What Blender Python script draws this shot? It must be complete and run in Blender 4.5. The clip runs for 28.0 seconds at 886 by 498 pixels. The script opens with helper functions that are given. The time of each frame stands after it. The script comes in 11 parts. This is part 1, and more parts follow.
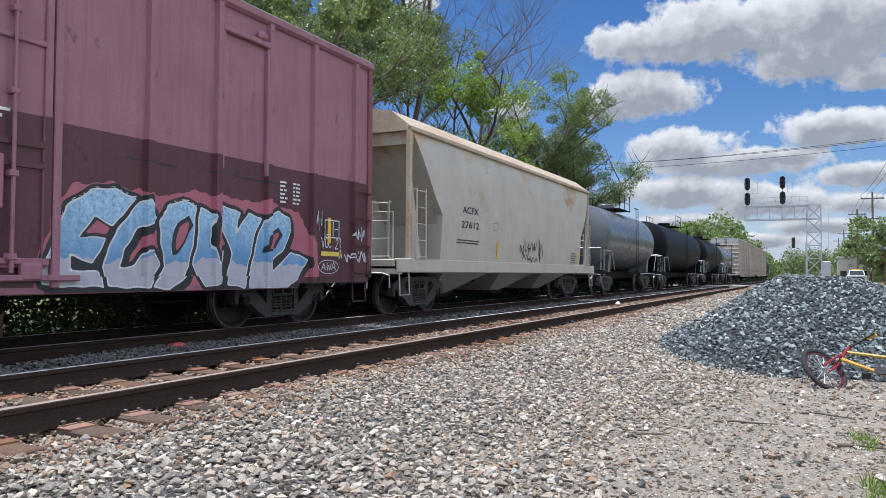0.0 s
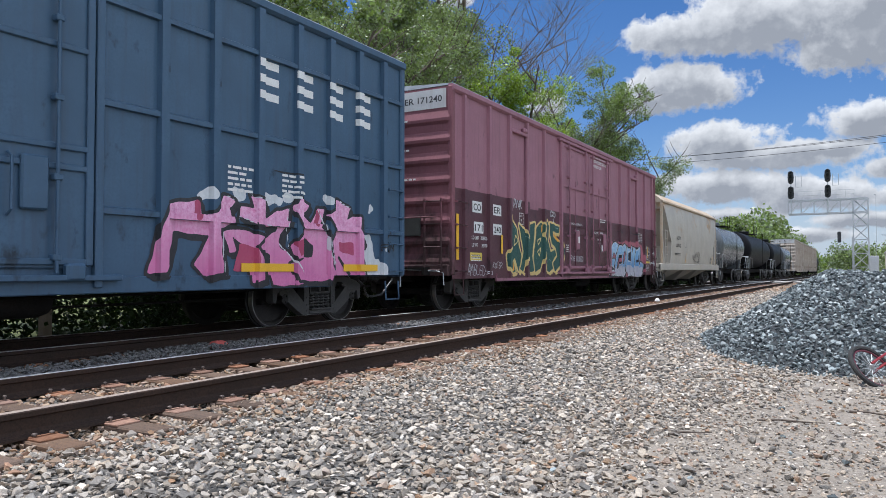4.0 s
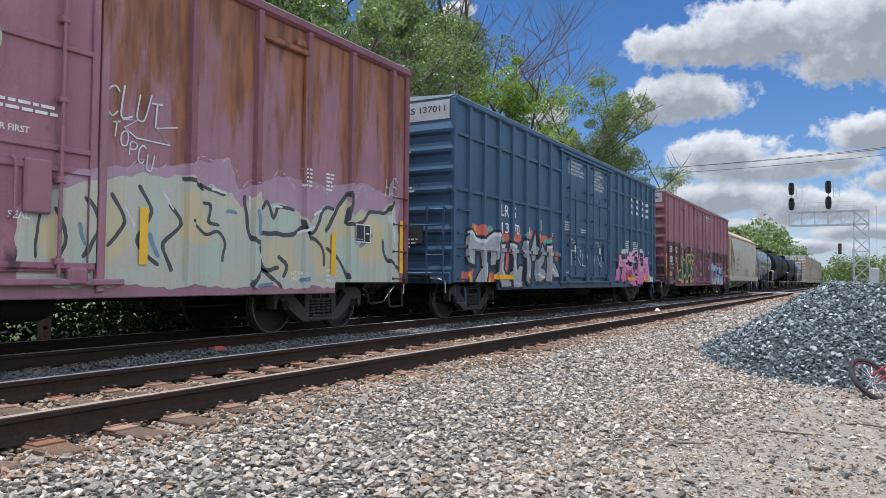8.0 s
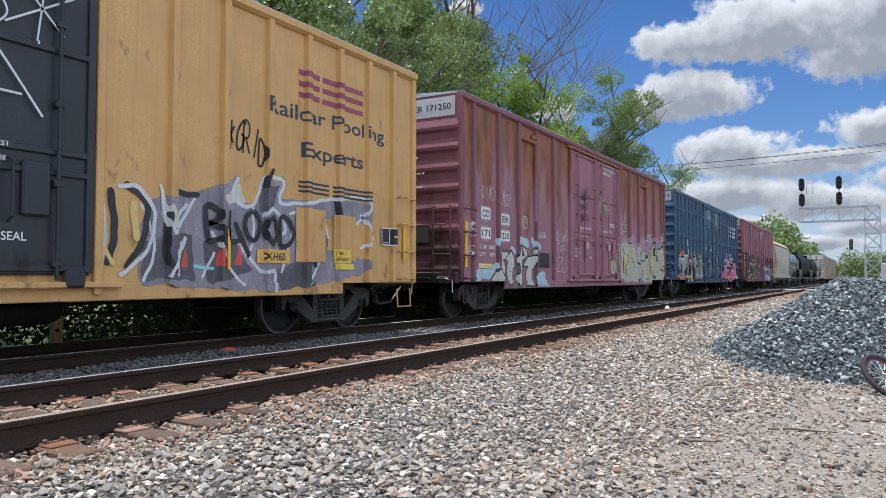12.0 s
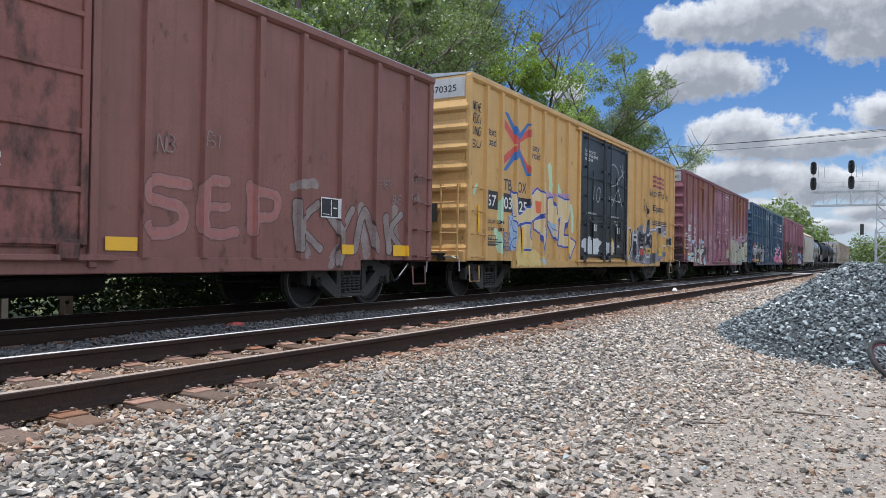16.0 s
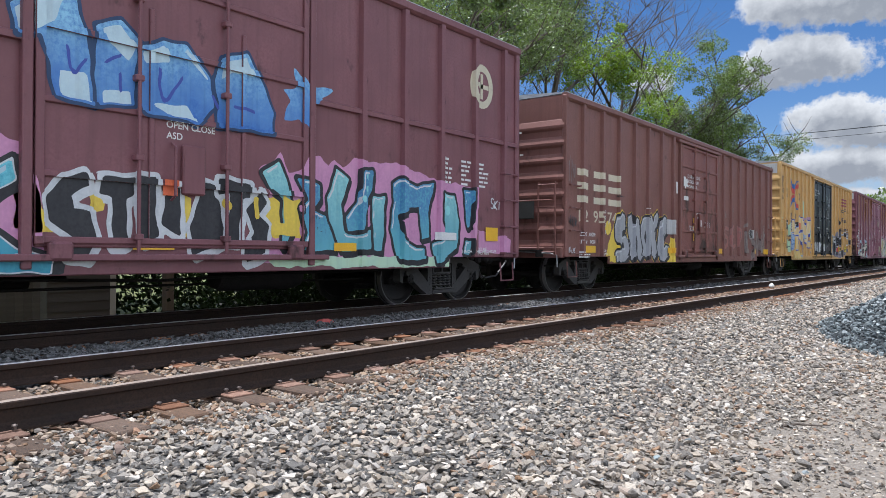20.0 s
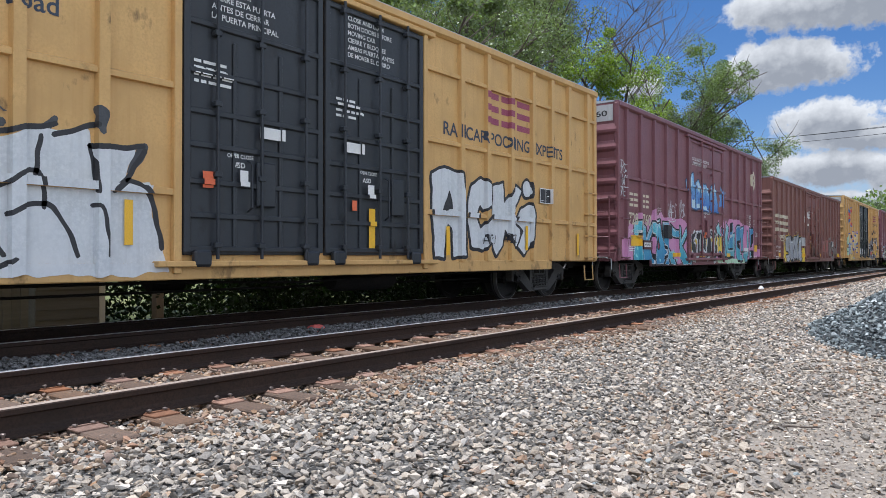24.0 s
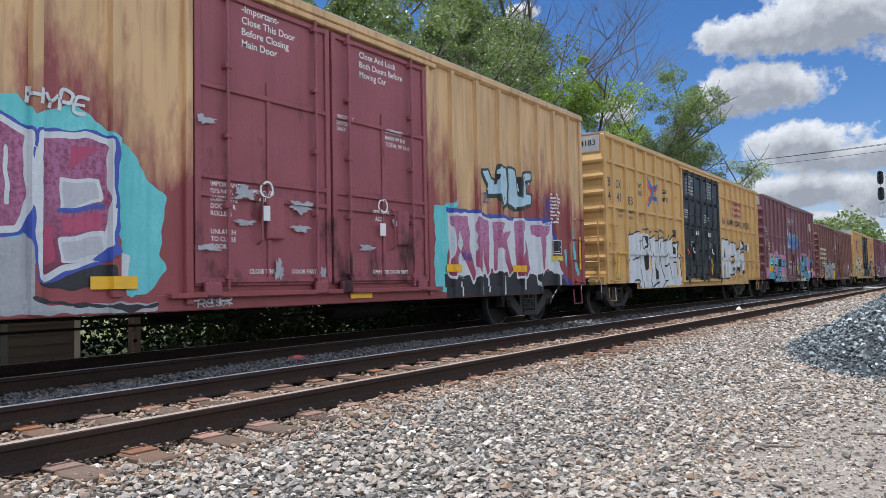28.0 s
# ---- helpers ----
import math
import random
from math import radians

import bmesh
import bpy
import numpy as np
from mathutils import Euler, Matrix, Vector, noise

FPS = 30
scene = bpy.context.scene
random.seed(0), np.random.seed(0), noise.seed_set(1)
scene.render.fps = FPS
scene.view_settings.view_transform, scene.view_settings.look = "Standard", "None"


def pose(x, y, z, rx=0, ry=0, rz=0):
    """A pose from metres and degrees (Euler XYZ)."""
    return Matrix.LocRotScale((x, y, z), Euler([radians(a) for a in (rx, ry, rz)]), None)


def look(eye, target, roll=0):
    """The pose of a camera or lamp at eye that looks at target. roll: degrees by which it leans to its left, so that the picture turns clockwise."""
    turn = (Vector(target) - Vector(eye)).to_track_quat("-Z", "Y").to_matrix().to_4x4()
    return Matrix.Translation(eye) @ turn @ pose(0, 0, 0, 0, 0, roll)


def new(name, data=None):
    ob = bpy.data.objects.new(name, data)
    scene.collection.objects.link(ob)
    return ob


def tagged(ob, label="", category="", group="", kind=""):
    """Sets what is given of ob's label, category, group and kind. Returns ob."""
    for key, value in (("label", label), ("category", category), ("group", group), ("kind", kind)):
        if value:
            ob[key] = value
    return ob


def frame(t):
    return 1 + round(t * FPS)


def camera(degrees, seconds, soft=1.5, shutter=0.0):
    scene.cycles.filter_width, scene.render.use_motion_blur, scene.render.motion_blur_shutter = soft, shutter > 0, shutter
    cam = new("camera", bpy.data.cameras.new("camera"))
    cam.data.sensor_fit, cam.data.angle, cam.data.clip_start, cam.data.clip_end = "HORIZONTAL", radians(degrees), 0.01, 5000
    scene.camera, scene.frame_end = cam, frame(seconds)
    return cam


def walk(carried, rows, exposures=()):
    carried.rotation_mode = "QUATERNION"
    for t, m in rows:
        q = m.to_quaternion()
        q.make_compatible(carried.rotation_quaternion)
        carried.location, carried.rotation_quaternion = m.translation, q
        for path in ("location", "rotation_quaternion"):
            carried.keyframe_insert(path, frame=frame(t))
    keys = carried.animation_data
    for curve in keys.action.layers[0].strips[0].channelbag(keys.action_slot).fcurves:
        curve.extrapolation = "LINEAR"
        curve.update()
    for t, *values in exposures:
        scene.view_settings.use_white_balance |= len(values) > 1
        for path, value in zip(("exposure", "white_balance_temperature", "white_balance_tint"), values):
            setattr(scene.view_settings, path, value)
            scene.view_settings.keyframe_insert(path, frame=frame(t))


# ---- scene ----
cam = camera(62.62, 28.0, soft=0.4)
PATH = [  # seconds, x, y, z, then degrees
    (0.0, 0.0, 0.0, 0.915, 91.88, -0.31, 26.88),
    (0.5, 0.0, 0.0, 0.915, 91.84, -0.14, 26.13),
    (1.0, 0.0, 0.0, 0.915, 91.79, 0.07, 25.86),
    (1.5, 0.0, 0.0, 0.915, 91.80, 0.21, 26.27),
    (2.0, 0.0, 0.0, 0.915, 91.81, 0.28, 27.03),
    (2.5, 0.0, 0.0, 0.915, 91.82, 0.26, 27.93),
    (3.0, 0.0, 0.0, 0.915, 91.86, 0.40, 28.88),
    (3.5, 0.0, 0.0, 0.915, 91.75, 0.28, 29.54),
    (5.5, 0.0, 0.0, 0.915, 91.68, -0.13, 29.92),
    (6.0, 0.0, 0.0, 0.915, 91.94, -0.02, 30.01),
    (6.5, 0.0, 0.0, 0.915, 92.31, 0.00, 30.07),
    (7.0, 0.0, 0.0, 0.915, 92.58, -0.06, 29.95),
    (7.5, 0.0, 0.0, 0.915, 92.59, -0.26, 29.85),
    (8.0, 0.0, 0.0, 0.915, 92.30, -0.51, 29.77),
    (8.5, 0.0, 0.0, 0.915, 91.89, -0.69, 29.73),
    (9.0, 0.0, 0.0, 0.915, 91.47, -0.73, 29.68),
    (9.5, 0.0, 0.0, 0.915, 91.26, -0.59, 29.54),
    (10.0, 0.0, 0.0, 0.915, 91.27, -0.39, 29.30),
    (10.5, 0.0, 0.0, 0.915, 91.42, -0.21, 29.17),
    (11.0, 0.0, 0.0, 0.915, 91.71, -0.01, 29.29),
    (11.5, 0.0, 0.0, 0.915, 91.93, -0.04, 29.74),
    (12.0, 0.0, 0.0, 0.915, 92.26, -0.01, 30.47),
    (12.5, 0.0, 0.0, 0.915, 92.34, -0.21, 31.09),
    (14.5, 0.0, 0.0, 0.915, 91.32, -1.08, 29.84),
    (15.0, 0.0, 0.0, 0.915, 90.99, -1.06, 29.84),
    (15.5, 0.0, 0.0, 0.915, 90.73, -0.99, 30.22),
    (16.0, 0.0, 0.0, 0.915, 90.56, -0.91, 31.07),
    (16.5, 0.0, 0.0, 0.915, 90.52, -0.86, 32.23),
    (17.0, 0.0, 0.0, 0.915, 90.51, -0.70, 33.96),
    (17.5, 0.0, 0.0, 0.915, 90.44, -0.58, 35.78),
    (18.0, 0.0, 0.0, 0.915, 90.31, -0.46, 37.25),
    (18.5, 0.0, 0.0, 0.915, 90.28, -0.35, 38.01),
    (19.0, 0.0, 0.0, 0.915, 90.27, -0.29, 38.13),
    (19.5, 0.0, 0.0, 0.915, 90.27, -0.33, 37.89),
    (20.0, 0.0, 0.0, 0.915, 90.24, -0.34, 37.68),
    (20.5, 0.0, 0.0, 0.915, 90.21, -0.34, 37.37),
    (21.0, 0.0, 0.0, 0.915, 90.19, -0.49, 37.03),
    (21.5, 0.0, 0.0, 0.915, 90.25, -0.70, 36.59),
    (23.5, 0.0, 0.0, 0.915, 90.55, -0.10, 36.24),
    (24.0, 0.0, 0.0, 0.915, 90.63, 0.04, 36.97),
    (24.5, 0.0, 0.0, 0.915, 90.62, 0.27, 37.93),
    (25.0, 0.0, 0.0, 0.915, 90.50, 0.14, 38.50),
    (25.5, 0.0, 0.0, 0.915, 90.50, 0.17, 38.52),
    (26.0, 0.0, 0.0, 0.915, 90.47, -0.00, 37.49),
    (26.5, 0.0, 0.0, 0.915, 90.93, -0.56, 34.15),
    (27.0, 0.0, 0.0, 0.915, 93.00, 1.57, 36.49),
    (27.5, 0.0, 0.0, 0.915, 93.12, 1.42, 36.36),
    (28.0, 0.0, 0.0, 0.915, 92.74, 1.15, 35.41),
]
walk(cam, [(t, pose(*p)) for t, *p in PATH], exposures=((0.0, 0.44, 6000, 10), (28.0, 0.44, 6000, 10)))

# ---- light ----
SUN_TO = Vector((-0.25, -0.07, 1.0)).normalized()
sun_data = bpy.data.lights.new("sun", "SUN")
sun_data.energy, sun_data.angle, sun_data.color = 3.5, radians(0.53), (1.0, 0.965, 0.92)
sun = new("sun", sun_data)
sun.matrix_world = look((0, 0, 60), Vector((0, 0, 60)) - SUN_TO)

# clouds: azimuth left of the track, height above the horizon, half width, half height, in degrees
CLOUDS = [(10.97, 17.17, 5.78, 1.51), (5.33, 17.63, 8.44, 2.44), (-0.24, 15.27, 5.33, 2.0), (-2.36, 17.37, 7.56, 3.33),
          (-3.83, 13.52, 2.67, 1.24), (11.4, 13.56, 5.24, 1.69), (13.2, 12.5, 3.9, 1.0), (8.75, 9.41, 4.67, 1.42),
          (5.4, 8.2, 8.2, 1.05), (1.27, 8.42, 3.11, 0.62), (-1.59, 10.19, 4.89, 1.42), (8.6, 6.2, 6.4, 1.35),
          (2.6, 5.3, 5.6, 1.25), (-2.9, 6.9, 3.8, 0.85), (-2.7, 4.9, 3.2, 0.75), (-0.5, 3.48, 4.6, 0.6), (8.2, 3.9, 4.8, 0.7),
          (21.77, 12.67, 2.0, 1.33), (28.75, 20.51, 1.78, 0.62), (5.05, 2.52, 6.67, 0.62)]


def build_world():
    world = bpy.data.worlds.new("sky")
    scene.world = world
    world.use_nodes = True
    nt = world.node_tree
    nt.nodes.clear()

    def nd(kind, **kw):
        n = nt.nodes.new(kind)
        for k, v in kw.items():
            if k == "op":
                n.operation = v
            elif k == "ins":
                for i, s in v.items():
                    if isinstance(s, bpy.types.NodeSocket):
                        nt.links.new(s, n.inputs[i])
                    else:
                        n.inputs[i].default_value = s
        return n

    def m(op, a, b=0.0, c=None):
        ins = {0: a, 1: b}
        if c is not None:
            ins[2] = c
        return nd("ShaderNodeMath", op=op, ins=ins).outputs[0]

    sky = nt.nodes.new("ShaderNodeTexSky")
    sky.sky_type, sky.sun_disc = "NISHITA", False
    sky.sun_elevation = math.asin(SUN_TO.z)
    sky.sun_rotation = math.atan2(SUN_TO.x, SUN_TO.y)
    sky.dust_density, sky.ozone_density, sky.air_density = 0.15, 3.0, 1.0
    co = nt.nodes.new("ShaderNodeTexCoord").outputs["Generated"]
    sep = nd("ShaderNodeSeparateXYZ", ins={0: co})
    x, y, z = sep.outputs
    az = m("ARCTAN2", m("MULTIPLY", x, -1.0), y)
    el = m("ARCSINE", z)
    pt = nd("ShaderNodeCombineXYZ", ins={0: az, 1: el}).outputs[0]
    big = nd("ShaderNodeTexNoise", ins={"Vector": pt, "Scale": 22.0, "Detail": 8.0, "Roughness": 0.62})
    fine = nd("ShaderNodeTexNoise", ins={"Vector": pt, "Scale": 70.0, "Detail": 6.0, "Roughness": 0.65})
    edge = m("ADD", m("MULTIPLY", m("SUBTRACT", big.outputs[0], 0.5), 2.3), m("MULTIPLY", m("SUBTRACT", fine.outputs[0], 0.5), 1.2))

    def field(lift):
        best = None
        for a, e, ra, re in CLOUDS:
            rel = nd("ShaderNodeVectorMath", op="SUBTRACT", ins={0: pt, 1: (radians(a), radians(e + lift * re), 0)}).outputs[0]
            rel = nd("ShaderNodeVectorMath", op="DIVIDE", ins={0: rel, 1: (radians(ra), radians(re * 1.15), 1)}).outputs[0]
            d = m("SUBTRACT", 1.0, nd("ShaderNodeVectorMath", op="LENGTH", ins={0: rel}).outputs["Value"])
            best = d if best is None else m("SMOOTH_MAX", best, d, 0.35)
        return m("ADD", best, m("MULTIPLY", edge, 0.55))

    here, above = field(0.0), field(-0.5)
    # elsewhere round the sky, unseen: broken cumulus brightened to light the car sides
    zz = m("MAXIMUM", z, 0.02)
    flat = nd("ShaderNodeCombineXYZ", ins={0: m("DIVIDE", x, zz), 1: m("DIVIDE", y, zz)}).outputs[0]
    rest = nd("ShaderNodeTexNoise", ins={"Vector": flat, "Scale": 1.4, "Detail": 7.0, "Roughness": 0.55}).outputs[0]
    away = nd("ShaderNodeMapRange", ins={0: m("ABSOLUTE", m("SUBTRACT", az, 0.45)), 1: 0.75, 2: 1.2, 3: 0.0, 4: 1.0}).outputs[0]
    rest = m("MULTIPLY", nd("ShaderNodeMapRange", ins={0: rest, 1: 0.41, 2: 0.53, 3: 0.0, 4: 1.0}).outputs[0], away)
    cover = nd("ShaderNodeMapRange", ins={0: here, 1: 0.06, 2: 0.30, 3: 0.0, 4: 1.0}).outputs[0]
    cover = m("MULTIPLY", m("MAXIMUM", cover, rest), nd("ShaderNodeMapRange", ins={0: z, 1: 0.0, 2: 0.03, 3: 0.0, 4: 1.0}).outputs[0])
    lit = nd("ShaderNodeMapRange", ins={0: m("SUBTRACT", above, m("MULTIPLY", fine.outputs[0], 0.45)), 1: -0.3, 2: 0.45, 3: 0.0, 4: 1.0}).outputs[0]
    lit = m("SUBTRACT", 1.0, lit)
    billow = nd("ShaderNodeTexNoise", ins={"Vector": pt, "Scale": 34.0, "Detail": 7.0, "Roughness": 0.6}).outputs[0]
    lit = m("ADD", lit, m("MULTIPLY", m("SUBTRACT", billow, 0.5), 0.9))
    lit = nd("ShaderNodeMapRange", ins={0: lit, 1: 0.0, 2: 1.0, 3: 0.0, 4: 1.0}).outputs[0]
    tone = nd("ShaderNodeMix")
    tone.data_type = "RGBA"
    nt.links.new(lit, tone.inputs["Factor"])
    tone.inputs["A"].default_value, tone.inputs["B"].default_value = (1.75, 1.84, 2.02, 1), (4.3, 4.3, 4.3, 1)
    deep = nd("ShaderNodeHueSaturation", ins={"Saturation": 1.24, "Value": 0.50, "Color": sky.outputs[0]})
    mix = nd("ShaderNodeMix")
    mix.data_type = "RGBA"
    nt.links.new(cover, mix.inputs["Factor"])
    tinted = nd("ShaderNodeMix")
    tinted.data_type, tinted.blend_type = "RGBA", "MULTIPLY"
    tinted.inputs["Factor"].default_value = 1.0
    nt.links.new(deep.outputs[0], tinted.inputs["A"])
    tinted.inputs["B"].default_value = (1.0, 0.95, 1.06, 1)
    haze = nd("ShaderNodeMix")
    haze.data_type = "RGBA"
    nt.links.new(nd("ShaderNodeMapRange", ins={0: z, 1: 0.0, 2: 0.13, 3: 0.9, 4: 0.0}).outputs[0], haze.inputs["Factor"])
    nt.links.new(tinted.outputs["Result"], haze.inputs["A"])
    haze.inputs["B"].default_value = (2.5, 2.9, 3.45, 1)
    nt.links.new(haze.outputs["Result"], mix.inputs["A"])
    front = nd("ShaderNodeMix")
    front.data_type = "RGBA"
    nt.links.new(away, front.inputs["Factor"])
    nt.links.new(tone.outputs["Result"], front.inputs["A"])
    # cloud tone out of view, raised above the visible clouds as fill light
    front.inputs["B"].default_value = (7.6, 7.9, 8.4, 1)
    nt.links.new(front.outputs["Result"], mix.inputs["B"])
    bg = nd("ShaderNodeBackground", ins={"Color": mix.outputs["Result"], "Strength": 0.15})
    nt.links.new(bg.outputs[0], nd("ShaderNodeOutputWorld").inputs[0])


build_world()

# ---- materials ----
MATS = {}


def mat(name, a, b=None, rough=0.7, metal=0.0, scale=8.0, fine=60.0, bump=0.15, c=None, island=0.0, streak=None, stretch=(1, 1, 1),
        spec=0.5, random_tint=0.0, patch=None, deepen=0.55, edge=0.5, grad=None, palette=None):
    """a, b: two tones mixed by a coarse noise; c: a third by a finer one; streak: (colour, amount) in upright runs;
    patch: (colour, scale, threshold, softness) for broad worn areas; island: tint by loose piece; random_tint: by object."""
    if name in MATS:
        return MATS[name]
    ma = bpy.data.materials.new(name)
    MATS[name] = ma
    ma.use_nodes = True
    nt = ma.node_tree
    bsdf = nt.nodes["Principled BSDF"]
    link = nt.links.new
    b = b or tuple(v * 0.75 for v in a)

    def nd(kind, ins=None, op=None):
        n = nt.nodes.new(kind)
        if op:
            n.operation = op
        for k, v in (ins or {}).items():
            if isinstance(v, bpy.types.NodeSocket):
                link(v, n.inputs[k])
            else:
                n.inputs[k].default_value = v
        return n

    def mixc(f, p, q):
        n = nt.nodes.new("ShaderNodeMix")
        n.data_type = "RGBA"
        for k, v in (("Factor", f), ("A", p), ("B", q)):
            if isinstance(v, bpy.types.NodeSocket):
                link(v, n.inputs[k])
            else:
                n.inputs[k].default_value = (*v, 1) if isinstance(v, tuple) else v
        return n.outputs["Result"]

    def ramp(v, lo, hi):
        return nd("ShaderNodeMapRange", {0: v, 1: lo, 2: hi, 3: 0.0, 4: 1.0}).outputs[0]

    co = nd("ShaderNodeTexCoord").outputs["Object"]
    vec = nd("ShaderNodeMapping", {"Vector": co, "Scale": stretch}).outputs[0]
    n1 = nd("ShaderNodeTexNoise", {"Vector": vec, "Scale": scale, "Detail": 6.0, "Roughness": 0.6}).outputs[0]
    n2 = nd("ShaderNodeTexNoise", {"Vector": vec, "Scale": fine, "Detail": 4.0, "Roughness": 0.6}).outputs[0]
    if grad:
        hz = nd("ShaderNodeMath", {0: n1, 1: grad[1] - grad[0]}, "MULTIPLY").outputs[0]
        hz = nd("ShaderNodeMath", {0: nd("ShaderNodeSeparateXYZ", {0: co}).outputs[2], 1: hz}, "ADD").outputs[0]
        mid = (grad[1] - grad[0]) * 0.5
        col = mixc(ramp(hz, grad[0] + mid, grad[1] + mid), a, b)
    else:
        col = mixc(ramp(n1, edge - 0.18, edge + 0.18), a, b)
    col = mixc(ramp(n2, 0.42, 0.72), col, c or tuple(v * 0.82 for v in a))
    if patch:
        pc, ps, pt, soft = patch[:4]
        pv = nd("ShaderNodeMapping", {"Vector": co, "Scale": patch[6]}).outputs[0] if len(patch) > 6 else vec
        n3 = nd("ShaderNodeTexNoise", {"Vector": pv, "Scale": ps, "Detail": 7.0, "Roughness": 0.65}).outputs[0]
        if len(patch) > 4:
            up = nd("ShaderNodeMath", {0: nd("ShaderNodeMath", {0: nd("ShaderNodeSeparateXYZ", {0: co}).outputs[2], 1: patch[4]}, "SUBTRACT").outputs[0], 1: patch[5]}, "MULTIPLY").outputs[0]
            n3 = nd("ShaderNodeMath", {0: n3, 1: up}, "ADD").outputs[0]
        deep = mixc(ramp(nd("ShaderNodeTexNoise", {"Vector": pv, "Scale": ps * 3.1, "Detail": 5.0}).outputs[0], 0.42, 0.64), pc, tuple(v * deepen for v in pc))
        col = mixc(ramp(n3, pt, pt + soft), col, deep)
    if streak:
        sv = nd("ShaderNodeMapping", {"Vector": co, "Scale": (6.0, 6.0, 0.35)}).outputs[0]
        n4 = nd("ShaderNodeTexNoise", {"Vector": sv, "Scale": 1.6, "Detail": 5.0, "Roughness": 0.6}).outputs[0]
        f = nd("ShaderNodeMath", {0: ramp(n4, 0.5, 0.75), 1: streak[1]}, "MULTIPLY").outputs[0]
        col = mixc(f, col, streak[0])
    if palette:
        src = nd("ShaderNodeNewGeometry").outputs["Random Per Island"] if island else nd("ShaderNodeObjectInfo").outputs["Random"]
        pick = nd("ShaderNodeMath", {0: nd("ShaderNodeMath", {0: src, 1: 7.31}, "MULTIPLY").outputs[0]}, "FRACT").outputs[0]
        cr = nd("ShaderNodeValToRGB", {0: pick})
        cr.color_ramp.interpolation = "CONSTANT"
        el = cr.color_ramp.elements
        while len(el) < len(palette):
            el.new(0.5)
        at = 0.0
        for e, (share, pc) in zip(list(el), palette):
            e.position, e.color = at, (*pc, 1)
            at += share
        col = mixc(0.72, col, cr.outputs[0])
    if island or random_tint:
        src = nd("ShaderNodeNewGeometry").outputs["Random Per Island"] if island else nd("ShaderNodeObjectInfo").outputs["Random"]
        amt = island or random_tint
        v = nd("ShaderNodeMapRange", {0: src, 1: 0.0, 2: 1.0, 3: 1.0 - amt, 4: 1.0 + amt}).outputs[0]
        h = nd("ShaderNodeMapRange", {0: nd("ShaderNodeMath", {0: nd("ShaderNodeMath", {0: src, 1: 17.3}, "MULTIPLY").outputs[0]}, "FRACT").outputs[0],
                                      1: 0.0, 2: 1.0, 3: 1.0 - amt * 0.8, 4: 1.0 + amt * 1.1}).outputs[0]
        col = nd("ShaderNodeHueSaturation", {"Color": col, "Value": v, "Saturation": h}).outputs[0]
    link(col, bsdf.inputs["Base Color"])
    r = nd("ShaderNodeMapRange", {0: n2, 1: 0.3, 2: 0.7, 3: max(0.03, rough - 0.12), 4: min(1.0, rough + 0.12)}).outputs[0]
    link(r, bsdf.inputs["Roughness"])
    bsdf.inputs["Metallic"].default_value = metal
    bsdf.inputs["Specular IOR Level"].default_value = spec
    if bump:
        bn = nd("ShaderNodeBump", {"Height": n2, "Strength": bump, "Distance": 0.01})
        link(bn.outputs[0], bsdf.inputs["Normal"])
    return ma


def steel_paint(name, a, rough=0.5, **kw):
    dark = tuple(v * 0.78 for v in a)
    rough -= 0.1
    kw.setdefault("streak", (tuple(v * 0.5 + w for v, w in zip(a, (0.02, 0.012, 0.008))), 0.5))
    kw.setdefault("spec", 0.3)
    kw.setdefault("patch", (tuple(v * 0.4 + 0.008 for v in a), 2.6, 0.60, 0.10, 2.2, -0.02, (1.0, 1.0, 0.6)))
    return mat(name, a, dark, rough=rough, scale=1.3, fine=30.0, bump=0.08, **kw)


M_RAIL = mat("rail_web_steel", (0.036, 0.025, 0.020), (0.054, 0.033, 0.024), rough=0.8, spec=0.12, scale=2.5, c=(0.026, 0.021, 0.019))
M_RAILWORN = mat("dull_brown_rail_head", (0.40, 0.31, 0.25), (0.33, 0.25, 0.20), rough=0.5, metal=0.3, scale=4, stretch=(1, 0.1, 1), c=(0.45, 0.39, 0.34), bump=0.04)
M_RAILTOP = mat("polished_rail_head", (0.78, 0.76, 0.73), (0.66, 0.63, 0.60), rough=0.5, metal=0.45, scale=4, stretch=(1, 0.1, 1), bump=0.04)
M_TIE = mat("weathered_tie_wood", (0.13, 0.093, 0.072), (0.075, 0.058, 0.048), rough=0.9, scale=6, fine=40, stretch=(1, 6, 6), c=(0.20, 0.125, 0.085), bump=0.5, random_tint=0.25, spec=0.15)
M_PLATE = mat("rusty_tie_plate", (0.26, 0.145, 0.10), (0.17, 0.095, 0.068), rough=0.9, scale=12, spec=0.1, c=(0.34, 0.20, 0.14), random_tint=0.25)
M_SPIKE = mat("worn_spike_steel", (0.17, 0.14, 0.125), (0.11, 0.085, 0.07), rough=0.4, metal=0.5)
GREYS = [(0.18, (0.321, 0.274, 0.224)), (0.2, (0.468, 0.402, 0.328)), (0.16, (0.195, 0.166, 0.136)), (0.15, (0.380, 0.306, 0.232)), (0.11, (0.624, 0.548, 0.459)), (0.11, (0.108, 0.094, 0.079)), (0.06, (0.351, 0.238, 0.156)), (0.03, (0.292, 0.164, 0.084))]
TANS = [(0.25, (0.288, 0.205, 0.144)), (0.2, (0.216, 0.144, 0.101)), (0.2, (0.336, 0.258, 0.187)), (0.15, (0.272, 0.167, 0.122)), (0.12, (0.240, 0.213, 0.180)), (0.08, (0.144, 0.106, 0.086))]
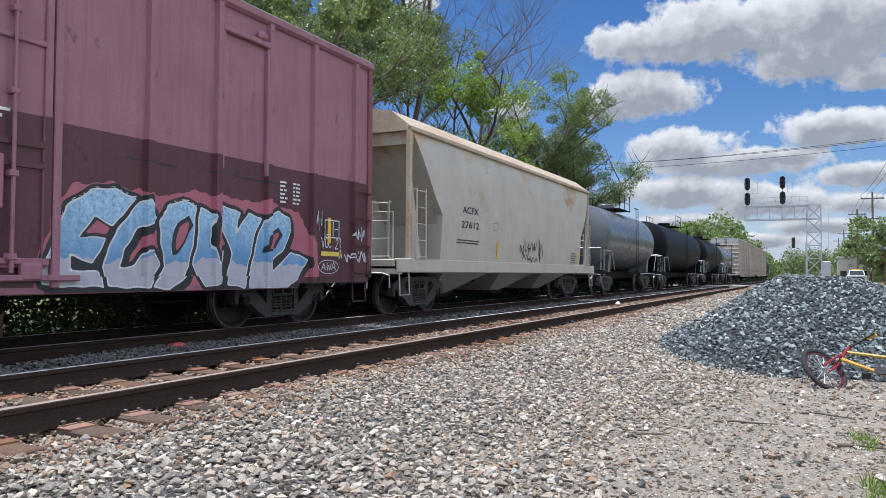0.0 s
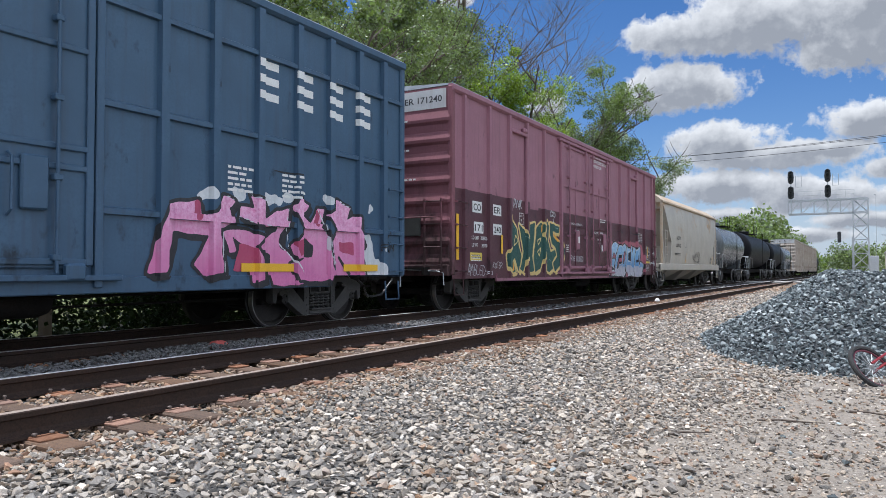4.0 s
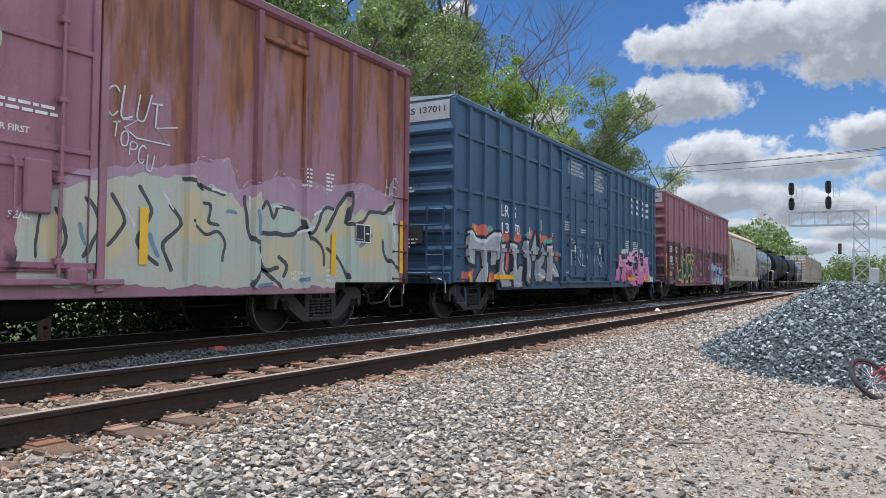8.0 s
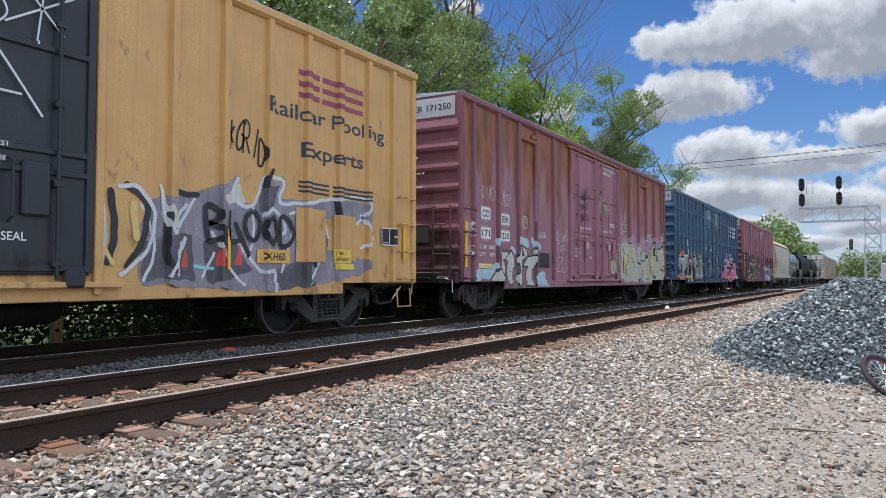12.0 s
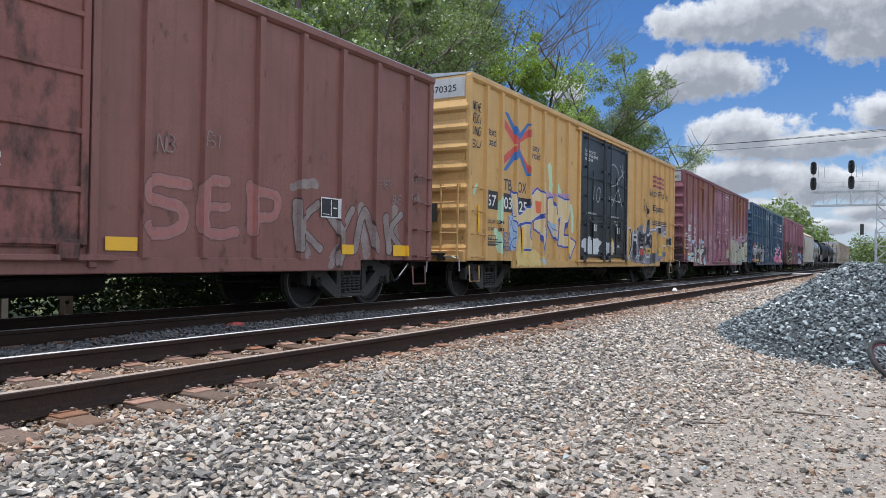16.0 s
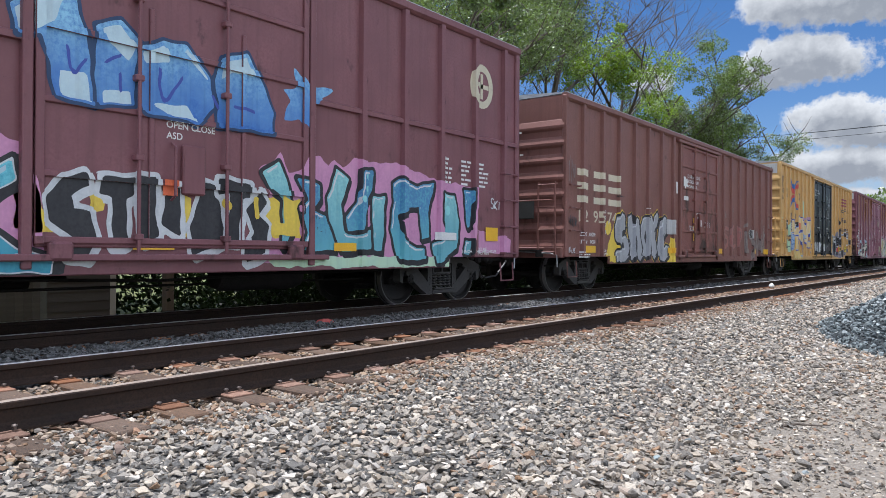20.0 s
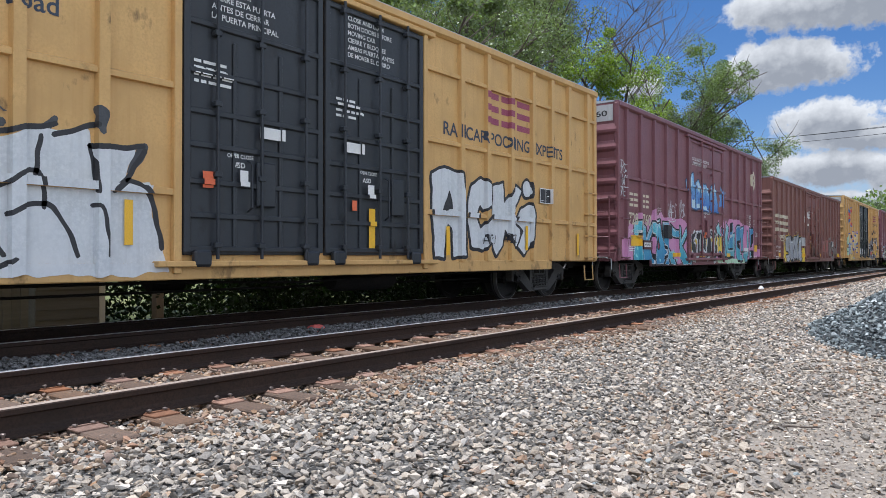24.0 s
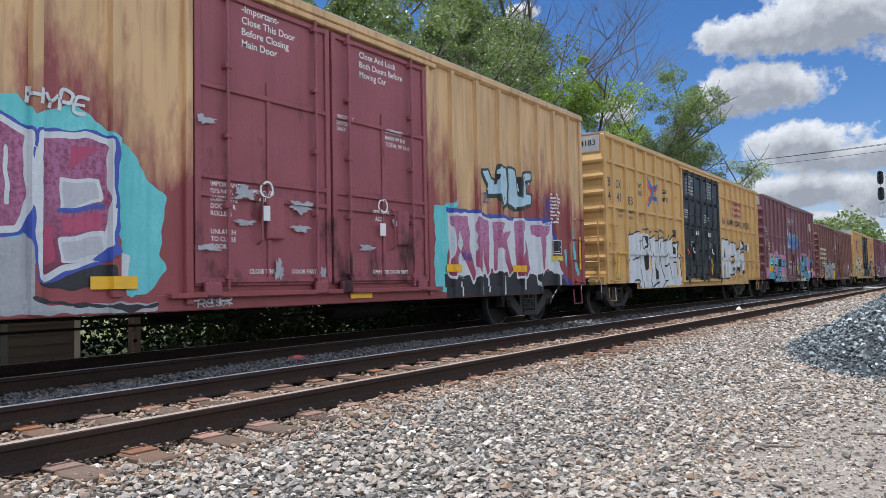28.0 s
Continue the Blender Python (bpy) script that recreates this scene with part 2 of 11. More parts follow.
M_STONE = mat("limestone_ballast", (0.35, 0.335, 0.315), (0.25, 0.24, 0.225), rough=0.92, scale=9, fine=80, c=(0.55, 0.53, 0.50), island=0.28, bump=0.8, spec=0.2, palette=GREYS)
M_STONETAN = mat("rust_stained_ballast", (0.40, 0.31, 0.24), (0.30, 0.22, 0.17), rough=0.92, scale=9, fine=80, c=(0.46, 0.37, 0.29), island=0.25, bump=0.4, palette=TANS, spec=0.15)
BLUES = [(0.25, (0.15, 0.172, 0.175)), (0.22, (0.225, 0.255, 0.255)), (0.2, (0.085, 0.10, 0.10)), (0.15, (0.366, 0.407, 0.410)), (0.1, (0.045, 0.052, 0.053)), (0.08, (0.496, 0.531, 0.521))]
M_STONEBLUE = mat("blue_grey_crushed_stone", (0.18, 0.20, 0.21), (0.12, 0.135, 0.145), rough=0.85, scale=9, fine=80, c=(0.28, 0.30, 0.31), island=0.25, bump=0.4, palette=BLUES, spec=0.25)
# near-black colour that paints the shade in gaps between the pile's stones
M_PILECORE = mat("stone_gap_shade", (0.045, 0.05, 0.053), (0.03, 0.034, 0.036), rough=0.95, scale=9, fine=80)
# a darker grey for the ballast between the tracks and under the train
M_STONEDARK = mat("dark_grey_ballast", (0.13, 0.125, 0.122), (0.09, 0.086, 0.084), rough=0.92, scale=9, fine=80, c=(0.26, 0.26, 0.26), island=0.35, bump=0.4, spec=0.15)
M_DARKSTEEL = mat("grimy_cast_steel", (0.016, 0.0145, 0.014), (0.024, 0.02, 0.018), rough=0.8, scale=4, c=(0.011, 0.0105, 0.01), spec=0.15)
M_FRAMESTEEL = mat("dusty_brown_cast_steel", (0.058, 0.054, 0.052), (0.036, 0.034, 0.033), rough=0.75, scale=5, fine=35, c=(0.085, 0.078, 0.07), bump=0.4)
M_WHEEL = mat("wheel_steel", (0.02, 0.018, 0.017), (0.033, 0.027, 0.024), rough=0.65, metal=0.3, scale=6)
M_TREAD = mat("bright_wheel_rim", (0.30, 0.29, 0.28), (0.2, 0.19, 0.18), rough=0.4, metal=0.8, scale=6)
M_BLACK = mat("black_paint", (0.022, 0.023, 0.026), (0.03, 0.031, 0.034), rough=0.5, scale=3)
M_WHITE = mat("white_paint", (0.80, 0.80, 0.79), (0.72, 0.72, 0.71), rough=0.6, scale=5, bump=0.05)
M_YELLOWTAPE = mat("yellow_reflective_tape", (0.86, 0.50, 0.03), (0.80, 0.44, 0.03), rough=0.4, scale=6, bump=0.03)
M_YELLOW = mat("yellow_stencil", (0.80, 0.62, 0.10), (0.72, 0.55, 0.10), rough=0.6)
M_GALV = mat("galvanised_steel", (0.50, 0.52, 0.54), (0.42, 0.44, 0.46), rough=0.5, metal=0.5, scale=5)
M_GREYPANEL = mat("pale_grey_panel", (0.55, 0.56, 0.57), (0.48, 0.47, 0.46), rough=0.7, scale=3, streak=((0.3, 0.25, 0.22), 0.4))
M_BARK = mat("bark", (0.13, 0.10, 0.08), (0.085, 0.07, 0.058), rough=0.95, scale=10, fine=40, stretch=(1, 1, 0.25), bump=0.8)
M_BARKGREY = mat("dead_grey_bark", (0.17, 0.15, 0.135), (0.11, 0.095, 0.085), rough=0.95, scale=10, stretch=(1, 1, 0.25), bump=0.6)


def leaf_mat(name, a, b, spec=0.45):
    ma = mat(name, a, b, rough=0.42, scale=0.5, fine=4, bump=0, island=0.65, spec=spec)
    bs = ma.node_tree.nodes["Principled BSDF"]
    bs.inputs["Transmission Weight"].default_value = 0.0
    tr = ma.node_tree.nodes.new("ShaderNodeBsdfTranslucent")
    tr.inputs["Color"].default_value = (a[0] * 1.6, a[1] * 1.7, a[2] * 0.7, 1)
    ad = ma.node_tree.nodes.new("ShaderNodeMixShader")
    ad.inputs[0].default_value = 0.2
    out = ma.node_tree.nodes["Material Output"]
    ma.node_tree.links.new(bs.outputs[0], ad.inputs[1])
    ma.node_tree.links.new(tr.outputs[0], ad.inputs[2])
    ma.node_tree.links.new(ad.outputs[0], out.inputs[0])
    return ma


M_LEAF = leaf_mat("green_leaves", (0.21, 0.275, 0.105), (0.12, 0.165, 0.07))
M_LEAFBRIGHT = leaf_mat("fresh_green_leaves", (0.29, 0.39, 0.085), (0.17, 0.24, 0.06))
M_LEAFDARK = leaf_mat("dark_green_leaves", (0.20, 0.25, 0.125), (0.12, 0.16, 0.075))
# near-black leaf colour stands in for the shade under the trees
M_LEAFSHADE = leaf_mat("shade_toned_leaves", (0.018, 0.028, 0.013), (0.012, 0.02, 0.009), spec=0.08)
M_LEAFSILVER = leaf_mat("silvery_leaves", (0.30, 0.35, 0.24), (0.17, 0.22, 0.12))

# ---- mesh helpers ----


class Geo:
    """Collects vertices and faces of one mesh."""

    def __init__(self):
        self.v, self.f = [], []

    def add(self, verts, faces):
        o = len(self.v)
        self.v += [tuple(p) for p in verts]
        self.f += [tuple(i + o for i in q) for q in faces]
        return self

    def box(self, x0, x1, y0, y1, z0, z1, c=0.0):
        if c <= 0:
            return self.add([(x, y, z) for x in (x0, x1) for y in (y0, y1) for z in (z0, z1)],
                            [(0, 1, 3, 2), (4, 6, 7, 5), (0, 4, 5, 1), (2, 3, 7, 6), (0, 2, 6, 4), (1, 5, 7, 3)])
        c = min(c, (x1 - x0) * 0.45, (y1 - y0) * 0.45, (z1 - z0) * 0.45)
        vs, idx = [], {}
        for i, x in enumerate((x0, x1)):
            for j, y in enumerate((y0, y1)):
                for k, z in enumerate((z0, z1)):
                    sx, sy, sz = c * (1 - 2 * i), c * (1 - 2 * j), c * (1 - 2 * k)
                    for ax, p in ((0, (x, y + sy, z + sz)), (1, (x + sx, y, z + sz)), (2, (x + sx, y + sy, z))):
                        idx[i, j, k, ax] = len(vs)
                        vs.append(p)
        fs = []
        for i in (0, 1):
            q = [idx[i, 0, 0, 0], idx[i, 1, 0, 0], idx[i, 1, 1, 0], idx[i, 0, 1, 0]]
            fs.append(q if i else q[::-1])
            q = [idx[0, i, 0, 1], idx[0, i, 1, 1], idx[1, i, 1, 1], idx[1, i, 0, 1]]
            fs.append(q if i else q[::-1])
            q = [idx[0, 0, i, 2], idx[1, 0, i, 2], idx[1, 1, i, 2], idx[0, 1, i, 2]]
            fs.append(q if i else q[::-1])
        for j in (0, 1):
            for k in (0, 1):
                q = [idx[0, j, k, 1], idx[1, j, k, 1], idx[1, j, k, 2], idx[0, j, k, 2]]
                fs.append(q if j == k else q[::-1])
                q = [idx[j, 0, k, 0], idx[j, 1, k, 0], idx[j, 1, k, 2], idx[j, 0, k, 2]]
                fs.append(q[::-1] if j == k else q)
                q = [idx[j, k, 0, 0], idx[j, k, 1, 0], idx[j, k, 1, 1], idx[j, k, 0, 1]]
                fs.append(q if j == k else q[::-1])
        for i in (0, 1):
            for j in (0, 1):
                for k in (0, 1):
                    q = [idx[i, j, k, 0], idx[i, j, k, 1], idx[i, j, k, 2]]
                    fs.append(q if (i + j + k) % 2 else q[::-1])
        return self.add(vs, fs)

    def tube(self, pts, r, n=8, cap=True, r1=None):
        """A round bar through the points."""
        pts = [Vector(p) for p in pts]
        rings = []
        for i, p in enumerate(pts):
            d = (pts[min(i + 1, len(pts) - 1)] - pts[max(i - 1, 0)]).normalized()
            u = d.orthogonal().normalized() if i == 0 else (u - d * u.dot(d)).normalized()
            w = d.cross(u)
            rr = r if r1 is None else r + (r1 - r) * i / (len(pts) - 1)
            rings.append([p + (u * math.cos(6.28318 * k / n) + w * math.sin(6.28318 * k / n)) * rr for k in range(n)])
        o = len(self.v)
        for ring in rings:
            self.v += [tuple(q) for q in ring]
        for i in range(len(pts) - 1):
            for k in range(n):
                a, b = o + i * n + k, o + i * n + (k + 1) % n
                self.f.append((a, b, b + n, a + n))
        if cap:
            self.f.append(tuple(o + k for k in range(n))[::-1])
            self.f.append(tuple(o + (len(pts) - 1) * n + k for k in range(n)))
        return self

    def prism(self, prof, a, b, axis="y"):
        """A closed outline (two coordinates) drawn out from a to b along an axis."""
        n = len(prof)
        put = {"y": lambda p, s: (p[0], s, p[1]), "x": lambda p, s: (s, p[0], p[1]), "z": lambda p, s: (p[0], p[1], s)}[axis]
        vs = [put(p, a) for p in prof] + [put(p, b) for p in prof]
        fs = [tuple(range(n))[::-1], tuple(range(n, 2 * n))] + [(i, (i + 1) % n, n + (i + 1) % n, n + i) for i in range(n)]
        return self.add(vs, fs)

    def lathe(self, prof, n=24, axis="x", at=(0, 0, 0), cap=True):
        """prof: (distance along the axis, radius)."""
        o = len(self.v)
        for s, r in prof:
            for k in range(n):
                a = 6.283185 * k / n
                p = {"x": (s, r * math.cos(a), r * math.sin(a)), "y": (r * math.cos(a), s, r * math.sin(a)), "z": (r * math.cos(a), r * math.sin(a), s)}[axis]
                self.v.append((p[0] + at[0], p[1] + at[1], p[2] + at[2]))
        for i in range(len(prof) - 1):
            for k in range(n):
                a, b = o + i * n + k, o + i * n + (k + 1) % n
                self.f.append((a, b, b + n, a + n))
        if cap:
            self.f.append(tuple(o + k for k in range(n))[::-1])
            self.f.append(tuple(o + (len(prof) - 1) * n + k for k in range(n)))
        return self

    def mesh(self, name, material, smooth=False):
        me = bpy.data.meshes.new(name)
        me.from_pydata(self.v, [], self.f)
        me.materials.append(material)
        bm = bmesh.new()
        bm.from_mesh(me)
        bmesh.ops.recalc_face_normals(bm, faces=bm.faces)
        bm.to_mesh(me)
        bm.free()
        if smooth:
            me.polygons.foreach_set("use_smooth", [True] * len(me.polygons))
            me.set_sharp_from_angle(angle=radians(40))
        return me


def part(name, geo, material, parent=None, label="", smooth=False, at=None):
    me = geo.mesh(name, material, smooth) if isinstance(geo, Geo) else geo
    ob = new(name, me)
    if parent is not None:
        ob.parent = parent
    if at is not None:
        ob.matrix_basis = at if isinstance(at, Matrix) else Matrix.Translation(at)
    return tagged(ob, label)


def thing(name, label, category, group="", kind="", at=None):
    ob = new(name)
    ob.empty_display_size = 0.2
    if at is not None:
        ob.matrix_basis = at
    return tagged(ob, label, category, group, kind)


def fast_mesh(name, verts, quads, material, smooth=False):
    """A mesh from arrays: verts (n, 3), faces (m, 3 or 4)."""
    me = bpy.data.meshes.new(name)
    verts, quads = np.asarray(verts, np.float32), np.asarray(quads, np.int32)
    k = quads.shape[1]
    me.vertices.add(len(verts))
    me.vertices.foreach_set("co", verts.ravel())
    me.loops.add(quads.size)
    me.loops.foreach_set("vertex_index", quads.ravel())
    me.polygons.add(len(quads))
    me.polygons.foreach_set("loop_start", np.arange(0, quads.size, k, dtype=np.int32))
    me.update(calc_edges=True)
    me.validate()
    me.shade_flat()
    me.materials.append(material)
    return me


# ---- stones ----
rng = np.random.default_rng(7)


def stone_shapes(n=16):
    """Angular crushed stones: hulls of a few scattered points."""
    out = []
    for _ in range(n):
        p = rng.normal(size=(10, 3))
        p /= np.linalg.norm(p, axis=1)[:, None]
        p *= np.array([1.0, rng.uniform(0.62, 0.95), rng.uniform(0.48, 0.8)])
        bm = bmesh.new()
        for q in p:
            bm.verts.new(q)
        bmesh.ops.convex_hull(bm, input=bm.verts)
        loose = [v for v in bm.verts if not v.link_faces]
        bmesh.ops.delete(bm, geom=loose, context="VERTS")
        bmesh.ops.triangulate(bm, faces=bm.faces)
        bm.verts.index_update()
        out.append((np.array([tuple(v.co) for v in bm.verts]), np.array([[v.index for v in f.verts] for f in bm.faces])))
        bm.free()
    return out


SHAPES = stone_shapes()


def turns(n):
    q = rng.normal(size=(n, 4))
    q /= np.linalg.norm(q, axis=1)[:, None]
    w, x, y, z = q.T
    return np.stack([np.stack([1 - 2 * (y * y + z * z), 2 * (x * y - z * w), 2 * (x * z + y * w)], 1),
                     np.stack([2 * (x * y + z * w), 1 - 2 * (x * x + z * z), 2 * (y * z - x * w)], 1),
                     np.stack([2 * (x * z - y * w), 2 * (y * z + x * w), 1 - 2 * (x * x + y * y)], 1)], 1)


def stones(name, pts, size, material, flat=0.68):
    pts = np.asarray(pts)
    n = len(pts)
    kind = rng.integers(0, len(SHAPES), n)
    s = size * rng.uniform(0.55, 1.0, n) * np.where(rng.random(n) < 0.12, 1.5, 1.0)
    m = turns(n)
    vs, fs, o = [], [], 0
    for k, (sv, sf) in enumerate(SHAPES):
        i = np.where(kind == k)[0]
        v = np.einsum("nij,nkj->nki", m[i], sv[None] * s[i][:, None, None])
        v[:, :, 2] *= flat
        v += pts[i][:, None, :]
        vs.append(v.reshape(-1, 3))
        fs.append((sf[None] + (np.arange(len(i)) * len(sv))[:, None, None]).reshape(-1, 3) + o)
        o += len(i) * len(sv)
    return fast_mesh(name, np.concatenate(vs), np.concatenate(fs), material)


def spread(x0, x1, y0, y1, gap):
    nx, ny = max(1, int((x1 - x0) / gap)), max(1, int((y1 - y0) / gap))
    gx, gy = np.meshgrid(np.linspace(x0, x1, nx), np.linspace(y0, y1, ny))
    p = np.stack([gx.ravel(), gy.ravel()], 1)
    return p + rng.uniform(-0.55, 0.55, p.shape) * gap

# ---- ground ----
TRACK_NEAR, TRACK_FAR = -5.56, -9.18


def ground_z(x, y):
    x = np.asarray(x, float)
    z = np.interp(x, [-60, -16, -12, -10.6, -7.9, -7.35, -6.9, -4.0, -3.4, -1.9, 3.0, 6.0, 60], [-0.9, -0.75, -0.55, -0.23, -0.23, -0.27, -0.23, -0.225, -0.235, -0.30, -0.31, -0.36, -0.4])
    return z + 0.012 * np.sin(x * 2.1 + y * 0.7) + 0.010 * np.sin(y * 1.7 - x * 1.1)


def ground_material():
    ma = bpy.data.materials.new("gravel_dirt_and_grass")
    ma.use_nodes = True
    nt = ma.node_tree
    bs = nt.nodes["Principled BSDF"]
    link = nt.links.new

    def nd(kind, ins=None, op=None):
        n = nt.nodes.new(kind)
        if op:
            n.operation = op
        for k, v in (ins or {}).items():
            if isinstance(v, bpy.types.NodeSocket):
                link(v, n.inputs[k])
            else:
                n.inputs[k].default_value = v
        return n

    def mixc(f, p, q):
        n = nt.nodes.new("ShaderNodeMix")
        n.data_type = "RGBA"
        for k, v in (("Factor", f), ("A", p), ("B", q)):
            if isinstance(v, bpy.types.NodeSocket):
                link(v, n.inputs[k])
            else:
                n.inputs[k].default_value = (*v, 1) if isinstance(v, tuple) else v
        return n.outputs["Result"]

    def ramp(v, lo, hi):
        return nd("ShaderNodeMapRange", {0: v, 1: lo, 2: hi, 3: 0.0, 4: 1.0}).outputs[0]

    co = nd("ShaderNodeTexCoord").outputs["Object"]
    sx = nd("ShaderNodeSeparateXYZ", {0: co}).outputs
    low = nd("ShaderNodeTexNoise", {"Vector": co, "Scale": 0.55, "Detail": 6.0, "Roughness": 0.6}).outputs[0]
    mid = nd("ShaderNodeTexNoise", {"Vector": co, "Scale": 5.0, "Detail": 8.0, "Roughness": 0.65}).outputs[0]
    fine = nd("ShaderNodeTexNoise", {"Vector": co, "Scale": 45.0, "Detail": 5.0, "Roughness": 0.65}).outputs[0]
    grit = nd("ShaderNodeTexVoronoi", {"Vector": co, "Scale": 30.0})
    dirt = mixc(ramp(mid, 0.38, 0.62), (0.275, 0.235, 0.19), (0.205, 0.172, 0.138))
    dirt = mixc(ramp(fine, 0.5, 0.7), dirt, (0.36, 0.32, 0.27))
    dirt = mixc(nd("ShaderNodeMath", {0: ramp(grit.outputs["Distance"], 0.5, 0.2), 1: 0.5}, "MULTIPLY").outputs[0], dirt, (0.33, 0.295, 0.255))
    # ballast tone, darkened between its cells to paint shade into the gaps
    bal = mixc(ramp(grit.outputs["Distance"], 0.15, 0.6), (0.22, 0.21, 0.195), (0.075, 0.07, 0.064))
    wob = nd("ShaderNodeMath", {0: nd("ShaderNodeMath", {0: low, 1: 2.4}, "MULTIPLY").outputs[0], 1: sx[0]}, "ADD").outputs[0]
    col = mixc(ramp(wob, -1.2, -0.1), bal, dirt)
    grass = mixc(ramp(mid, 0.35, 0.65), (0.10, 0.13, 0.035), (0.17, 0.18, 0.07))
    wob2 = nd("ShaderNodeMath", {0: nd("ShaderNodeMath", {0: mid, 1: 2.5}, "MULTIPLY").outputs[0], 1: sx[0]}, "ADD").outputs[0]
    right = ramp(wob2, 6.2, 7.0)
    left = ramp(sx[0], -11.3, -12.2)
    g = nd("ShaderNodeMath", {0: right, 1: left}, "MAXIMUM").outputs[0]
    col = mixc(g, col, grass)
    link(col, bs.inputs["Base Color"])
    bs.inputs["Roughness"].default_value = 0.95
    hb = nd("ShaderNodeMath", {0: fine, 1: grit.outputs["Distance"]}, "SUBTRACT").outputs[0]
    bn = nd("ShaderNodeBump", {"Height": hb, "Strength": 0.7, "Distance": 0.02})
    link(bn.outputs[0], bs.inputs["Normal"])
    return ma


def build_ground():
    xs = np.concatenate([[-1500, -600, -250, -120, -60], np.arange(-40, -12, 2.0), np.arange(-12, 5, 0.25), np.arange(5, 14, 1.0), [20, 40, 80, 160, 400, 900, 1500]])
    ys = np.concatenate([[-900, -300, -100, -40], np.arange(-20, 2, 1.0), np.arange(2, 26, 0.3), np.arange(26, 80, 2.0), [90, 110, 140, 200, 300, 500, 900, 1600, 2600]])
    gx, gy = np.meshgrid(xs, ys)
    gz = ground_z(gx, gy)
    v = np.stack([gx, gy, gz], 2).reshape(-1, 3)
    nx, ny = len(xs), len(ys)
    i = (np.arange(ny - 1)[:, None] * nx + np.arange(nx - 1)[None]).ravel()
    f = np.stack([i, i + 1, i + nx + 1, i + nx], 1)
    me = fast_mesh("ground", v, f, ground_material())
    me.polygons.foreach_set("use_smooth", [True] * len(me.polygons))
    return tagged(new("ground", me), "gravel and dirt ground with grass at its edge", "ground", kind="structure")


build_ground()


def bed(name, label, x0, x1, y0, y1, gap, size, material, lift=0.0, thin=None):
    p = spread(x0, x1, y0, y1, gap)
    if thin is not None:
        p = p[rng.random(len(p)) < thin(p[:, 0], p[:, 1])]
    z = ground_z(p[:, 0], p[:, 1]) + lift + rng.uniform(-0.5, 0.5, len(p)) * size
    me = stones(name, np.column_stack([p, z]), size, material)
    return tagged(new(name, me), label, "ballast", kind="stuff")


fade = lambda x, y: np.clip((-0.55 + 0.35 * np.sin(y * 0.9) - x) / 0.9, 0.12, 1.0)
PALE = "pale crushed limestone ballast beside the rails"
bed("ballast_shoulder", PALE, -4.62, 0.8, -9.0, 0.9, 0.085, 0.05, M_STONE, thin=fade, lift=0.008)
bed("ballast_shoulder", PALE, -4.62, 0.8, 0.9, 8.0, 0.039, 0.035, M_STONE, thin=fade, lift=0.008)
bed("ballast_shoulder", PALE, -4.62, 0.6, 8.0, 17.0, 0.048, 0.042, M_STONE, thin=fade, lift=0.008)
bed("ballast_shoulder", PALE, -4.62, 0.3, 17.0, 42.0, 0.09, 0.07, M_STONE, thin=fade)
bed("ballast_shoulder", PALE, -4.62, 1.5, 42.0, 66.0, 0.17, 0.12, M_STONETAN, thin=fade)
bed("rusty_ballast", "rust-stained stones strewn over the tie ends", -4.70, -3.75, 0.9, 24.0, 0.05, 0.037, M_STONETAN, lift=0.022, thin=lambda x, y: np.clip((-3.7 - x) / 0.7, 0.1, 0.95))
bed("ballast_crib", "rust-stained ballast between the rails", -6.25, -4.72, 0.6, 12.0, 0.046, 0.038, M_STONETAN, lift=0.012)
bed("ballast_crib", "rust-stained ballast between the rails", -6.25, -4.72, 12.0, 45.0, 0.1, 0.07, M_STONETAN, lift=0.012)
bed("ballast_between_tracks", "grey ballast between the two tracks", -8.3, -6.42, 1.5, 14.0, 0.05, 0.046, M_STONEDARK, lift=0.062)
bed("ballast_under_train", "shaded grey ballast under the train", -10.7, -8.3, 1.5, 14.0, 0.075, 0.05, M_STONEDARK, lift=0.02)
bed("ballast_between_tracks", "grey ballast between the two tracks", -8.3, -6.42, 14.0, 45.0, 0.1, 0.075, M_STONEDARK, lift=0.05)
bed("ballast_between_tracks", "grey ballast between the two tracks", -8.3, -6.42, 45.0, 66.0, 0.19, 0.13, M_STONEDARK, lift=0.04)
bed("scattered_pebbles", "small loose pebbles on packed dirt", -2.2, 3.2, 1.6, 6.5, 0.034, 0.017, M_STONE, lift=0.003, thin=lambda x, y: 0.0 * x + 0.7)
bed("scattered_pebbles", "small loose pebbles on packed dirt", -1.8, 3.2, 6.5, 12.0, 0.06, 0.022, M_STONE, lift=0.003, thin=lambda x, y: 0.0 * x + 0.7)
bed("scattered_gravel", "loose brownish gravel on packed dirt", -1.8, 3.2, 1.8, 11.0, 0.10, 0.028, M_STONETAN, lift=0.004, thin=lambda x, y: 0.0 * x + 0.5)
bed("scattered_dark_stones", "dark stones lying loose on the dirt", -1.6, 2.6, 2.6, 12.0, 0.7, 0.042, M_STONEBLUE, lift=0.012)


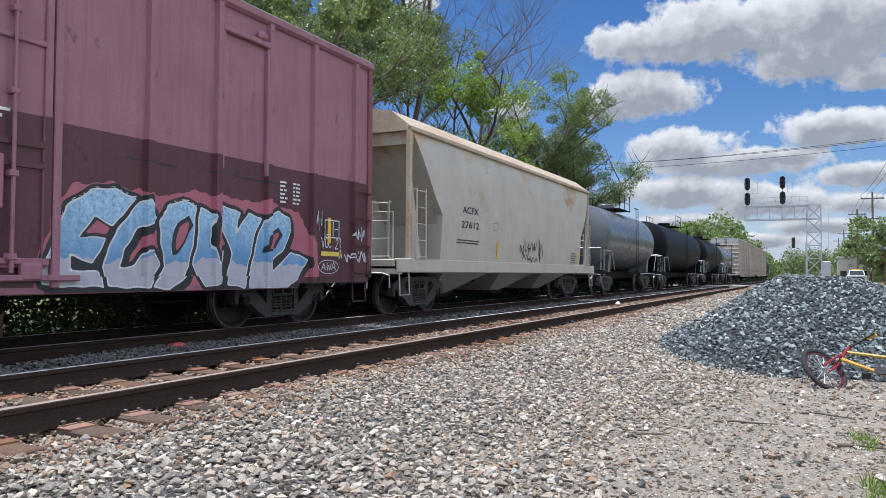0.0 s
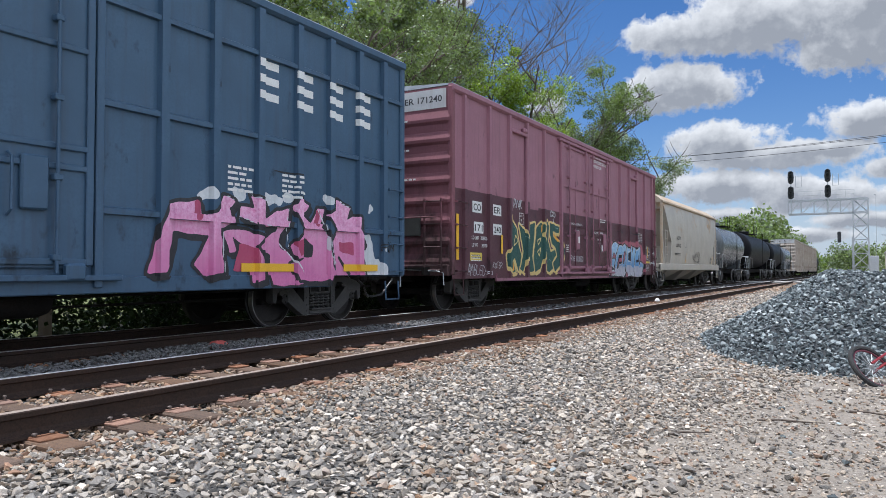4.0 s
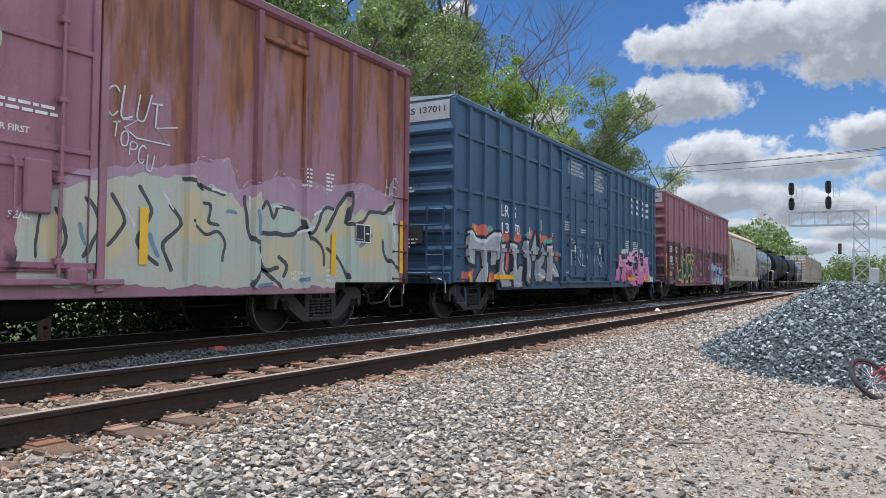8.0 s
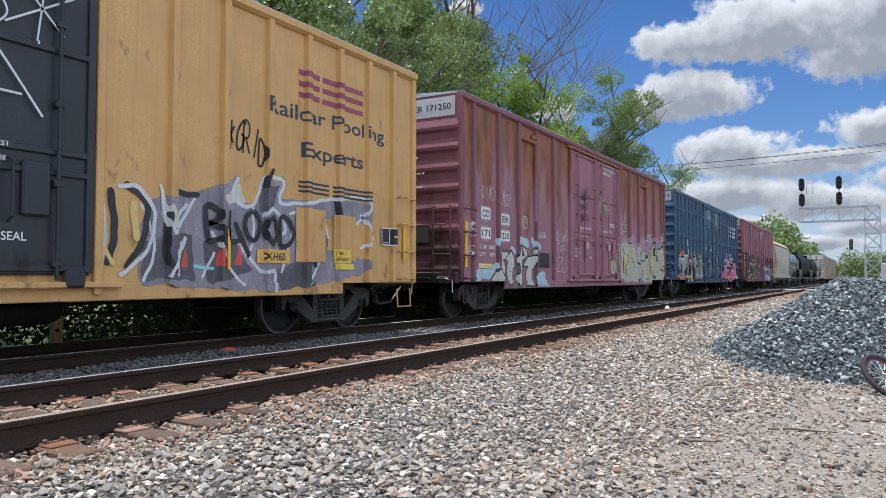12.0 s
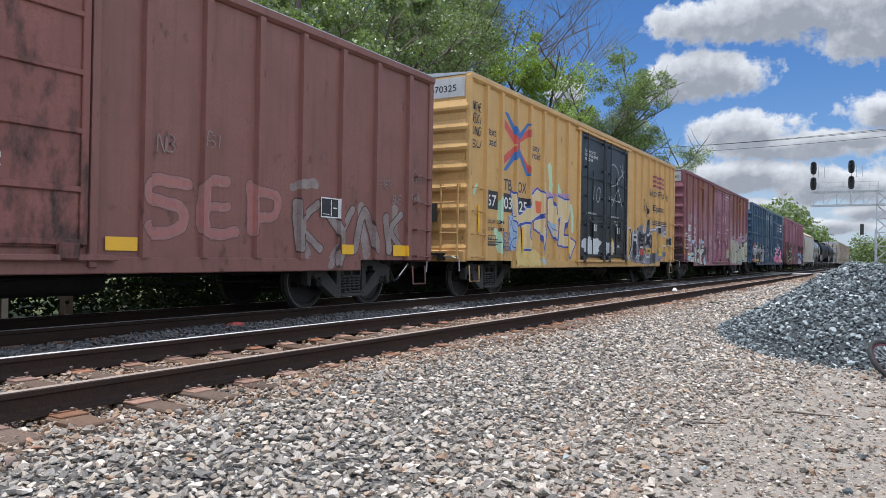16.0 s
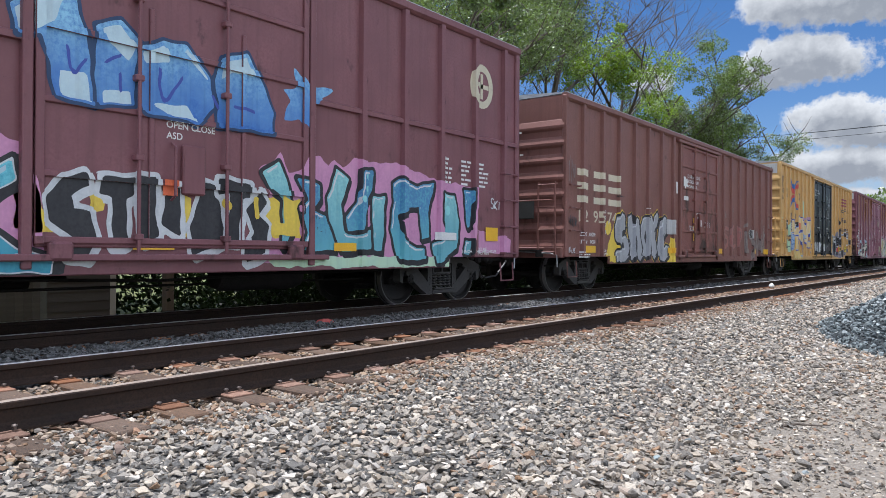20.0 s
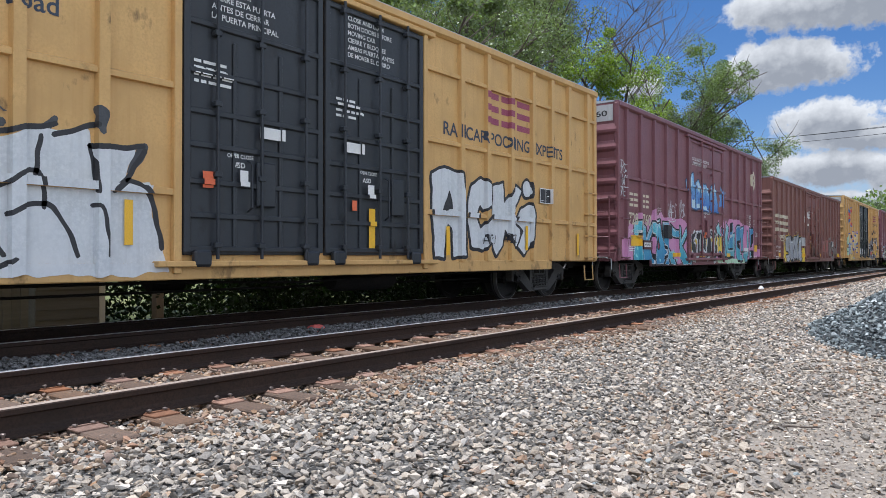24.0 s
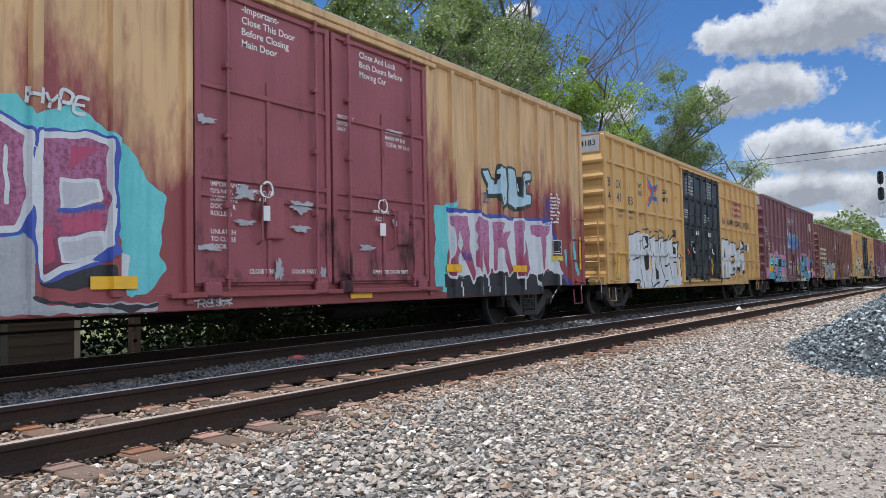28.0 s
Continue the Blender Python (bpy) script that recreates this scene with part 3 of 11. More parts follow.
def near_stones():
    """The stones nearest to the camera, each by itself."""
    meshes = []
    for sv, sf in SHAPES[:8]:
        meshes.append(fast_mesh("ballast_stone", sv * 0.043, sf, MATS["limestone_single"]))
    heap = thing("loose_ballast", "pale ballast stones lying on top", "ballast")
    pts = spread(-3.9, -0.9, 2.2, 4.6, 0.15)[:300]
    for k, (x, y) in enumerate(pts):
        z = float(ground_z(x, y)) + 0.027
        part("ballast_stone", meshes[k % 8], None, heap, at=pose(x, y, z, random.uniform(-25, 25), random.uniform(-25, 25), random.uniform(0, 360)))


mat("limestone_single", (0.35, 0.335, 0.315), (0.25, 0.24, 0.225), rough=0.92, scale=9, fine=80, c=(0.55, 0.53, 0.50), random_tint=0.28, bump=0.8, palette=GREYS)
near_stones()

# ---- tracks ----
RAIL_PROF = [(-0.075, -0.18), (0.075, -0.18), (0.075, -0.168), (0.02, -0.148), (0.009, -0.13), (0.009, -0.055), (0.036, -0.042), (0.037, -0.01), (0.03, -0.003), (-0.03, -0.003), (-0.037, -0.01), (-0.036, -0.042), (-0.009, -0.055), (-0.009, -0.13), (-0.02, -0.148), (-0.075, -0.168)]


def build_track(cx, gauge, first, last, spikes_to, label):
    tr = thing("railway_track", label, "track", kind="structure")
    h = gauge / 2
    ends = [(-60, 300)]
    rails, caps = [], []
    for side in (-1, 1):
        for k, (a, b) in enumerate(ends):
            r = part("rail", Geo().prism(RAIL_PROF, a, b), M_RAIL, tr, "rust-brown steel rail", at=(cx + side * h, 0, 0))
            part("rail_head", Geo().prism([(-0.029, -0.003), (0.029, -0.003), (0.024, 0.0), (-0.024, 0.0)], a, b), M_RAILWORN if cx > -6 and side > 0 else M_RAILTOP, r, "polished running surface")
    tie = Geo().box(-1.3, 1.3, -0.11, 0.11, -0.36, -0.187, c=0.012).mesh("tie", M_TIE)
    plate = Geo().box(-0.215, 0.215, -0.1, 0.1, -0.19, -0.174, c=0.004)
    plate.box(-0.1, -0.078, -0.095, 0.095, -0.177, -0.166).box(0.078, 0.1, -0.095, 0.095, -0.177, -0.166)
    plate = plate.mesh("tie_plate", M_PLATE)
    spike = Geo().box(-0.008, 0.008, -0.008, 0.008, -0.2, -0.15).lathe([(-0.152, 0.008), (-0.15, 0.019), (-0.142, 0.018), (-0.137, 0.008)], 8, "z").mesh("spike", M_SPIKE)
    y, i = first, 0
    while y < last:
        jy, ja = y + random.uniform(-0.03, 0.03), random.uniform(-1.5, 1.5)
        t = part("tie", tie, None, tr, at=pose(cx + random.uniform(-0.05, 0.05), jy, random.uniform(-0.006, 0.004), 0, 0, ja))
        if y < 60:
            for side in (-1, 1):
                pl = part("tie_plate", plate, None, tr, at=(cx + side * h, jy, 0))
                if y < spikes_to:
                    for dx, dy in ((-0.088, -0.06), (0.088, 0.06), (0.088, -0.06)):
                        part("spike", spike, None, pl, at=(dx, dy, random.uniform(-0.02, 0.008)))
        y += 0.535
        i += 1
    return tr


build_track(TRACK_NEAR, 1.55, -3.0, 75.0, 16.0, "straight track with rusty rails on weathered wooden ties")
build_track(TRACK_FAR, 1.50, -3.0, 70.0, 0.0, "shaded track under the train, on wooden ties")

# ---- train: shared running gear ----
WHEEL_R = 0.457


def wheelset_mesh():
    g = Geo().tube([(-1.06, 0, 0), (1.06, 0, 0)], 0.075, 12)
    for s in (-1, 1):
        prof = [(0.66, 0.0), (0.66, 0.1), (0.70, 0.13), (0.735, 0.36), (0.68, 0.40), (0.68, 0.483), (0.705, 0.483), (0.715, 0.462), (0.815, 0.452), (0.815, 0.40), (0.765, 0.37), (0.74, 0.13), (0.79, 0.10), (0.79, 0.0)]
        g.lathe([(s * a, r) for a, r in prof], 40, "x", cap=False)
    for s in (-1, 1):
        g.lathe([(s * 1.055, 0.0), (s * 1.06, 0.085), (s * 1.1, 0.08), (s * 1.105, 0.0)], 12, "x", cap=False)
        for k in range(3):
            a = k * 2.094
            g.lathe([(s * 1.1, 0.018), (s * 1.12, 0.018)], 6, "x", (0, 0.05 * math.cos(a), 0.05 * math.sin(a)))
    return g.mesh("wheelset", M_WHEEL, smooth=True)


def rim_mesh():
    g = Geo()
    g.lathe([(0.716, 0.4615), (0.816, 0.4535), (0.8175, 0.438)], 40, "x", cap=False)
    return g.mesh("wheel_rim", M_TREAD, smooth=True)


def sideframe_mesh():
    """One cast frame: arched top member, deep lower diagonals, columns beside the springs, jaws over the axle ends."""
    g = Geo()
    a, b = 0.94, 1.09
    top = [(-1.16, 0.50), (-1.17, 0.66), (-1.02, 0.735), (-0.62, 0.825), (0.62, 0.825), (1.02, 0.735), (1.17, 0.66), (1.16, 0.50), (1.03, 0.56), (0.74, 0.60), (0.60, 0.715), (-0.60, 0.715), (-0.74, 0.60), (-1.03, 0.56)]
    g.prism(top, a, b, "x")
    for s in (-1, 1):
        g.prism([(s * 0.98, 0.60), (s * 0.72, 0.64), (s * 0.36, 0.33), (s * 0.30, 0.33), (s * 0.30, 0.17), (s * 0.44, 0.17), (s * 0.60, 0.26), (s * 1.0, 0.53)], a + 0.005, b + 0.01, "x")
        g.prism([(s * 0.30, 0.28), (s * 0.42, 0.30), (s * 0.41, 0.60), (s * 0.47, 0.72), (s * 0.29, 0.72)], a, b + 0.004, "x")
        g.prism([(s * 0.70, 0.62), (s * 0.70, 0.40), (s * 0.765, 0.36), (s * 0.79, 0.60)], a, b, "x")
        g.prism([(s * 1.16, 0.60), (s * 1.16, 0.42), (s * 1.09, 0.38), (s * 1.05, 0.60)], a, b, "x")
        g.box(a - 0.01, b + 0.014, s * 0.89 - 0.13, s * 0.89 + 0.13, 0.535, 0.60, c=0.012)
        g.tube([(b - 0.005, s * 0.60, 0.66), (b - 0.005, s * 0.72, 0.635)], 0.02, 6)
        for q in (0.46, 0.34, 0.24):
            g.lathe([(b - 0.01, 0.016), (b + 0.018, 0.014)], 6, "x", (0, s * 0.355, q))
    g.box(a - 0.02, b + 0.03, -0.31, 0.31, 0.17, 0.245, c=0.02)
    g.box(a - 0.02, b + 0.05, -0.27, 0.27, 0.245, 0.275, c=0.01)
    return g.mesh("sideframe", M_FRAMESTEEL)


def spring_mesh():
    g = Geo()
    for y in (-0.2, -0.067, 0.067, 0.2):
        pts = [(1.04 + 0.062 * math.cos(a * 0.75), y + 0.062 * math.sin(a * 0.75), 0.28 + 0.24 * a / 42) for a in range(43)]
        g.tube(pts, 0.017, 6)
    # the bolster's end over the springs, with two pockets
    g.box(0.96, 1.10, -0.27, 0.27, 0.525, 0.555, c=0.008).box(0.96, 1.10, -0.27, 0.27, 0.66, 0.69, c=0.008)
    for y in (-0.25, 0.0, 0.25):
        g.box(0.97, 1.095, y - 0.02, y + 0.02, 0.55, 0.665)
    return g.mesh("spring_nest", M_FRAMESTEEL, smooth=True)


def bolster_mesh():
    g = Geo().box(-1.06, 1.06, -0.2, 0.2, 0.50, 0.70, c=0.03)
    g.lathe([(0.68, 0.2), (0.82, 0.2)], 16, "z")
    g.box(-0.9, 0.9, -1.2, -1.13, 0.36, 0.46, c=0.01).box(-0.9, 0.9, 1.13, 1.2, 0.36, 0.46, c=0.01)
    return g.mesh("bolster", M_DARKSTEEL)


RUN = {"wheelset": wheelset_mesh(), "rim": rim_mesh(), "sideframe": sideframe_mesh(), "spring": spring_mesh(), "bolster": bolster_mesh()}
SIDEFLIP = pose(0, 0, 0, 0, 0, 180)
WHEELS = []
CARS = []


def bogie(car, y):
    b = part("bogie", RUN["bolster"], None, car, "grimy cast steel two-axle bogie", at=(0, y, 0))
    for m in (Matrix.Identity(4), SIDEFLIP):
        part("sideframe", RUN["sideframe"], None, b, at=m)
        part("spring_nest", RUN["spring"], None, b, "grimy coil springs", at=m)
    for s in (-0.89, 0.89):
        w = part("wheelset", RUN["wheelset"], None, b, "steel wheels on one axle", at=(0, s, WHEEL_R))
        WHEELS.append((w, s))
    return b


def join_rims():
    """The rim faces become part of the wheel mesh, with their own material."""
    bm = bmesh.new()
    bm.from_mesh(RUN["wheelset"])
    n = len(bm.faces)
    bm.from_mesh(RUN["rim"])
    for i, f in enumerate(bm.faces):
        if i >= n:
            f.material_index = 1
    bm.to_mesh(RUN["wheelset"])
    bm.free()
    RUN["wheelset"].materials.append(M_TREAD)


join_rims()


def coupler(car, y, s):
    """s: +1 at the forward end, -1 at the rear end; y: the face of the body."""
    g = Geo().box(-0.09, 0.09, min(y - s * 0.3, y + s * 0.72), max(y - s * 0.3, y + s * 0.72), 0.72, 0.90, c=0.03)
    g.box(-0.17, 0.17, min(y + s * 0.66, y + s * 0.86), max(y + s * 0.66, y + s * 0.86), 0.66, 0.97, c=0.05)
    g.box(-0.17 if s > 0 else -0.02, 0.02 if s > 0 else 0.17, min(y + s * 0.84, y + s * 1.0), max(y + s * 0.84, y + s * 1.0), 0.68, 0.95, c=0.05)
    c = part("coupler", g, M_DARKSTEEL, car, "rusty cast steel knuckle coupler")
    part("air_hose", Geo().tube([(0.28, y + s * 0.35, 0.72), (0.30, y + s * 0.5, 0.62), (0.24, y + s * 0.7, 0.40), (0.12, y + s * 0.92, 0.36), (0.0, y + s * 1.0, 0.42)], 0.022, 6), M_BLACK, c, "black rubber air hose", smooth=True)
    part("uncoupling_lever", Geo().tube([(1.45, y + s * 0.12, 0.60), (1.45, y + s * 0.14, 0.86), (1.30, y + s * 0.16, 0.90), (0.3, y + s * 0.3, 0.95), (0.1, y + s * 0.6, 1.0)], 0.014, 6), M_GALV, c, "bare steel uncoupling lever", smooth=True)
    part("striker_box", Geo().box(-0.32, 0.32, min(y, y + s * 0.28), max(y, y + s * 0.28), 0.62, 1.02, c=0.02), M_DARKSTEEL, c)


RUNG = {}


def ladder(car, x, y, z0, z1, w, n, material, along="y", out=0.09, name="ladder", label="", stiles=True):
    """along y: on a side wall; along x: on an end wall (out is signed there). Without stiles each rung stands on its own brackets."""
    g = Geo()
    for s in (-1, 1):
        if not stiles:
            for i in range(n):
                z = z0 + 0.06 + (z1 - z0 - 0.12) * i / max(1, n - 1)
                g.box(x - 0.01, x + out + 0.012, y + s * w / 2 - 0.018, y + s * w / 2 + 0.018, z - 0.022, z + 0.022, c=0.006)
        elif along == "y":
            g.box(x + out - 0.012, x + out + 0.012, y + s * w / 2 - 0.02, y + s * w / 2 + 0.02, z0, z1)
            for z in (z0 + 0.03, z1 - 0.03):
                g.box(x, x + out, y + s * w / 2 - 0.015, y + s * w / 2 + 0.015, z - 0.02, z + 0.02)
        else:
            g.box(x + s * w / 2 - 0.02, x + s * w / 2 + 0.02, min(y + out, y + out * 0.75), max(y + out, y + out * 0.75), z0, z1)
            for z in (z0 + 0.03, z1 - 0.03):
                g.box(x + s * w / 2 - 0.015, x + s * w / 2 + 0.015, min(y, y + out), max(y, y + out), z - 0.02, z + 0.02)
    lad = part(name, g, material, car, label)
    key = (round(w, 2), along, material.name)
    if key not in RUNG:
        RUNG[key] = Geo().tube([(0, -w / 2, 0), (0, w / 2, 0)] if along == "y" else [(-w / 2, 0, 0), (w / 2, 0, 0)], 0.013, 6).mesh("rung", material)
    for i in range(n):
        z = z0 + 0.06 + (z1 - z0 - 0.12) * i / max(1, n - 1)
        part("rung", RUNG[key], None, lad, at=(x + out, y, z) if along == "y" else (x, y + out, z))
    return lad


def underframe(car, half, mats, low=0.72):
    u = part("center_sill", Geo().box(-0.24, 0.24, -half - 0.1, half + 0.1, 0.66, 0.98, c=0.02), M_DARKSTEEL, car, "grimy steel centre sill")
    g = Geo()
    y = -half + 1.2
    while y < half - 1.0:
        g.box(-1.5, 1.5, y - 0.06, y + 0.06, 0.74, 0.97)
        y += 1.55
    part("cross_bearers", g, M_DARKSTEEL, u)
    part("air_reservoir", Geo().lathe([(-0.75, 0.0), (-0.72, 0.16), (-0.6, 0.2), (0.6, 0.2), (0.72, 0.16), (0.75, 0.0)], 16, "y", (0.75, 1.6, 0.56), cap=False), M_DARKSTEEL, u, smooth=True)
    part("brake_cylinder", Geo().lathe([(-0.3, 0.13), (0.2, 0.16), (0.24, 0.05), (0.7, 0.03)], 14, "y", (-0.5, -1.2, 0.55)), M_DARKSTEEL, u, smooth=True)
    part("brake_rod", Geo().tube([(0.5, -half + 3.2, 0.46), (0.5, half - 3.2, 0.46)], 0.018, 6), M_DARKSTEEL, u)
    part("brake_pipe", Geo().tube([(0.95, -half + 0.2, 0.62), (0.95, -2.0, 0.60), (1.05, 0.0, 0.55), (0.95, 2.0, 0.60), (0.95, half - 0.2, 0.62)], 0.02, 6), M_DARKSTEEL, u)
    return u

# ---- train: lettering and paint laid on the side walls ----
SHEET, POST, BELT = 1.57, 1.648, 1.628      # distance of the side sheet and of the posts' faces from the car's middle
GLYPHS = {}


def text_mesh(body, fat=0.0, width=1.0):
    """A flat mesh of some words, one unit high capitals, from x = 0, baseline at y = 0: (verts, faces)."""
    key = (body, round(fat, 3))
    if key not in GLYPHS:
        cu = bpy.data.curves.new("t", "FONT")
        cu.body, cu.size, cu.offset, cu.resolution_u = body, 1.38, fat, 3
        ob = bpy.data.objects.new("t", cu)
        me = bpy.data.meshes.new_from_object(ob)
        GLYPHS[key] = ([(v.co.x, v.co.y) for v in me.vertices], [tuple(p.vertices) for p in me.polygons])
        bpy.data.objects.remove(ob)
        bpy.data.curves.remove(cu)
        bpy.data.meshes.remove(me)
    return GLYPHS[key]


def lay(name, shapes, material, car, lift, label=""):
    """Flat outlines (verts in y, z of the wall, faces) laid on the sheet, the posts and the belts of a car's wall.
    They step out over each post and belt like paint does."""
    bm = bmesh.new()
    for vs, fs in shapes:
        nv = [bm.verts.new((0.0, a, b)) for a, b in vs]
        for f in fs:
            if len(set(f)) > 2:
                try:
                    bm.faces.new([nv[i] for i in f])
                except ValueError:
                    pass
    spans, bands, door = car["spans"], car["bands"], car["doorspan"]

    def height(y):
        x = SHEET
        for a, b in spans:
            if a < y < b:
                x = max(x, SHEET + (POST - SHEET) * min(1.0, (y - a) / 0.016, (b - y) / 0.016))
        return x

    if bm.verts:
        y0, y1 = min(v.co.y for v in bm.verts), max(v.co.y for v in bm.verts)
        z0, z1 = min(v.co.z for v in bm.verts), max(v.co.z for v in bm.verts)
        low_edge = car.get("sill", 0.0)
        cuts = [(2, low_edge)] if z0 < low_edge < z1 else []
        cuts += [(1, e) for e in (-car.get("half", 0) + 2.2, car.get("half", 0) - 2.2) if z0 < low_edge and y0 < e < y1]
        cuts += [(1, e) for s in spans + [(a + 0.016, b - 0.016) for a, b in spans] + ([door[:2]] if door else []) for e in s if y0 < e < y1] + [(2, e) for s in bands for e in s if z0 < e < z1]
        for p0, p1, p2, p3, _ in car.get("pads", ()):
            if p0 < y1 and p1 > y0 and p2 < z1 and p3 > z0:
                cuts += [(1, e) for e in (p0, p1) if y0 < e < y1] + [(2, e) for e in (p2, p3) if z0 < e < z1]
        for ax, e in sorted(set(cuts)):
            no = (0, 1, 0) if ax == 1 else (0, 0, 1)
            co = (0, e, 0) if ax == 1 else (0, 0, e)
            bmesh.ops.bisect_plane(bm, geom=bm.verts[:] + bm.edges[:] + bm.faces[:], plane_co=co, plane_no=no, dist=1e-5)
    bmesh.ops.split_edges(bm, edges=bm.edges)
    for f in bm.faces:
        c = f.calc_center_median()
        band = any(a <= c.z <= b for a, b in bands)
        leaf = door and door[0] < c.y < door[1] and door[3] < c.z < door[4]
        pad = max([door[2]] + [p[4] for p in car.get("pads", ()) if p[0] <= c.y <= p[1] and p[2] <= c.z <= p[3]]) if leaf else 0.0
        for v in f.verts:
            x = height(v.co.y)
            if band:
                x = max(x, car["bandx"])
            if c.z < car.get("sill", 0.0) and abs(c.y) < car["half"] - 2.2:
                x = max(x, 1.6065)
            v.co.x = (pad if leaf else x) + lift
        if f.normal.x < 0:
            f.normal_flip()
    bmesh.ops.remove_doubles(bm, verts=bm.verts, dist=1e-5)
    for f in bm.faces:
        f.normal_update()
        if f.normal.x < 0:
            f.normal_flip()
    me = bpy.data.meshes.new(name)
    bm.to_mesh(me)
    bm.free()
    me.materials.append(material)
    ob = part(name, me, None, car["ob"], label)
    return ob


def put_text(body, y, z, h, fat=0.0, width=1.0, turn=0.0, slant=0.0, fit=None):
    """Words with their lower left corner at y, z on a wall, capitals h high; fit: the total width."""
    vs, fs = text_mesh(body, fat or 0.018)
    if not vs:
        return [], []
    first = min(v[0] for v in vs)
    vs = [(a - first, b) for a, b in vs]
    if fit:
        w = max(v[0] for v in vs)
        width = fit / (w * h)
    c, s = math.cos(radians(turn)), math.sin(radians(turn))
    out = []
    for a, b in vs:
        a, b = (a + b * slant) * h * width, b * h
        out.append((y + a * c - b * s, z + a * s + b * c))
    return out, fs


def rect(y0, y1, z0, z1):
    return [(y0, z0), (y1, z0), (y1, z1), (y0, z1)], [(0, 1, 2, 3)]


def frame_box(y0, y1, z0, z1, t):
    return [rect(y0, y1, z0, z0 + t), rect(y0, y1, z1 - t, z1), rect(y0, y0 + t, z0 + t, z1 - t), rect(y1 - t, y1, z0 + t, z1 - t)]


def merge(shapes):
    vs, fs = [], []
    for v, f in shapes:
        o = len(vs)
        vs += v
        fs += [tuple(i + o for i in q) for q in f]
    return [(vs, fs)]


def lines(y, z, h, rows, w, seed=1, gap=1.6):
    """Small writing that cannot be read: short bars in rows."""
    r = random.Random(seed)
    out = []
    for k in range(rows):
        a = y
        end = y + w * r.uniform(0.7, 1.0)
        while a < end - h:
            b = min(end, a + r.uniform(1.2, 4.0) * h)
            out.append(rect(a, b, z - k * h * gap, z - k * h * gap + h * 0.75))
            a = b + h * 0.6
    return out


def blob(y0, y1, z0, z1, seed, rough=0.16, n=44):
    """An uneven sprayed patch."""
    r = random.Random(seed)
    ph = [r.uniform(0, 6.28) for _ in range(5)]
    cy, cz, ry, rz = (y0 + y1) / 2, (z0 + z1) / 2, (y1 - y0) / 2, (z1 - z0) / 2
    pts = []
    for k in range(n):
        a = 6.28318 * k / n
        q = 1 + rough * (math.sin(3 * a + ph[0]) * 0.5 + math.sin(5 * a + ph[1]) * 0.45 + math.sin(9 * a + ph[2]) * 0.4 + math.sin(14 * a + ph[3]) * 0.3)
        ca, sa = math.cos(a), math.sin(a)
        k2 = 1 / max(abs(ca), abs(sa)) ** 0.45
        pts.append((cy + ry * ca * q * k2 * 0.88, cz + rz * sa * q * k2 * 0.88))
    return pts, [tuple(range(n))]


def stroke(pts, w):
    """A brush line of even width through points."""
    out_l, out_r = [], []
    n = len(pts)
    for i, (a, b) in enumerate(pts):
        p, q = pts[max(0, i - 1)], pts[min(n - 1, i + 1)]
        d = math.hypot(q[0] - p[0], q[1] - p[1]) or 1
        nx, ny = -(q[1] - p[1]) / d * w / 2, (q[0] - p[0]) / d * w / 2
        out_l.append((a + nx, b + ny))
        out_r.append((a - nx, b - ny))
    vs = out_l + out_r
    return vs, [(i, i + 1, n + i + 1, n + i) for i in range(n - 1)]


def scrawl(y0, y1, z0, z1, seed, letters=5, w=0.025):
    """A hand tag that cannot be read: one loose line of hooks, loops and slashes."""
    r = random.Random(seed)
    out = []
    step = (y1 - y0) / letters
    h = z1 - z0
    for k in range(letters):
        a = y0 + k * step
        key = []
        u = 0.0
        for i in range(r.randint(3, 5)):
            key.append((a + step * min(1.15, max(-0.1, u + r.uniform(-0.25, 0.25))), z0 + h * (r.uniform(0.55, 1.1) if (i + k) % 2 else r.uniform(-0.1, 0.4))))
            u += 0.3
        pts = []
        n = len(key)
        for i in range(n - 1):
            p0, p1, p2, p3 = key[max(0, i - 1)], key[i], key[i + 1], key[min(n - 1, i + 2)]
            for q in range(5):
                t = q / 5
                pts.append(tuple(0.5 * (2 * p1[c] + (p2[c] - p0[c]) * t + (2 * p0[c] - 5 * p1[c] + 4 * p2[c] - p3[c]) * t * t + (3 * p1[c] - p0[c] - 3 * p2[c] + p3[c]) * t ** 3) for c in (0, 1)))
        pts.append(key[-1])
        out.append(stroke(pts, w * r.uniform(0.8, 1.2)))
        if r.random() < 0.3:
            b = a + step * r.random()
            out.append(stroke([(b, z0 + h * 0.4), (b + step * 0.6, z0 + h * r.uniform(0.3, 0.7))], w))
    return out


def smooth_line(key, steps=5):
    pts = []
    n = len(key)
    for i in range(n - 1):
        p0, p1, p2, p3 = key[max(0, i - 1)], key[i], key[i + 1], key[min(n - 1, i + 2)]
        for q in range(steps):
            t = q / steps
            pts.append(tuple(0.5 * (2 * p1[c] + (p2[c] - p0[c]) * t + (2 * p0[c] - 5 * p1[c] + 4 * p2[c] - p3[c]) * t * t + (3 * p1[c] - p0[c] - 3 * p2[c] + p3[c]) * t ** 3) for c in (0, 1)))
    return pts + [key[-1]]


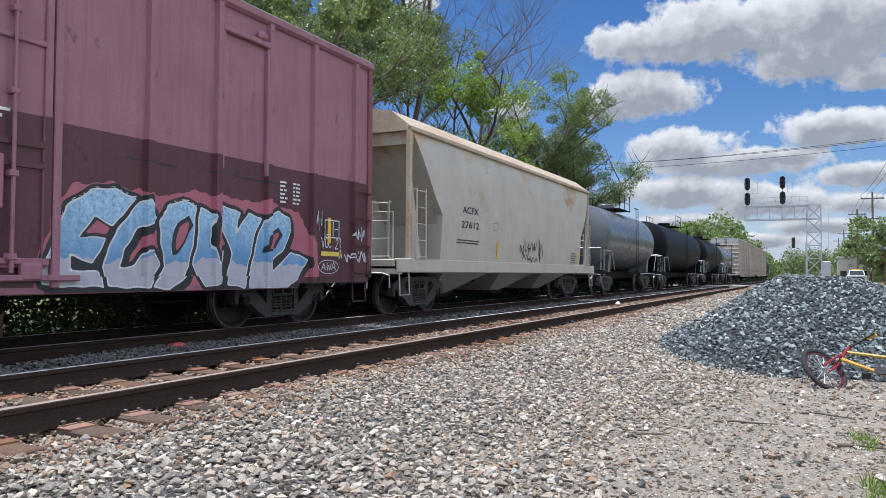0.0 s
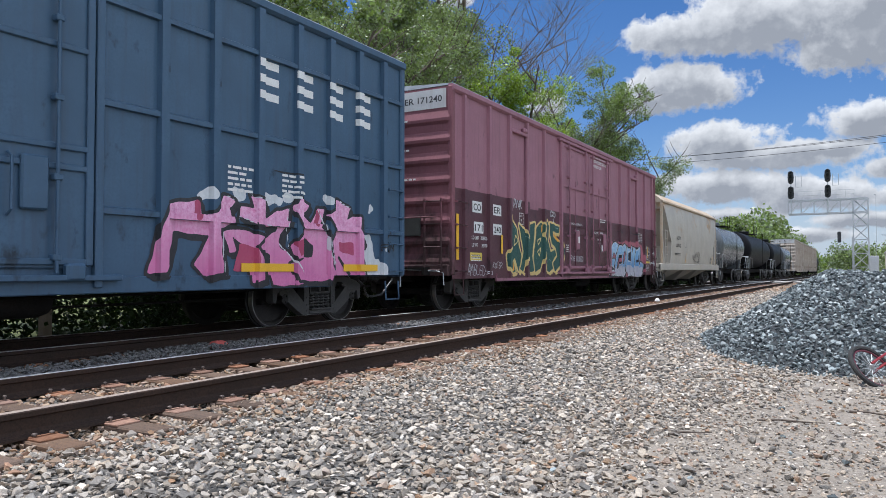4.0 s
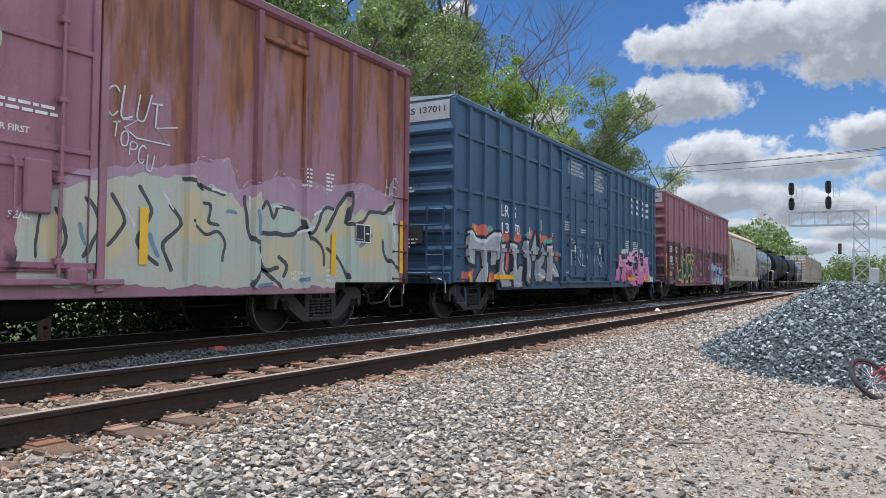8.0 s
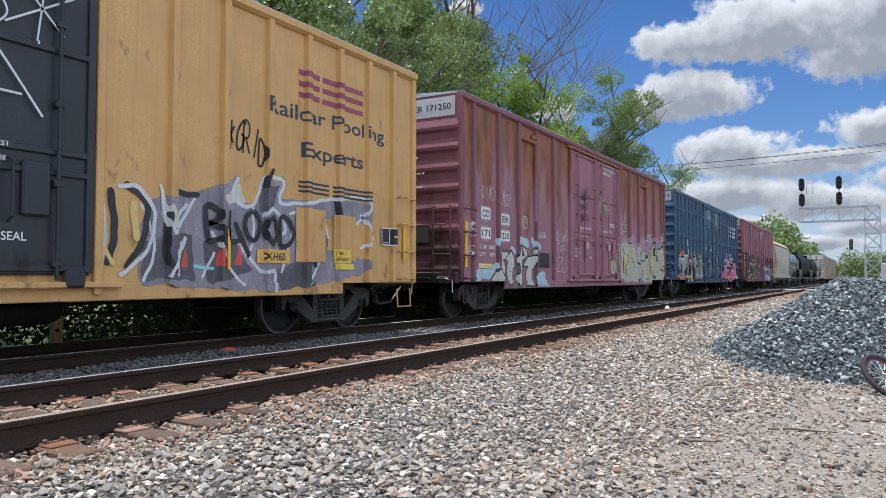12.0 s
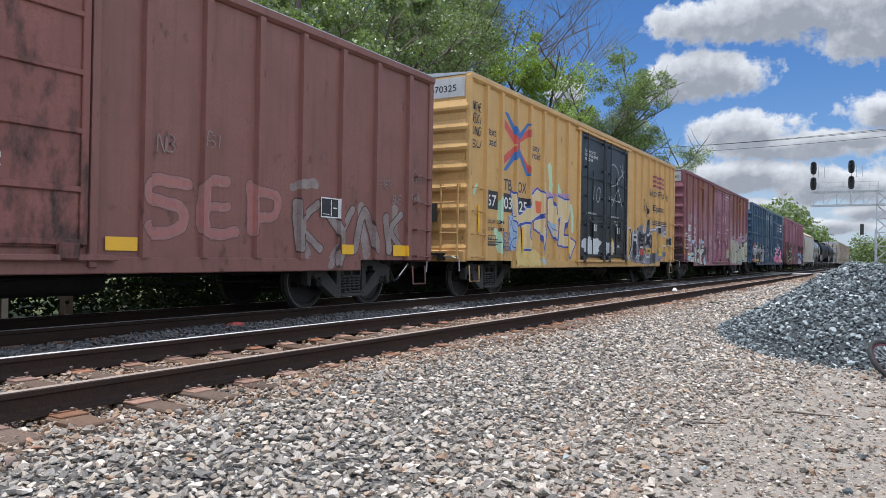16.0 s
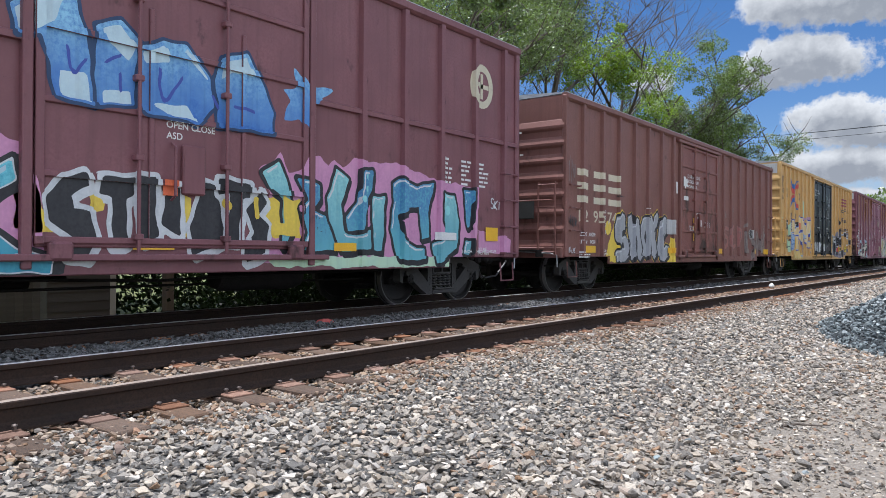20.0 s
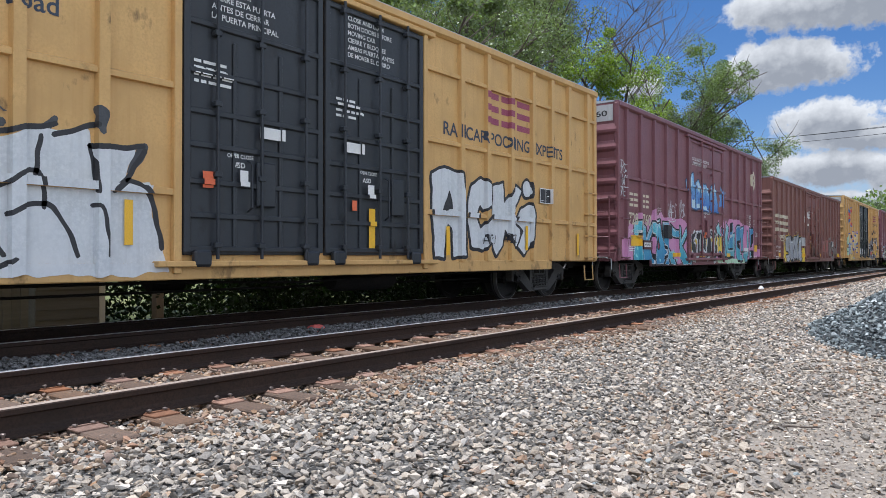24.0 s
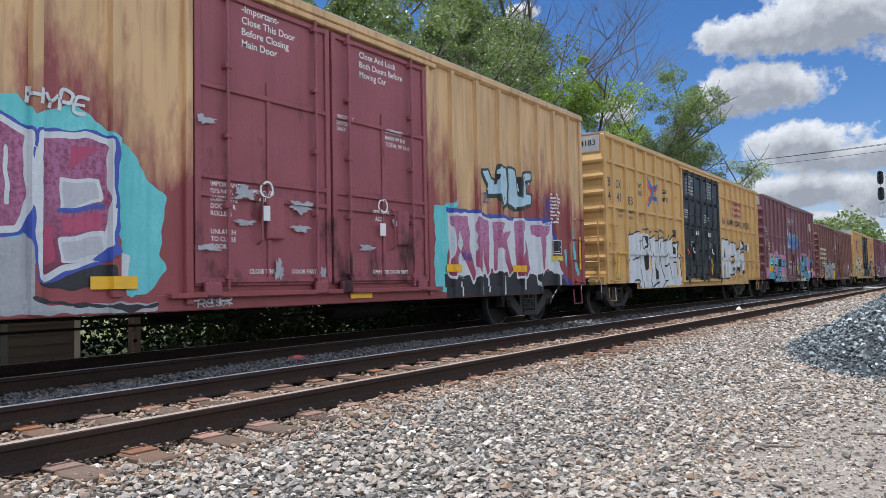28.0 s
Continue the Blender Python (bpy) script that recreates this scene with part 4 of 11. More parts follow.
def tag(car, words, y0, y1, z0, z1, ink, w=0.025, lift=0.02, seed=1, rise=0.0, under=False, slant=0.12):
    """Hand-sprayed letters in single brush lines."""
    r = random.Random(seed)
    step = (y1 - y0) / len(words)
    out = []
    for k, ch in enumerate(words):
        if ch == " ":
            continue
        hh = (z1 - z0) * r.uniform(0.8, 1.1)
        zb = z0 + (z1 - z0) * r.uniform(-0.08, 0.08) + rise * k / len(words)
        yb = y0 + k * step + step * r.uniform(0.02, 0.1)
        sl = slant + r.uniform(-0.1, 0.1)
        for pts in STROKES[ch]:
            key = [(yb + u * step * 0.8 + v * hh * sl + r.uniform(-0.03, 0.03) * step, zb + v * hh + r.uniform(-0.04, 0.04) * hh) for u, v in pts]
            out.append(stroke(smooth_line(key), w * r.uniform(0.85, 1.15)))
    if under:
        out.append(stroke(smooth_line([(y0, z0 - 0.1 * (z1 - z0)), ((y0 + y1) / 2, z0 - 0.22 * (z1 - z0)), (y1, z0 - 0.1 * (z1 - z0))]), w))
    return lay("tag", out, ink, car, lift, "thin hand-sprayed tag")


def spray(name, a, b, rough=0.55, c=None, scale=2.2, grad=None):
    return mat("spray_" + name, a, b, rough=rough, scale=scale, fine=25, bump=0.03, streak=(tuple(v * 0.62 for v in a), 0.45), c=c or tuple(min(1, v * 0.9 + w * 0.15) for v, w in zip(a, b)), edge=0.5, grad=grad)


S_BLACK = spray("black", (0.02, 0.02, 0.025), (0.035, 0.035, 0.04))
S_WHITE = spray("white", (0.66, 0.68, 0.70), (0.52, 0.55, 0.58))
S_SILVER = spray("silver", (0.42, 0.43, 0.46), (0.31, 0.32, 0.35), rough=0.4)


STROKES = {
    "A": [[(0, 0), (0.45, 1), (0.55, 1), (1, 0)], [(0.22, 0.36), (0.8, 0.36)]],
    "B": [[(0, 0), (0, 1), (0.7, 0.95), (0.8, 0.75), (0.6, 0.55), (0.1, 0.52)], [(0.1, 0.52), (0.8, 0.45), (0.95, 0.22), (0.7, 0.02), (0, 0)]],
    "C": [[(1, 0.85), (0.6, 1), (0.15, 0.85), (0, 0.5), (0.15, 0.15), (0.6, 0), (1, 0.15)]],
    "D": [[(0, 0), (0, 1), (0.6, 0.95), (1, 0.6), (1, 0.4), (0.6, 0.05), (0, 0)]],
    "E": [[(1, 1), (0, 0.95), (0, 0.05), (1, 0)], [(0, 0.5), (0.8, 0.5)]],
    "F": [[(1, 1), (0, 0.95), (0.05, 0)], [(0, 0.5), (0.8, 0.55)]],
    "G": [[(1, 0.85), (0.6, 1), (0.15, 0.85), (0, 0.5), (0.15, 0.12), (0.6, 0), (1, 0.2), (1, 0.48), (0.6, 0.48)]],
    "H": [[(0, 0), (0.05, 1)], [(1, 1), (0.95, 0)], [(0, 0.5), (1, 0.52)]],
    "J": [[(0.2, 1), (1, 1)], [(0.7, 1), (0.65, 0.2), (0.35, 0), (0, 0.2)]],
    "W": [[(0, 1), (0.2, 0), (0.5, 0.65), (0.8, 0), (1, 1)]],
    "X": [[(0, 1), (1, 0)], [(1, 1), (0, 0)]],
    "0": [[(0.5, 1), (0.1, 0.8), (0.05, 0.3), (0.5, 0), (0.9, 0.3), (0.88, 0.8), (0.5, 1)]],
    "1": [[(0.3, 0.8), (0.55, 1), (0.5, 0)]],
    "2": [[(0.05, 0.75), (0.4, 1), (0.9, 0.8), (0.6, 0.4), (0, 0.02), (1, 0.05)]],
    "3": [[(0.05, 0.9), (0.6, 1), (0.85, 0.75), (0.4, 0.52), (0.9, 0.25), (0.5, 0), (0, 0.12)]],
    "6": [[(0.85, 0.95), (0.3, 0.75), (0.05, 0.3), (0.4, 0), (0.9, 0.2), (0.7, 0.5), (0.15, 0.35)]],
    "8": [[(0.5, 0.52), (0.1, 0.75), (0.5, 1), (0.9, 0.75), (0.5, 0.52), (0.05, 0.25), (0.5, 0), (0.95, 0.25), (0.5, 0.52)]],
    "-": [[(0.1, 0.5), (0.9, 0.52)]],
    ".": [[(0.45, 0.0), (0.55, 0.06)]],
    "*": [[(0.1, 0.2), (0.9, 0.8)], [(0.1, 0.8), (0.9, 0.2)], [(0.5, 0), (0.5, 1)]],
    "I": [[(0.5, 0), (0.5, 1)]],
    "i": [[(0.5, 0), (0.5, 0.58)], [(0.5, 0.95), (0.52, 0.97)]],
    "K": [[(0, 0), (0, 1)], [(0.9, 1), (0.1, 0.48), (1, 0)]],
    "L": [[(0.1, 1), (0, 0), (1, 0.05)]],
    "M": [[(0, 0), (0.1, 1), (0.5, 0.4), (0.9, 1), (1, 0)]],
    "N": [[(0, 0), (0.05, 1), (0.95, 0), (1, 1)]],
    "O": [[(0.5, 1), (0.1, 0.8), (0, 0.45), (0.2, 0.1), (0.5, 0), (0.85, 0.15), (1, 0.5), (0.88, 0.85), (0.5, 1)]],
    "P": [[(0, 0), (0, 1), (0.8, 0.95), (0.95, 0.7), (0.75, 0.45), (0.05, 0.42)]],
    "R": [[(0, 0), (0, 1), (0.8, 0.95), (0.9, 0.72), (0.7, 0.5), (0.05, 0.46)], [(0.4, 0.46), (1, 0)]],
    "S": [[(1, 0.88), (0.5, 1), (0.08, 0.8), (0.25, 0.56), (0.8, 0.45), (0.95, 0.2), (0.5, 0), (0, 0.12)]],
    "T": [[(0, 0.95), (1, 1)], [(0.5, 1), (0.5, 0)]],
    "U": [[(0, 1), (0.05, 0.2), (0.4, 0), (0.85, 0.1), (1, 1)]],
    "V": [[(0, 1), (0.45, 0), (0.55, 0), (1, 1)]],
    "Y": [[(0, 1), (0.5, 0.5), (1, 1)], [(0.5, 0.5), (0.45, 0)]],
    "Z": [[(0, 0.95), (1, 1), (0, 0.02), (1, 0.05)]],
    "!": [[(0.5, 1), (0.5, 0.4)], [(0.5, 0.05), (0.52, 0.06)]],
}


def contour(field, ys, zs):
    """The area where a sampled field is above zero, as flat faces: (verts, faces)."""
    ins = field > 0
    n4 = ins[:-1, :-1].astype(int) + ins[1:, :-1] + ins[1:, 1:] + ins[:-1, 1:]
    vs, fs = [], []
    for j in range(n4.shape[1]):
        row = n4[:, j] == 4
        i = 0
        while i < len(row):
            if row[i]:
                e = i
                while e < len(row) and row[e]:
                    e += 1
                o = len(vs)
                vs += [(ys[i], zs[j]), (ys[e], zs[j]), (ys[e], zs[j + 1]), (ys[i], zs[j + 1])]
                fs.append((o, o + 1, o + 2, o + 3))
                i = e
            else:
                i += 1
    for i, j in zip(*np.where((n4 > 0) & (n4 < 4))):
        cs = [(i, j), (i + 1, j), (i + 1, j + 1), (i, j + 1)]
        o = len(vs)
        for k in range(4):
            (a, b), (c, d) = cs[k], cs[(k + 1) % 4]
            if ins[a, b]:
                vs.append((ys[a], zs[b]))
            if ins[a, b] != ins[c, d]:
                t = field[a, b] / (field[a, b] - field[c, d])
                t = min(0.98, max(0.02, t))
                vs.append((ys[a] + (ys[c] - ys[a]) * t, zs[b] + (zs[d] - zs[b]) * t))
        if len(vs) - o >= 3:
            fs.append(tuple(range(o, len(vs))))
    return [(float(a), float(b)) for a, b in vs], fs


def to_line(py, pz, pts, power):
    best = np.full(py.shape, 9.0)
    for (a, b), (c, d) in zip(pts[:-1], pts[1:]):
        L = (c - a) ** 2 + (d - b) ** 2 + 1e-9
        t = np.clip(((py - a) * (c - a) + (pz - b) * (d - b)) / L, 0, 1)
        dy, dz = np.abs(py - a - t * (c - a)), np.abs(pz - b - t * (d - b))
        best = np.minimum(best, (dy ** power + dz ** power) ** (1 / power))
    return best


class Mural:
    """One graffiti piece on a car's wall, drawn letter by letter in the wall's own metres (along the car, up).
    A mark is (half width, along, up, along, up, ...): a brush line, or with half width 0 a closed outline."""

    def __init__(self, car, seed=1, cell=0.03, lift=0.003):
        self.car, self.r, self.cell, self.lift = car, random.Random(seed), cell, lift
        self.letters, self.under, self.over = [], [], []

    def letter(self, *marks):
        self.letters.append(marks)

    def cloud(self, material, *marks, label="sprayed paint cloud"):
        self.under.append((material, marks, label))

    def spot(self, material, *marks, label="sprayed detail"):
        self.over.append((material, marks, label))

    def field(self, marks):
        best = np.full(self.gy.shape, -9.0)
        for w, *flat in marks:
            pts = list(zip(flat[0::2], flat[1::2]))
            if w:
                if len(pts) == 1:
                    pts = pts * 2
                elif len(pts) > 2:
                    pts = smooth_line(pts, 4)
                f = w - to_line(self.wy, self.wz, pts, 2.0)
            else:
                inside = np.zeros(self.gy.shape, bool)
                for (a, b), (c, d) in zip(pts, pts[1:] + pts[:1]):
                    if b != d:
                        inside ^= ((b > self.wz) != (d > self.wz)) & (self.wy < (c - a) * (self.wz - b) / (d - b) + a)
                dist = to_line(self.wy, self.wz, pts + pts[:1], 2.0)
                f = np.where(inside, dist, -dist)
            best = np.maximum(best, f)
        return best

    def put(self, name, f, material, label):
        me = contour(np.minimum(f, self.limit), self.ys, self.zs)
        if me[1]:
            lay(name, [me], material, self.car, self.lift, label)

    def shift(self, f, a, b):
        i, j = int(round(a / self.cell)), int(round(b / self.cell))
        return np.roll(np.roll(f, i, 0), j, 1)

    def paint(self, fill=None, line=0.05, outline=None, edge=None, halo=(), depth=None, band=None, shine=None, second=None, ragged=0.03):
        marks = [m for group in self.letters + [u[1] for u in self.under] + [o[1] for o in self.over] for m in group]
        grow = 0.3
        half = self.car["half"]
        a0, a1 = min(min(m[1::2]) - m[0] for m in marks) - grow, max(max(m[1::2]) + m[0] for m in marks) + grow
        b1 = max(max(m[2::2]) + m[0] for m in marks) + grow
        self.ys, self.zs = np.arange(max(a0, -half), min(a1, half), self.cell), np.arange(0.655, b1, self.cell)
        self.gy, self.gz = np.meshgrid(self.ys, self.zs, indexing="ij")
        gy, gz = self.gy, self.gz
        p = [self.r.uniform(0, 6) for _ in range(4)]
        self.wy = gy + 0.010 * np.sin(gz * 9 + p[0]) + 0.006 * np.sin(gz * 23 + gy * 7 + p[1])
        self.wz = gz + 0.010 * np.sin(gy * 8 + p[2]) + 0.006 * np.sin(gy * 21 + p[3])
        low_end = self.car["sill"] - 0.015
        self.limit = np.minimum(gz - np.where(np.abs(gy) < half - 2.2, 0.665, low_end), half - 0.005 - np.abs(gy))
        rough = ragged * (np.sin(gy * 5.3 + p[1]) * np.sin(gz * 6.7 + p[2]) + 0.6 * np.sin(gy * 13 + gz * 9 + p[3]) + 0.4 * np.sin(gy * 29 - gz * 23 + p[0]))
        for material, ms, label in self.under:
            for one in ms:
                self.put("graffiti_background", self.field([one]) + rough, material, label)
                self.lift += 0.0002
        if self.letters:
            fs = [self.field(ms) for ms in self.letters]
            u = np.maximum.reduce(fs)
            self.lift += 0.0015
            for material, g in halo:
                self.put("graffiti_background", u + line + g + rough, material, "sprayed paint cloud")
                self.lift += 0.002
            if depth:
                n = 6
                d = np.maximum.reduce([self.shift(u + line * 0.6, depth[1] * k / n, depth[2] * k / n) for k in range(n + 1)])
                self.put("graffiti_shadow", d, depth[0], "sprayed block shadow")
                self.lift += 0.002
            if outline:
                self.put("graffiti_outline", u + line, outline, "sprayed outline")
                self.lift += 0.002
            tops = []
            for k, f in enumerate(fs):
                for e in fs[k + 1:]:
                    f = np.minimum(f, -e - line * (1.0 if outline else 0.0))
                tops.append(f)
            if edge:
                for f in tops:
                    self.put("graffiti_edge", f, edge[0], "thin bright edge line")
                self.lift += 0.002
                tops = [f - edge[1] for f in tops]
            for k, f in enumerate(tops):
                self.put("graffiti_letter", f, second if second and k % 2 else fill, "sprayed letter")
            self.lift += 0.002
            if band:
                for f in tops:
                    self.put("graffiti_band", np.minimum(f, band[1] - gz + rough * 1.5), band[0], "paler sprayed lower part of a letter")
                self.lift += 0.002
            if shine:
                for k, f in enumerate(tops):
                    ga, gb = np.gradient(f, self.cell)
                    s = np.minimum(np.minimum(f - 0.02, 0.02 + shine[1] - f), (-gb + ga * 0.6 - 0.55) * 0.1)
                    self.put("graffiti_shine", s, shine[0], "light sprayed streak")
                self.lift += 0.002
        for material, ms, label in self.over:
            for one in ms:
                self.put("graffiti_detail", self.field([one]), material, label)
            self.lift += 0.0012


# ---- train: boxcars ----
M_ENDPANEL = mat("dull_grey_green_panel", (0.06, 0.062, 0.058), (0.045, 0.045, 0.043), rough=0.7, scale=4)


def end_wall(half, eave, low, s, ribs, w=1.56):
    """A corrugated end: ribs across, at the end s of the car."""
    prof = []
    n = ribs
    z = low
    h = (eave - 0.55 - low) / n
    for k in range(n):
        prof += [(0.0, z), (0.0, z + h * 0.36), (0.05, z + h * 0.5), (0.055, z + h * 0.64), (0.008, z + h * 0.97)]
        z += h
    prof += [(0.0, z), (0.0, eave)]
    g = Geo()
    vs, fs = [], []
    for x in (-w, w):
        for a, b in prof:
            vs.append((x, s * (half + a), b))
    for x in (-w, w):
        for a, b in prof:
            vs.append((x, s * (half - 0.05), b))
    m = len(prof)
    for i in range(m - 1):
        fs.append((i, i + 1, m + i + 1, m + i))
        fs.append((i, i + 1, 2 * m + i + 1, 2 * m + i))
        fs.append((m + i, m + i + 1, 3 * m + i + 1, 3 * m + i))
    return g.add(vs, fs)


def post_mesh(z0, z1, material, wide):
    return Geo().prism([(SHEET - 0.002, -wide / 2), (POST, -wide / 2 + 0.014), (POST, wide / 2 - 0.014), (SHEET - 0.002, wide / 2)], z0, z1, "z").mesh("side_post", material)


def door_leaf(car, y0, y1, z0, z1, material, mirror, style):
    ob = car["ob"]
    x = 1.61
    g = Geo().box(1.55, x, y0 + 0.02, y1 - 0.02, z0, z1, c=0.012)
    d = part("door", g, material, ob, car["doorlabel"])
    w = y1 - y0
    hgt = z1 - z0
    rows = [z0 + hgt * q for q in style["bars"]]
    pads = car["pads"]
    pads += [(y0 + 0.06, y1 - 0.06, z - 0.035, z + 0.035, x + 0.036) for z in rows]
    pads += [(a - 0.045, a + 0.045, z0 + 0.03, z1 - 0.03, x + 0.041) for a in (y0 + 0.05, y1 - 0.05)]
    pads += [(y0 + w * q - 0.03, y0 + w * q + 0.03, z0 + 0.1, z0 + hgt * 0.72, x + 0.031) for q in style["panels"]]
    for z in rows:
        part("door_rib", Geo().box(x, x + 0.035, y0 + 0.06, y1 - 0.06, z - 0.035, z + 0.035, c=0.01), material, d)
    for a in (y0 + 0.05, y1 - 0.05):
        part("door_stile", Geo().box(x, x + 0.04, a - 0.045, a + 0.045, z0 + 0.03, z1 - 0.03, c=0.01), material, d)
    for q in style["panels"]:
        a = y0 + w * q
        part("door_rib", Geo().box(x, x + 0.03, a - 0.03, a + 0.03, z0 + 0.1, z0 + hgt * 0.72, c=0.01), material, d)
    for q in style["rods"]:
        a = y0 + w * (1 - q if mirror else q)
        rod = Geo().tube([(x + 0.075, a, z0 - 0.05), (x + 0.075, a, z1 + 0.02)], 0.022, 8)
        for k in range(5):
            zz = z0 + 0.12 + (hgt - 0.24) * k / 4
            rod.box(x + 0.0, x + 0.1, a - 0.05, a + 0.05, zz - 0.035, zz + 0.035, c=0.01)
        part("lock_rod", rod, material, d)
    a = y0 + w * (0.42 if not mirror else 0.58)
    part("door_handle", Geo().tube([(x + 0.02, a, z0 + 0.55), (x + 0.1, a, z0 + 0.6), (x + 0.1, a, z0 + 1.15), (x + 0.02, a, z0 + 1.2)], 0.017, 6), material, d)
    part("latch_box", Geo().box(x, x + 0.07, a + 0.12, a + 0.42, z0 + 0.62, z0 + 1.2, c=0.02), material, d)
    for a in (y0 + 0.24, y1 - 0.24):
        part("roller_bracket", Geo().box(x, x + 0.11, a - 0.12, a + 0.12, z0 - 0.14, z0 + 0.06, c=0.03), material, d)
    return d


def boxcar(name, label, s0, half, eave, material, posts, door, door_mat, doorlabel, belts=(), low=0.72, centres=7.0, board=True, gusset=(), ribs=8,
           leaves=2, style=None, end_mat=None, post_mat=None, post_w=0.13, simple=False, tape=(), brake=""):
    ob = thing(name, label, "boxcar", "freight cars of the train", at=Matrix.Translation((TRACK_FAR, s0, 0)))
    car = {"ob": ob, "spans": [(p - post_w / 2 - 0.006, p + post_w / 2 + 0.006) for p in posts], "bands": [(b - 0.045, b + 0.045) for b in belts], "bandx": BELT + 0.001,
           "doorspan": (door[0], door[1], 1.61, low + 0.34, eave - 0.3) if door else None, "doorlabel": doorlabel, "half": half, "eave": eave, "sill": low + 0.13, "pads": []}
    CARS.append((ob, s0))
    end_mat = end_mat or material
    style = style or {"bars": (0.02, 0.3, 0.42, 0.72, 0.98), "panels": (0.5,), "rods": (0.18, 0.86)}
    underframe(ob, half, None)
    part("floor_pan", Geo().box(-1.54, 1.54, -half, half, 0.93, 1.02), M_DARKSTEEL, ob)
    w = part("side_wall", Geo().box(1.51, SHEET, -half, half, low + 0.11, eave - 0.02), material, ob, car.get("walllabel", ""))
    part("side_wall", Geo().box(-SHEET, -1.51, -half, half, low + 0.11, eave - 0.02), material, ob)
    for s in (-1, 1):
        part("top_chord", Geo().prism([(s * 1.50, eave - 0.14), (s * 1.60, eave - 0.14), (s * 1.655, eave - 0.10), (s * 1.655, eave), (s * 1.60, eave + 0.02), (s * 1.50, eave + 0.02)], -half - 0.02, half + 0.02), post_mat or material, ob)
        part("side_sill", Geo().box(min(s * 1.54, s * 1.605), max(s * 1.54, s * 1.605), -half + 2.2, half - 2.2, low - 0.07, low + 0.13, c=0.012), material, ob)
    part("roof", Geo().prism([(-1.62, eave - 0.02), (1.62, eave - 0.02), (1.62, eave + 0.03), (0.0, eave + 0.13), (-1.62, eave + 0.03)], -half, half), M_GALV, ob, "galvanised steel roof")
    pm = post_mesh(low + 0.12, eave - 0.13, post_mat or material, post_w)
    for p in posts:
        part("side_post", pm, None, ob, at=(0, p, 0))
    for b in belts:
        for a, c in ((-half, door[0] - 0.06), (door[1] + 0.06, half)):
            part("side_belt", Geo().prism([(SHEET - 0.002, b - 0.05), (BELT, b - 0.042), (BELT, b + 0.022), (SHEET - 0.002, b + 0.05)], a + 0.02, c), material, ob)
    for y, z0, z1, wd in gusset:
        part("hatch_frame", Geo().box(SHEET, 1.66, y - wd / 2, y + wd / 2, z1 - 0.09, z1, c=0.015).box(SHEET, 1.645, y - wd / 2, y - wd / 2 + 0.07, z0, z1 - 0.09, c=0.01).box(SHEET, 1.645, y + wd / 2 - 0.07, y + wd / 2, z0, z1 - 0.09, c=0.01), material, ob)
        part("hoist_bracket", Geo().box(SHEET, 1.70, y + wd * 0.2, y + wd * 0.2 + 0.2, z1 - 0.02, z1 + 0.12, c=0.04), material, ob)
    # door
    z0, z1 = low + 0.22, eave - 0.24
    if door:
        if leaves == 2:
            mid = (door[0] + door[1]) / 2
            door_leaf(car, door[0], mid - 0.02, z0, z1, door_mat, False, style)
            door_leaf(car, mid + 0.02, door[1], z0, z1, door_mat, True, style)
        else:
            door_leaf(car, door[0], door[1], z0, z1, door_mat, False, style)
        part("door_track", Geo().box(1.55, 1.70, door[0] - 0.35, door[1] + 0.35, low + 0.08, low + 0.15, c=0.012), material, ob)
        part("door_track", Geo().box(1.55, 1.68, door[0] - 0.3, door[1] + 0.3, eave - 0.23, eave - 0.15, c=0.012), material, ob)
        for y in (door[0] - 0.07, door[1] + 0.07):
            part("door_post", Geo().box(1.55, 1.655, y - 0.05, y + 0.05, low, eave - 0.13, c=0.012), material, ob)
    # ends
    for s in (-1, 1):
        e = part("end_wall", end_wall(half, eave, low + 0.1, s, ribs), end_mat, ob)
        for x in (-1, 1):
            part("corner_post", Geo().box(min(x * 1.5, x * 1.62), max(x * 1.5, x * 1.62), min(s * (half - 0.1), s * (half + 0.035)), max(s * (half - 0.1), s * (half + 0.035)), low + 0.1, eave - 0.02, c=0.02), end_mat, e)
        part("end_sill", Geo().box(-1.55, 1.55, min(s * (half - 0.05), s * (half + 0.12)), max(s * (half - 0.05), s * (half + 0.12)), low + 0.08, low + 0.32, c=0.02), end_mat, e)
        if not simple:
            part("crossover_step", Geo().box(-1.1, 1.1, min(s * (half + 0.1), s * (half + 0.36)), max(s * (half + 0.1), s * (half + 0.36)), low + 0.22, low + 0.26).box(-1.1, -1.04, min(s * half, s * (half + 0.36)), max(s * half, s * (half + 0.36)), low + 0.1, low + 0.22).box(1.04, 1.1, min(s * half, s * (half + 0.36)), max(s * half, s * (half + 0.36)), low + 0.1, low + 0.22), M_DARKSTEEL, e, "steel grating walkway")
            part("end_handrail", Geo().tube([(-1.35, s * (half + 0.09), low + 1.35), (-1.35, s * (half + 0.2), low + 1.35), (1.35, s * (half + 0.2), low + 1.35), (1.35, s * (half + 0.09), low + 1.35)], 0.015, 6), end_mat, e)
            ladder(ob, 1.2, s * (half + 0.06), low + 0.15, low + 1.75, 0.42, 4, end_mat, "x", s * 0.12, "end_ladder")
            ladder(ob, -1.2, s * (half + 0.06), low + 0.15, low + 1.75, 0.42, 4, end_mat, "x", s * 0.12, "end_ladder")
            ladder(ob, SHEET, s * (half - 0.33), low + 0.12, low + 1.75, 0.46, 4, end_mat, "y", 0.1, "side_grab_irons", stiles=False)
            part("sill_step", Geo().tube([(1.56, s * (half - 0.55), low), (1.58, s * (half - 0.55), low - 0.34), (1.58, s * (half - 0.12), low - 0.34), (1.56, s * (half - 0.12), low)], 0.016, 6), end_mat, ob)
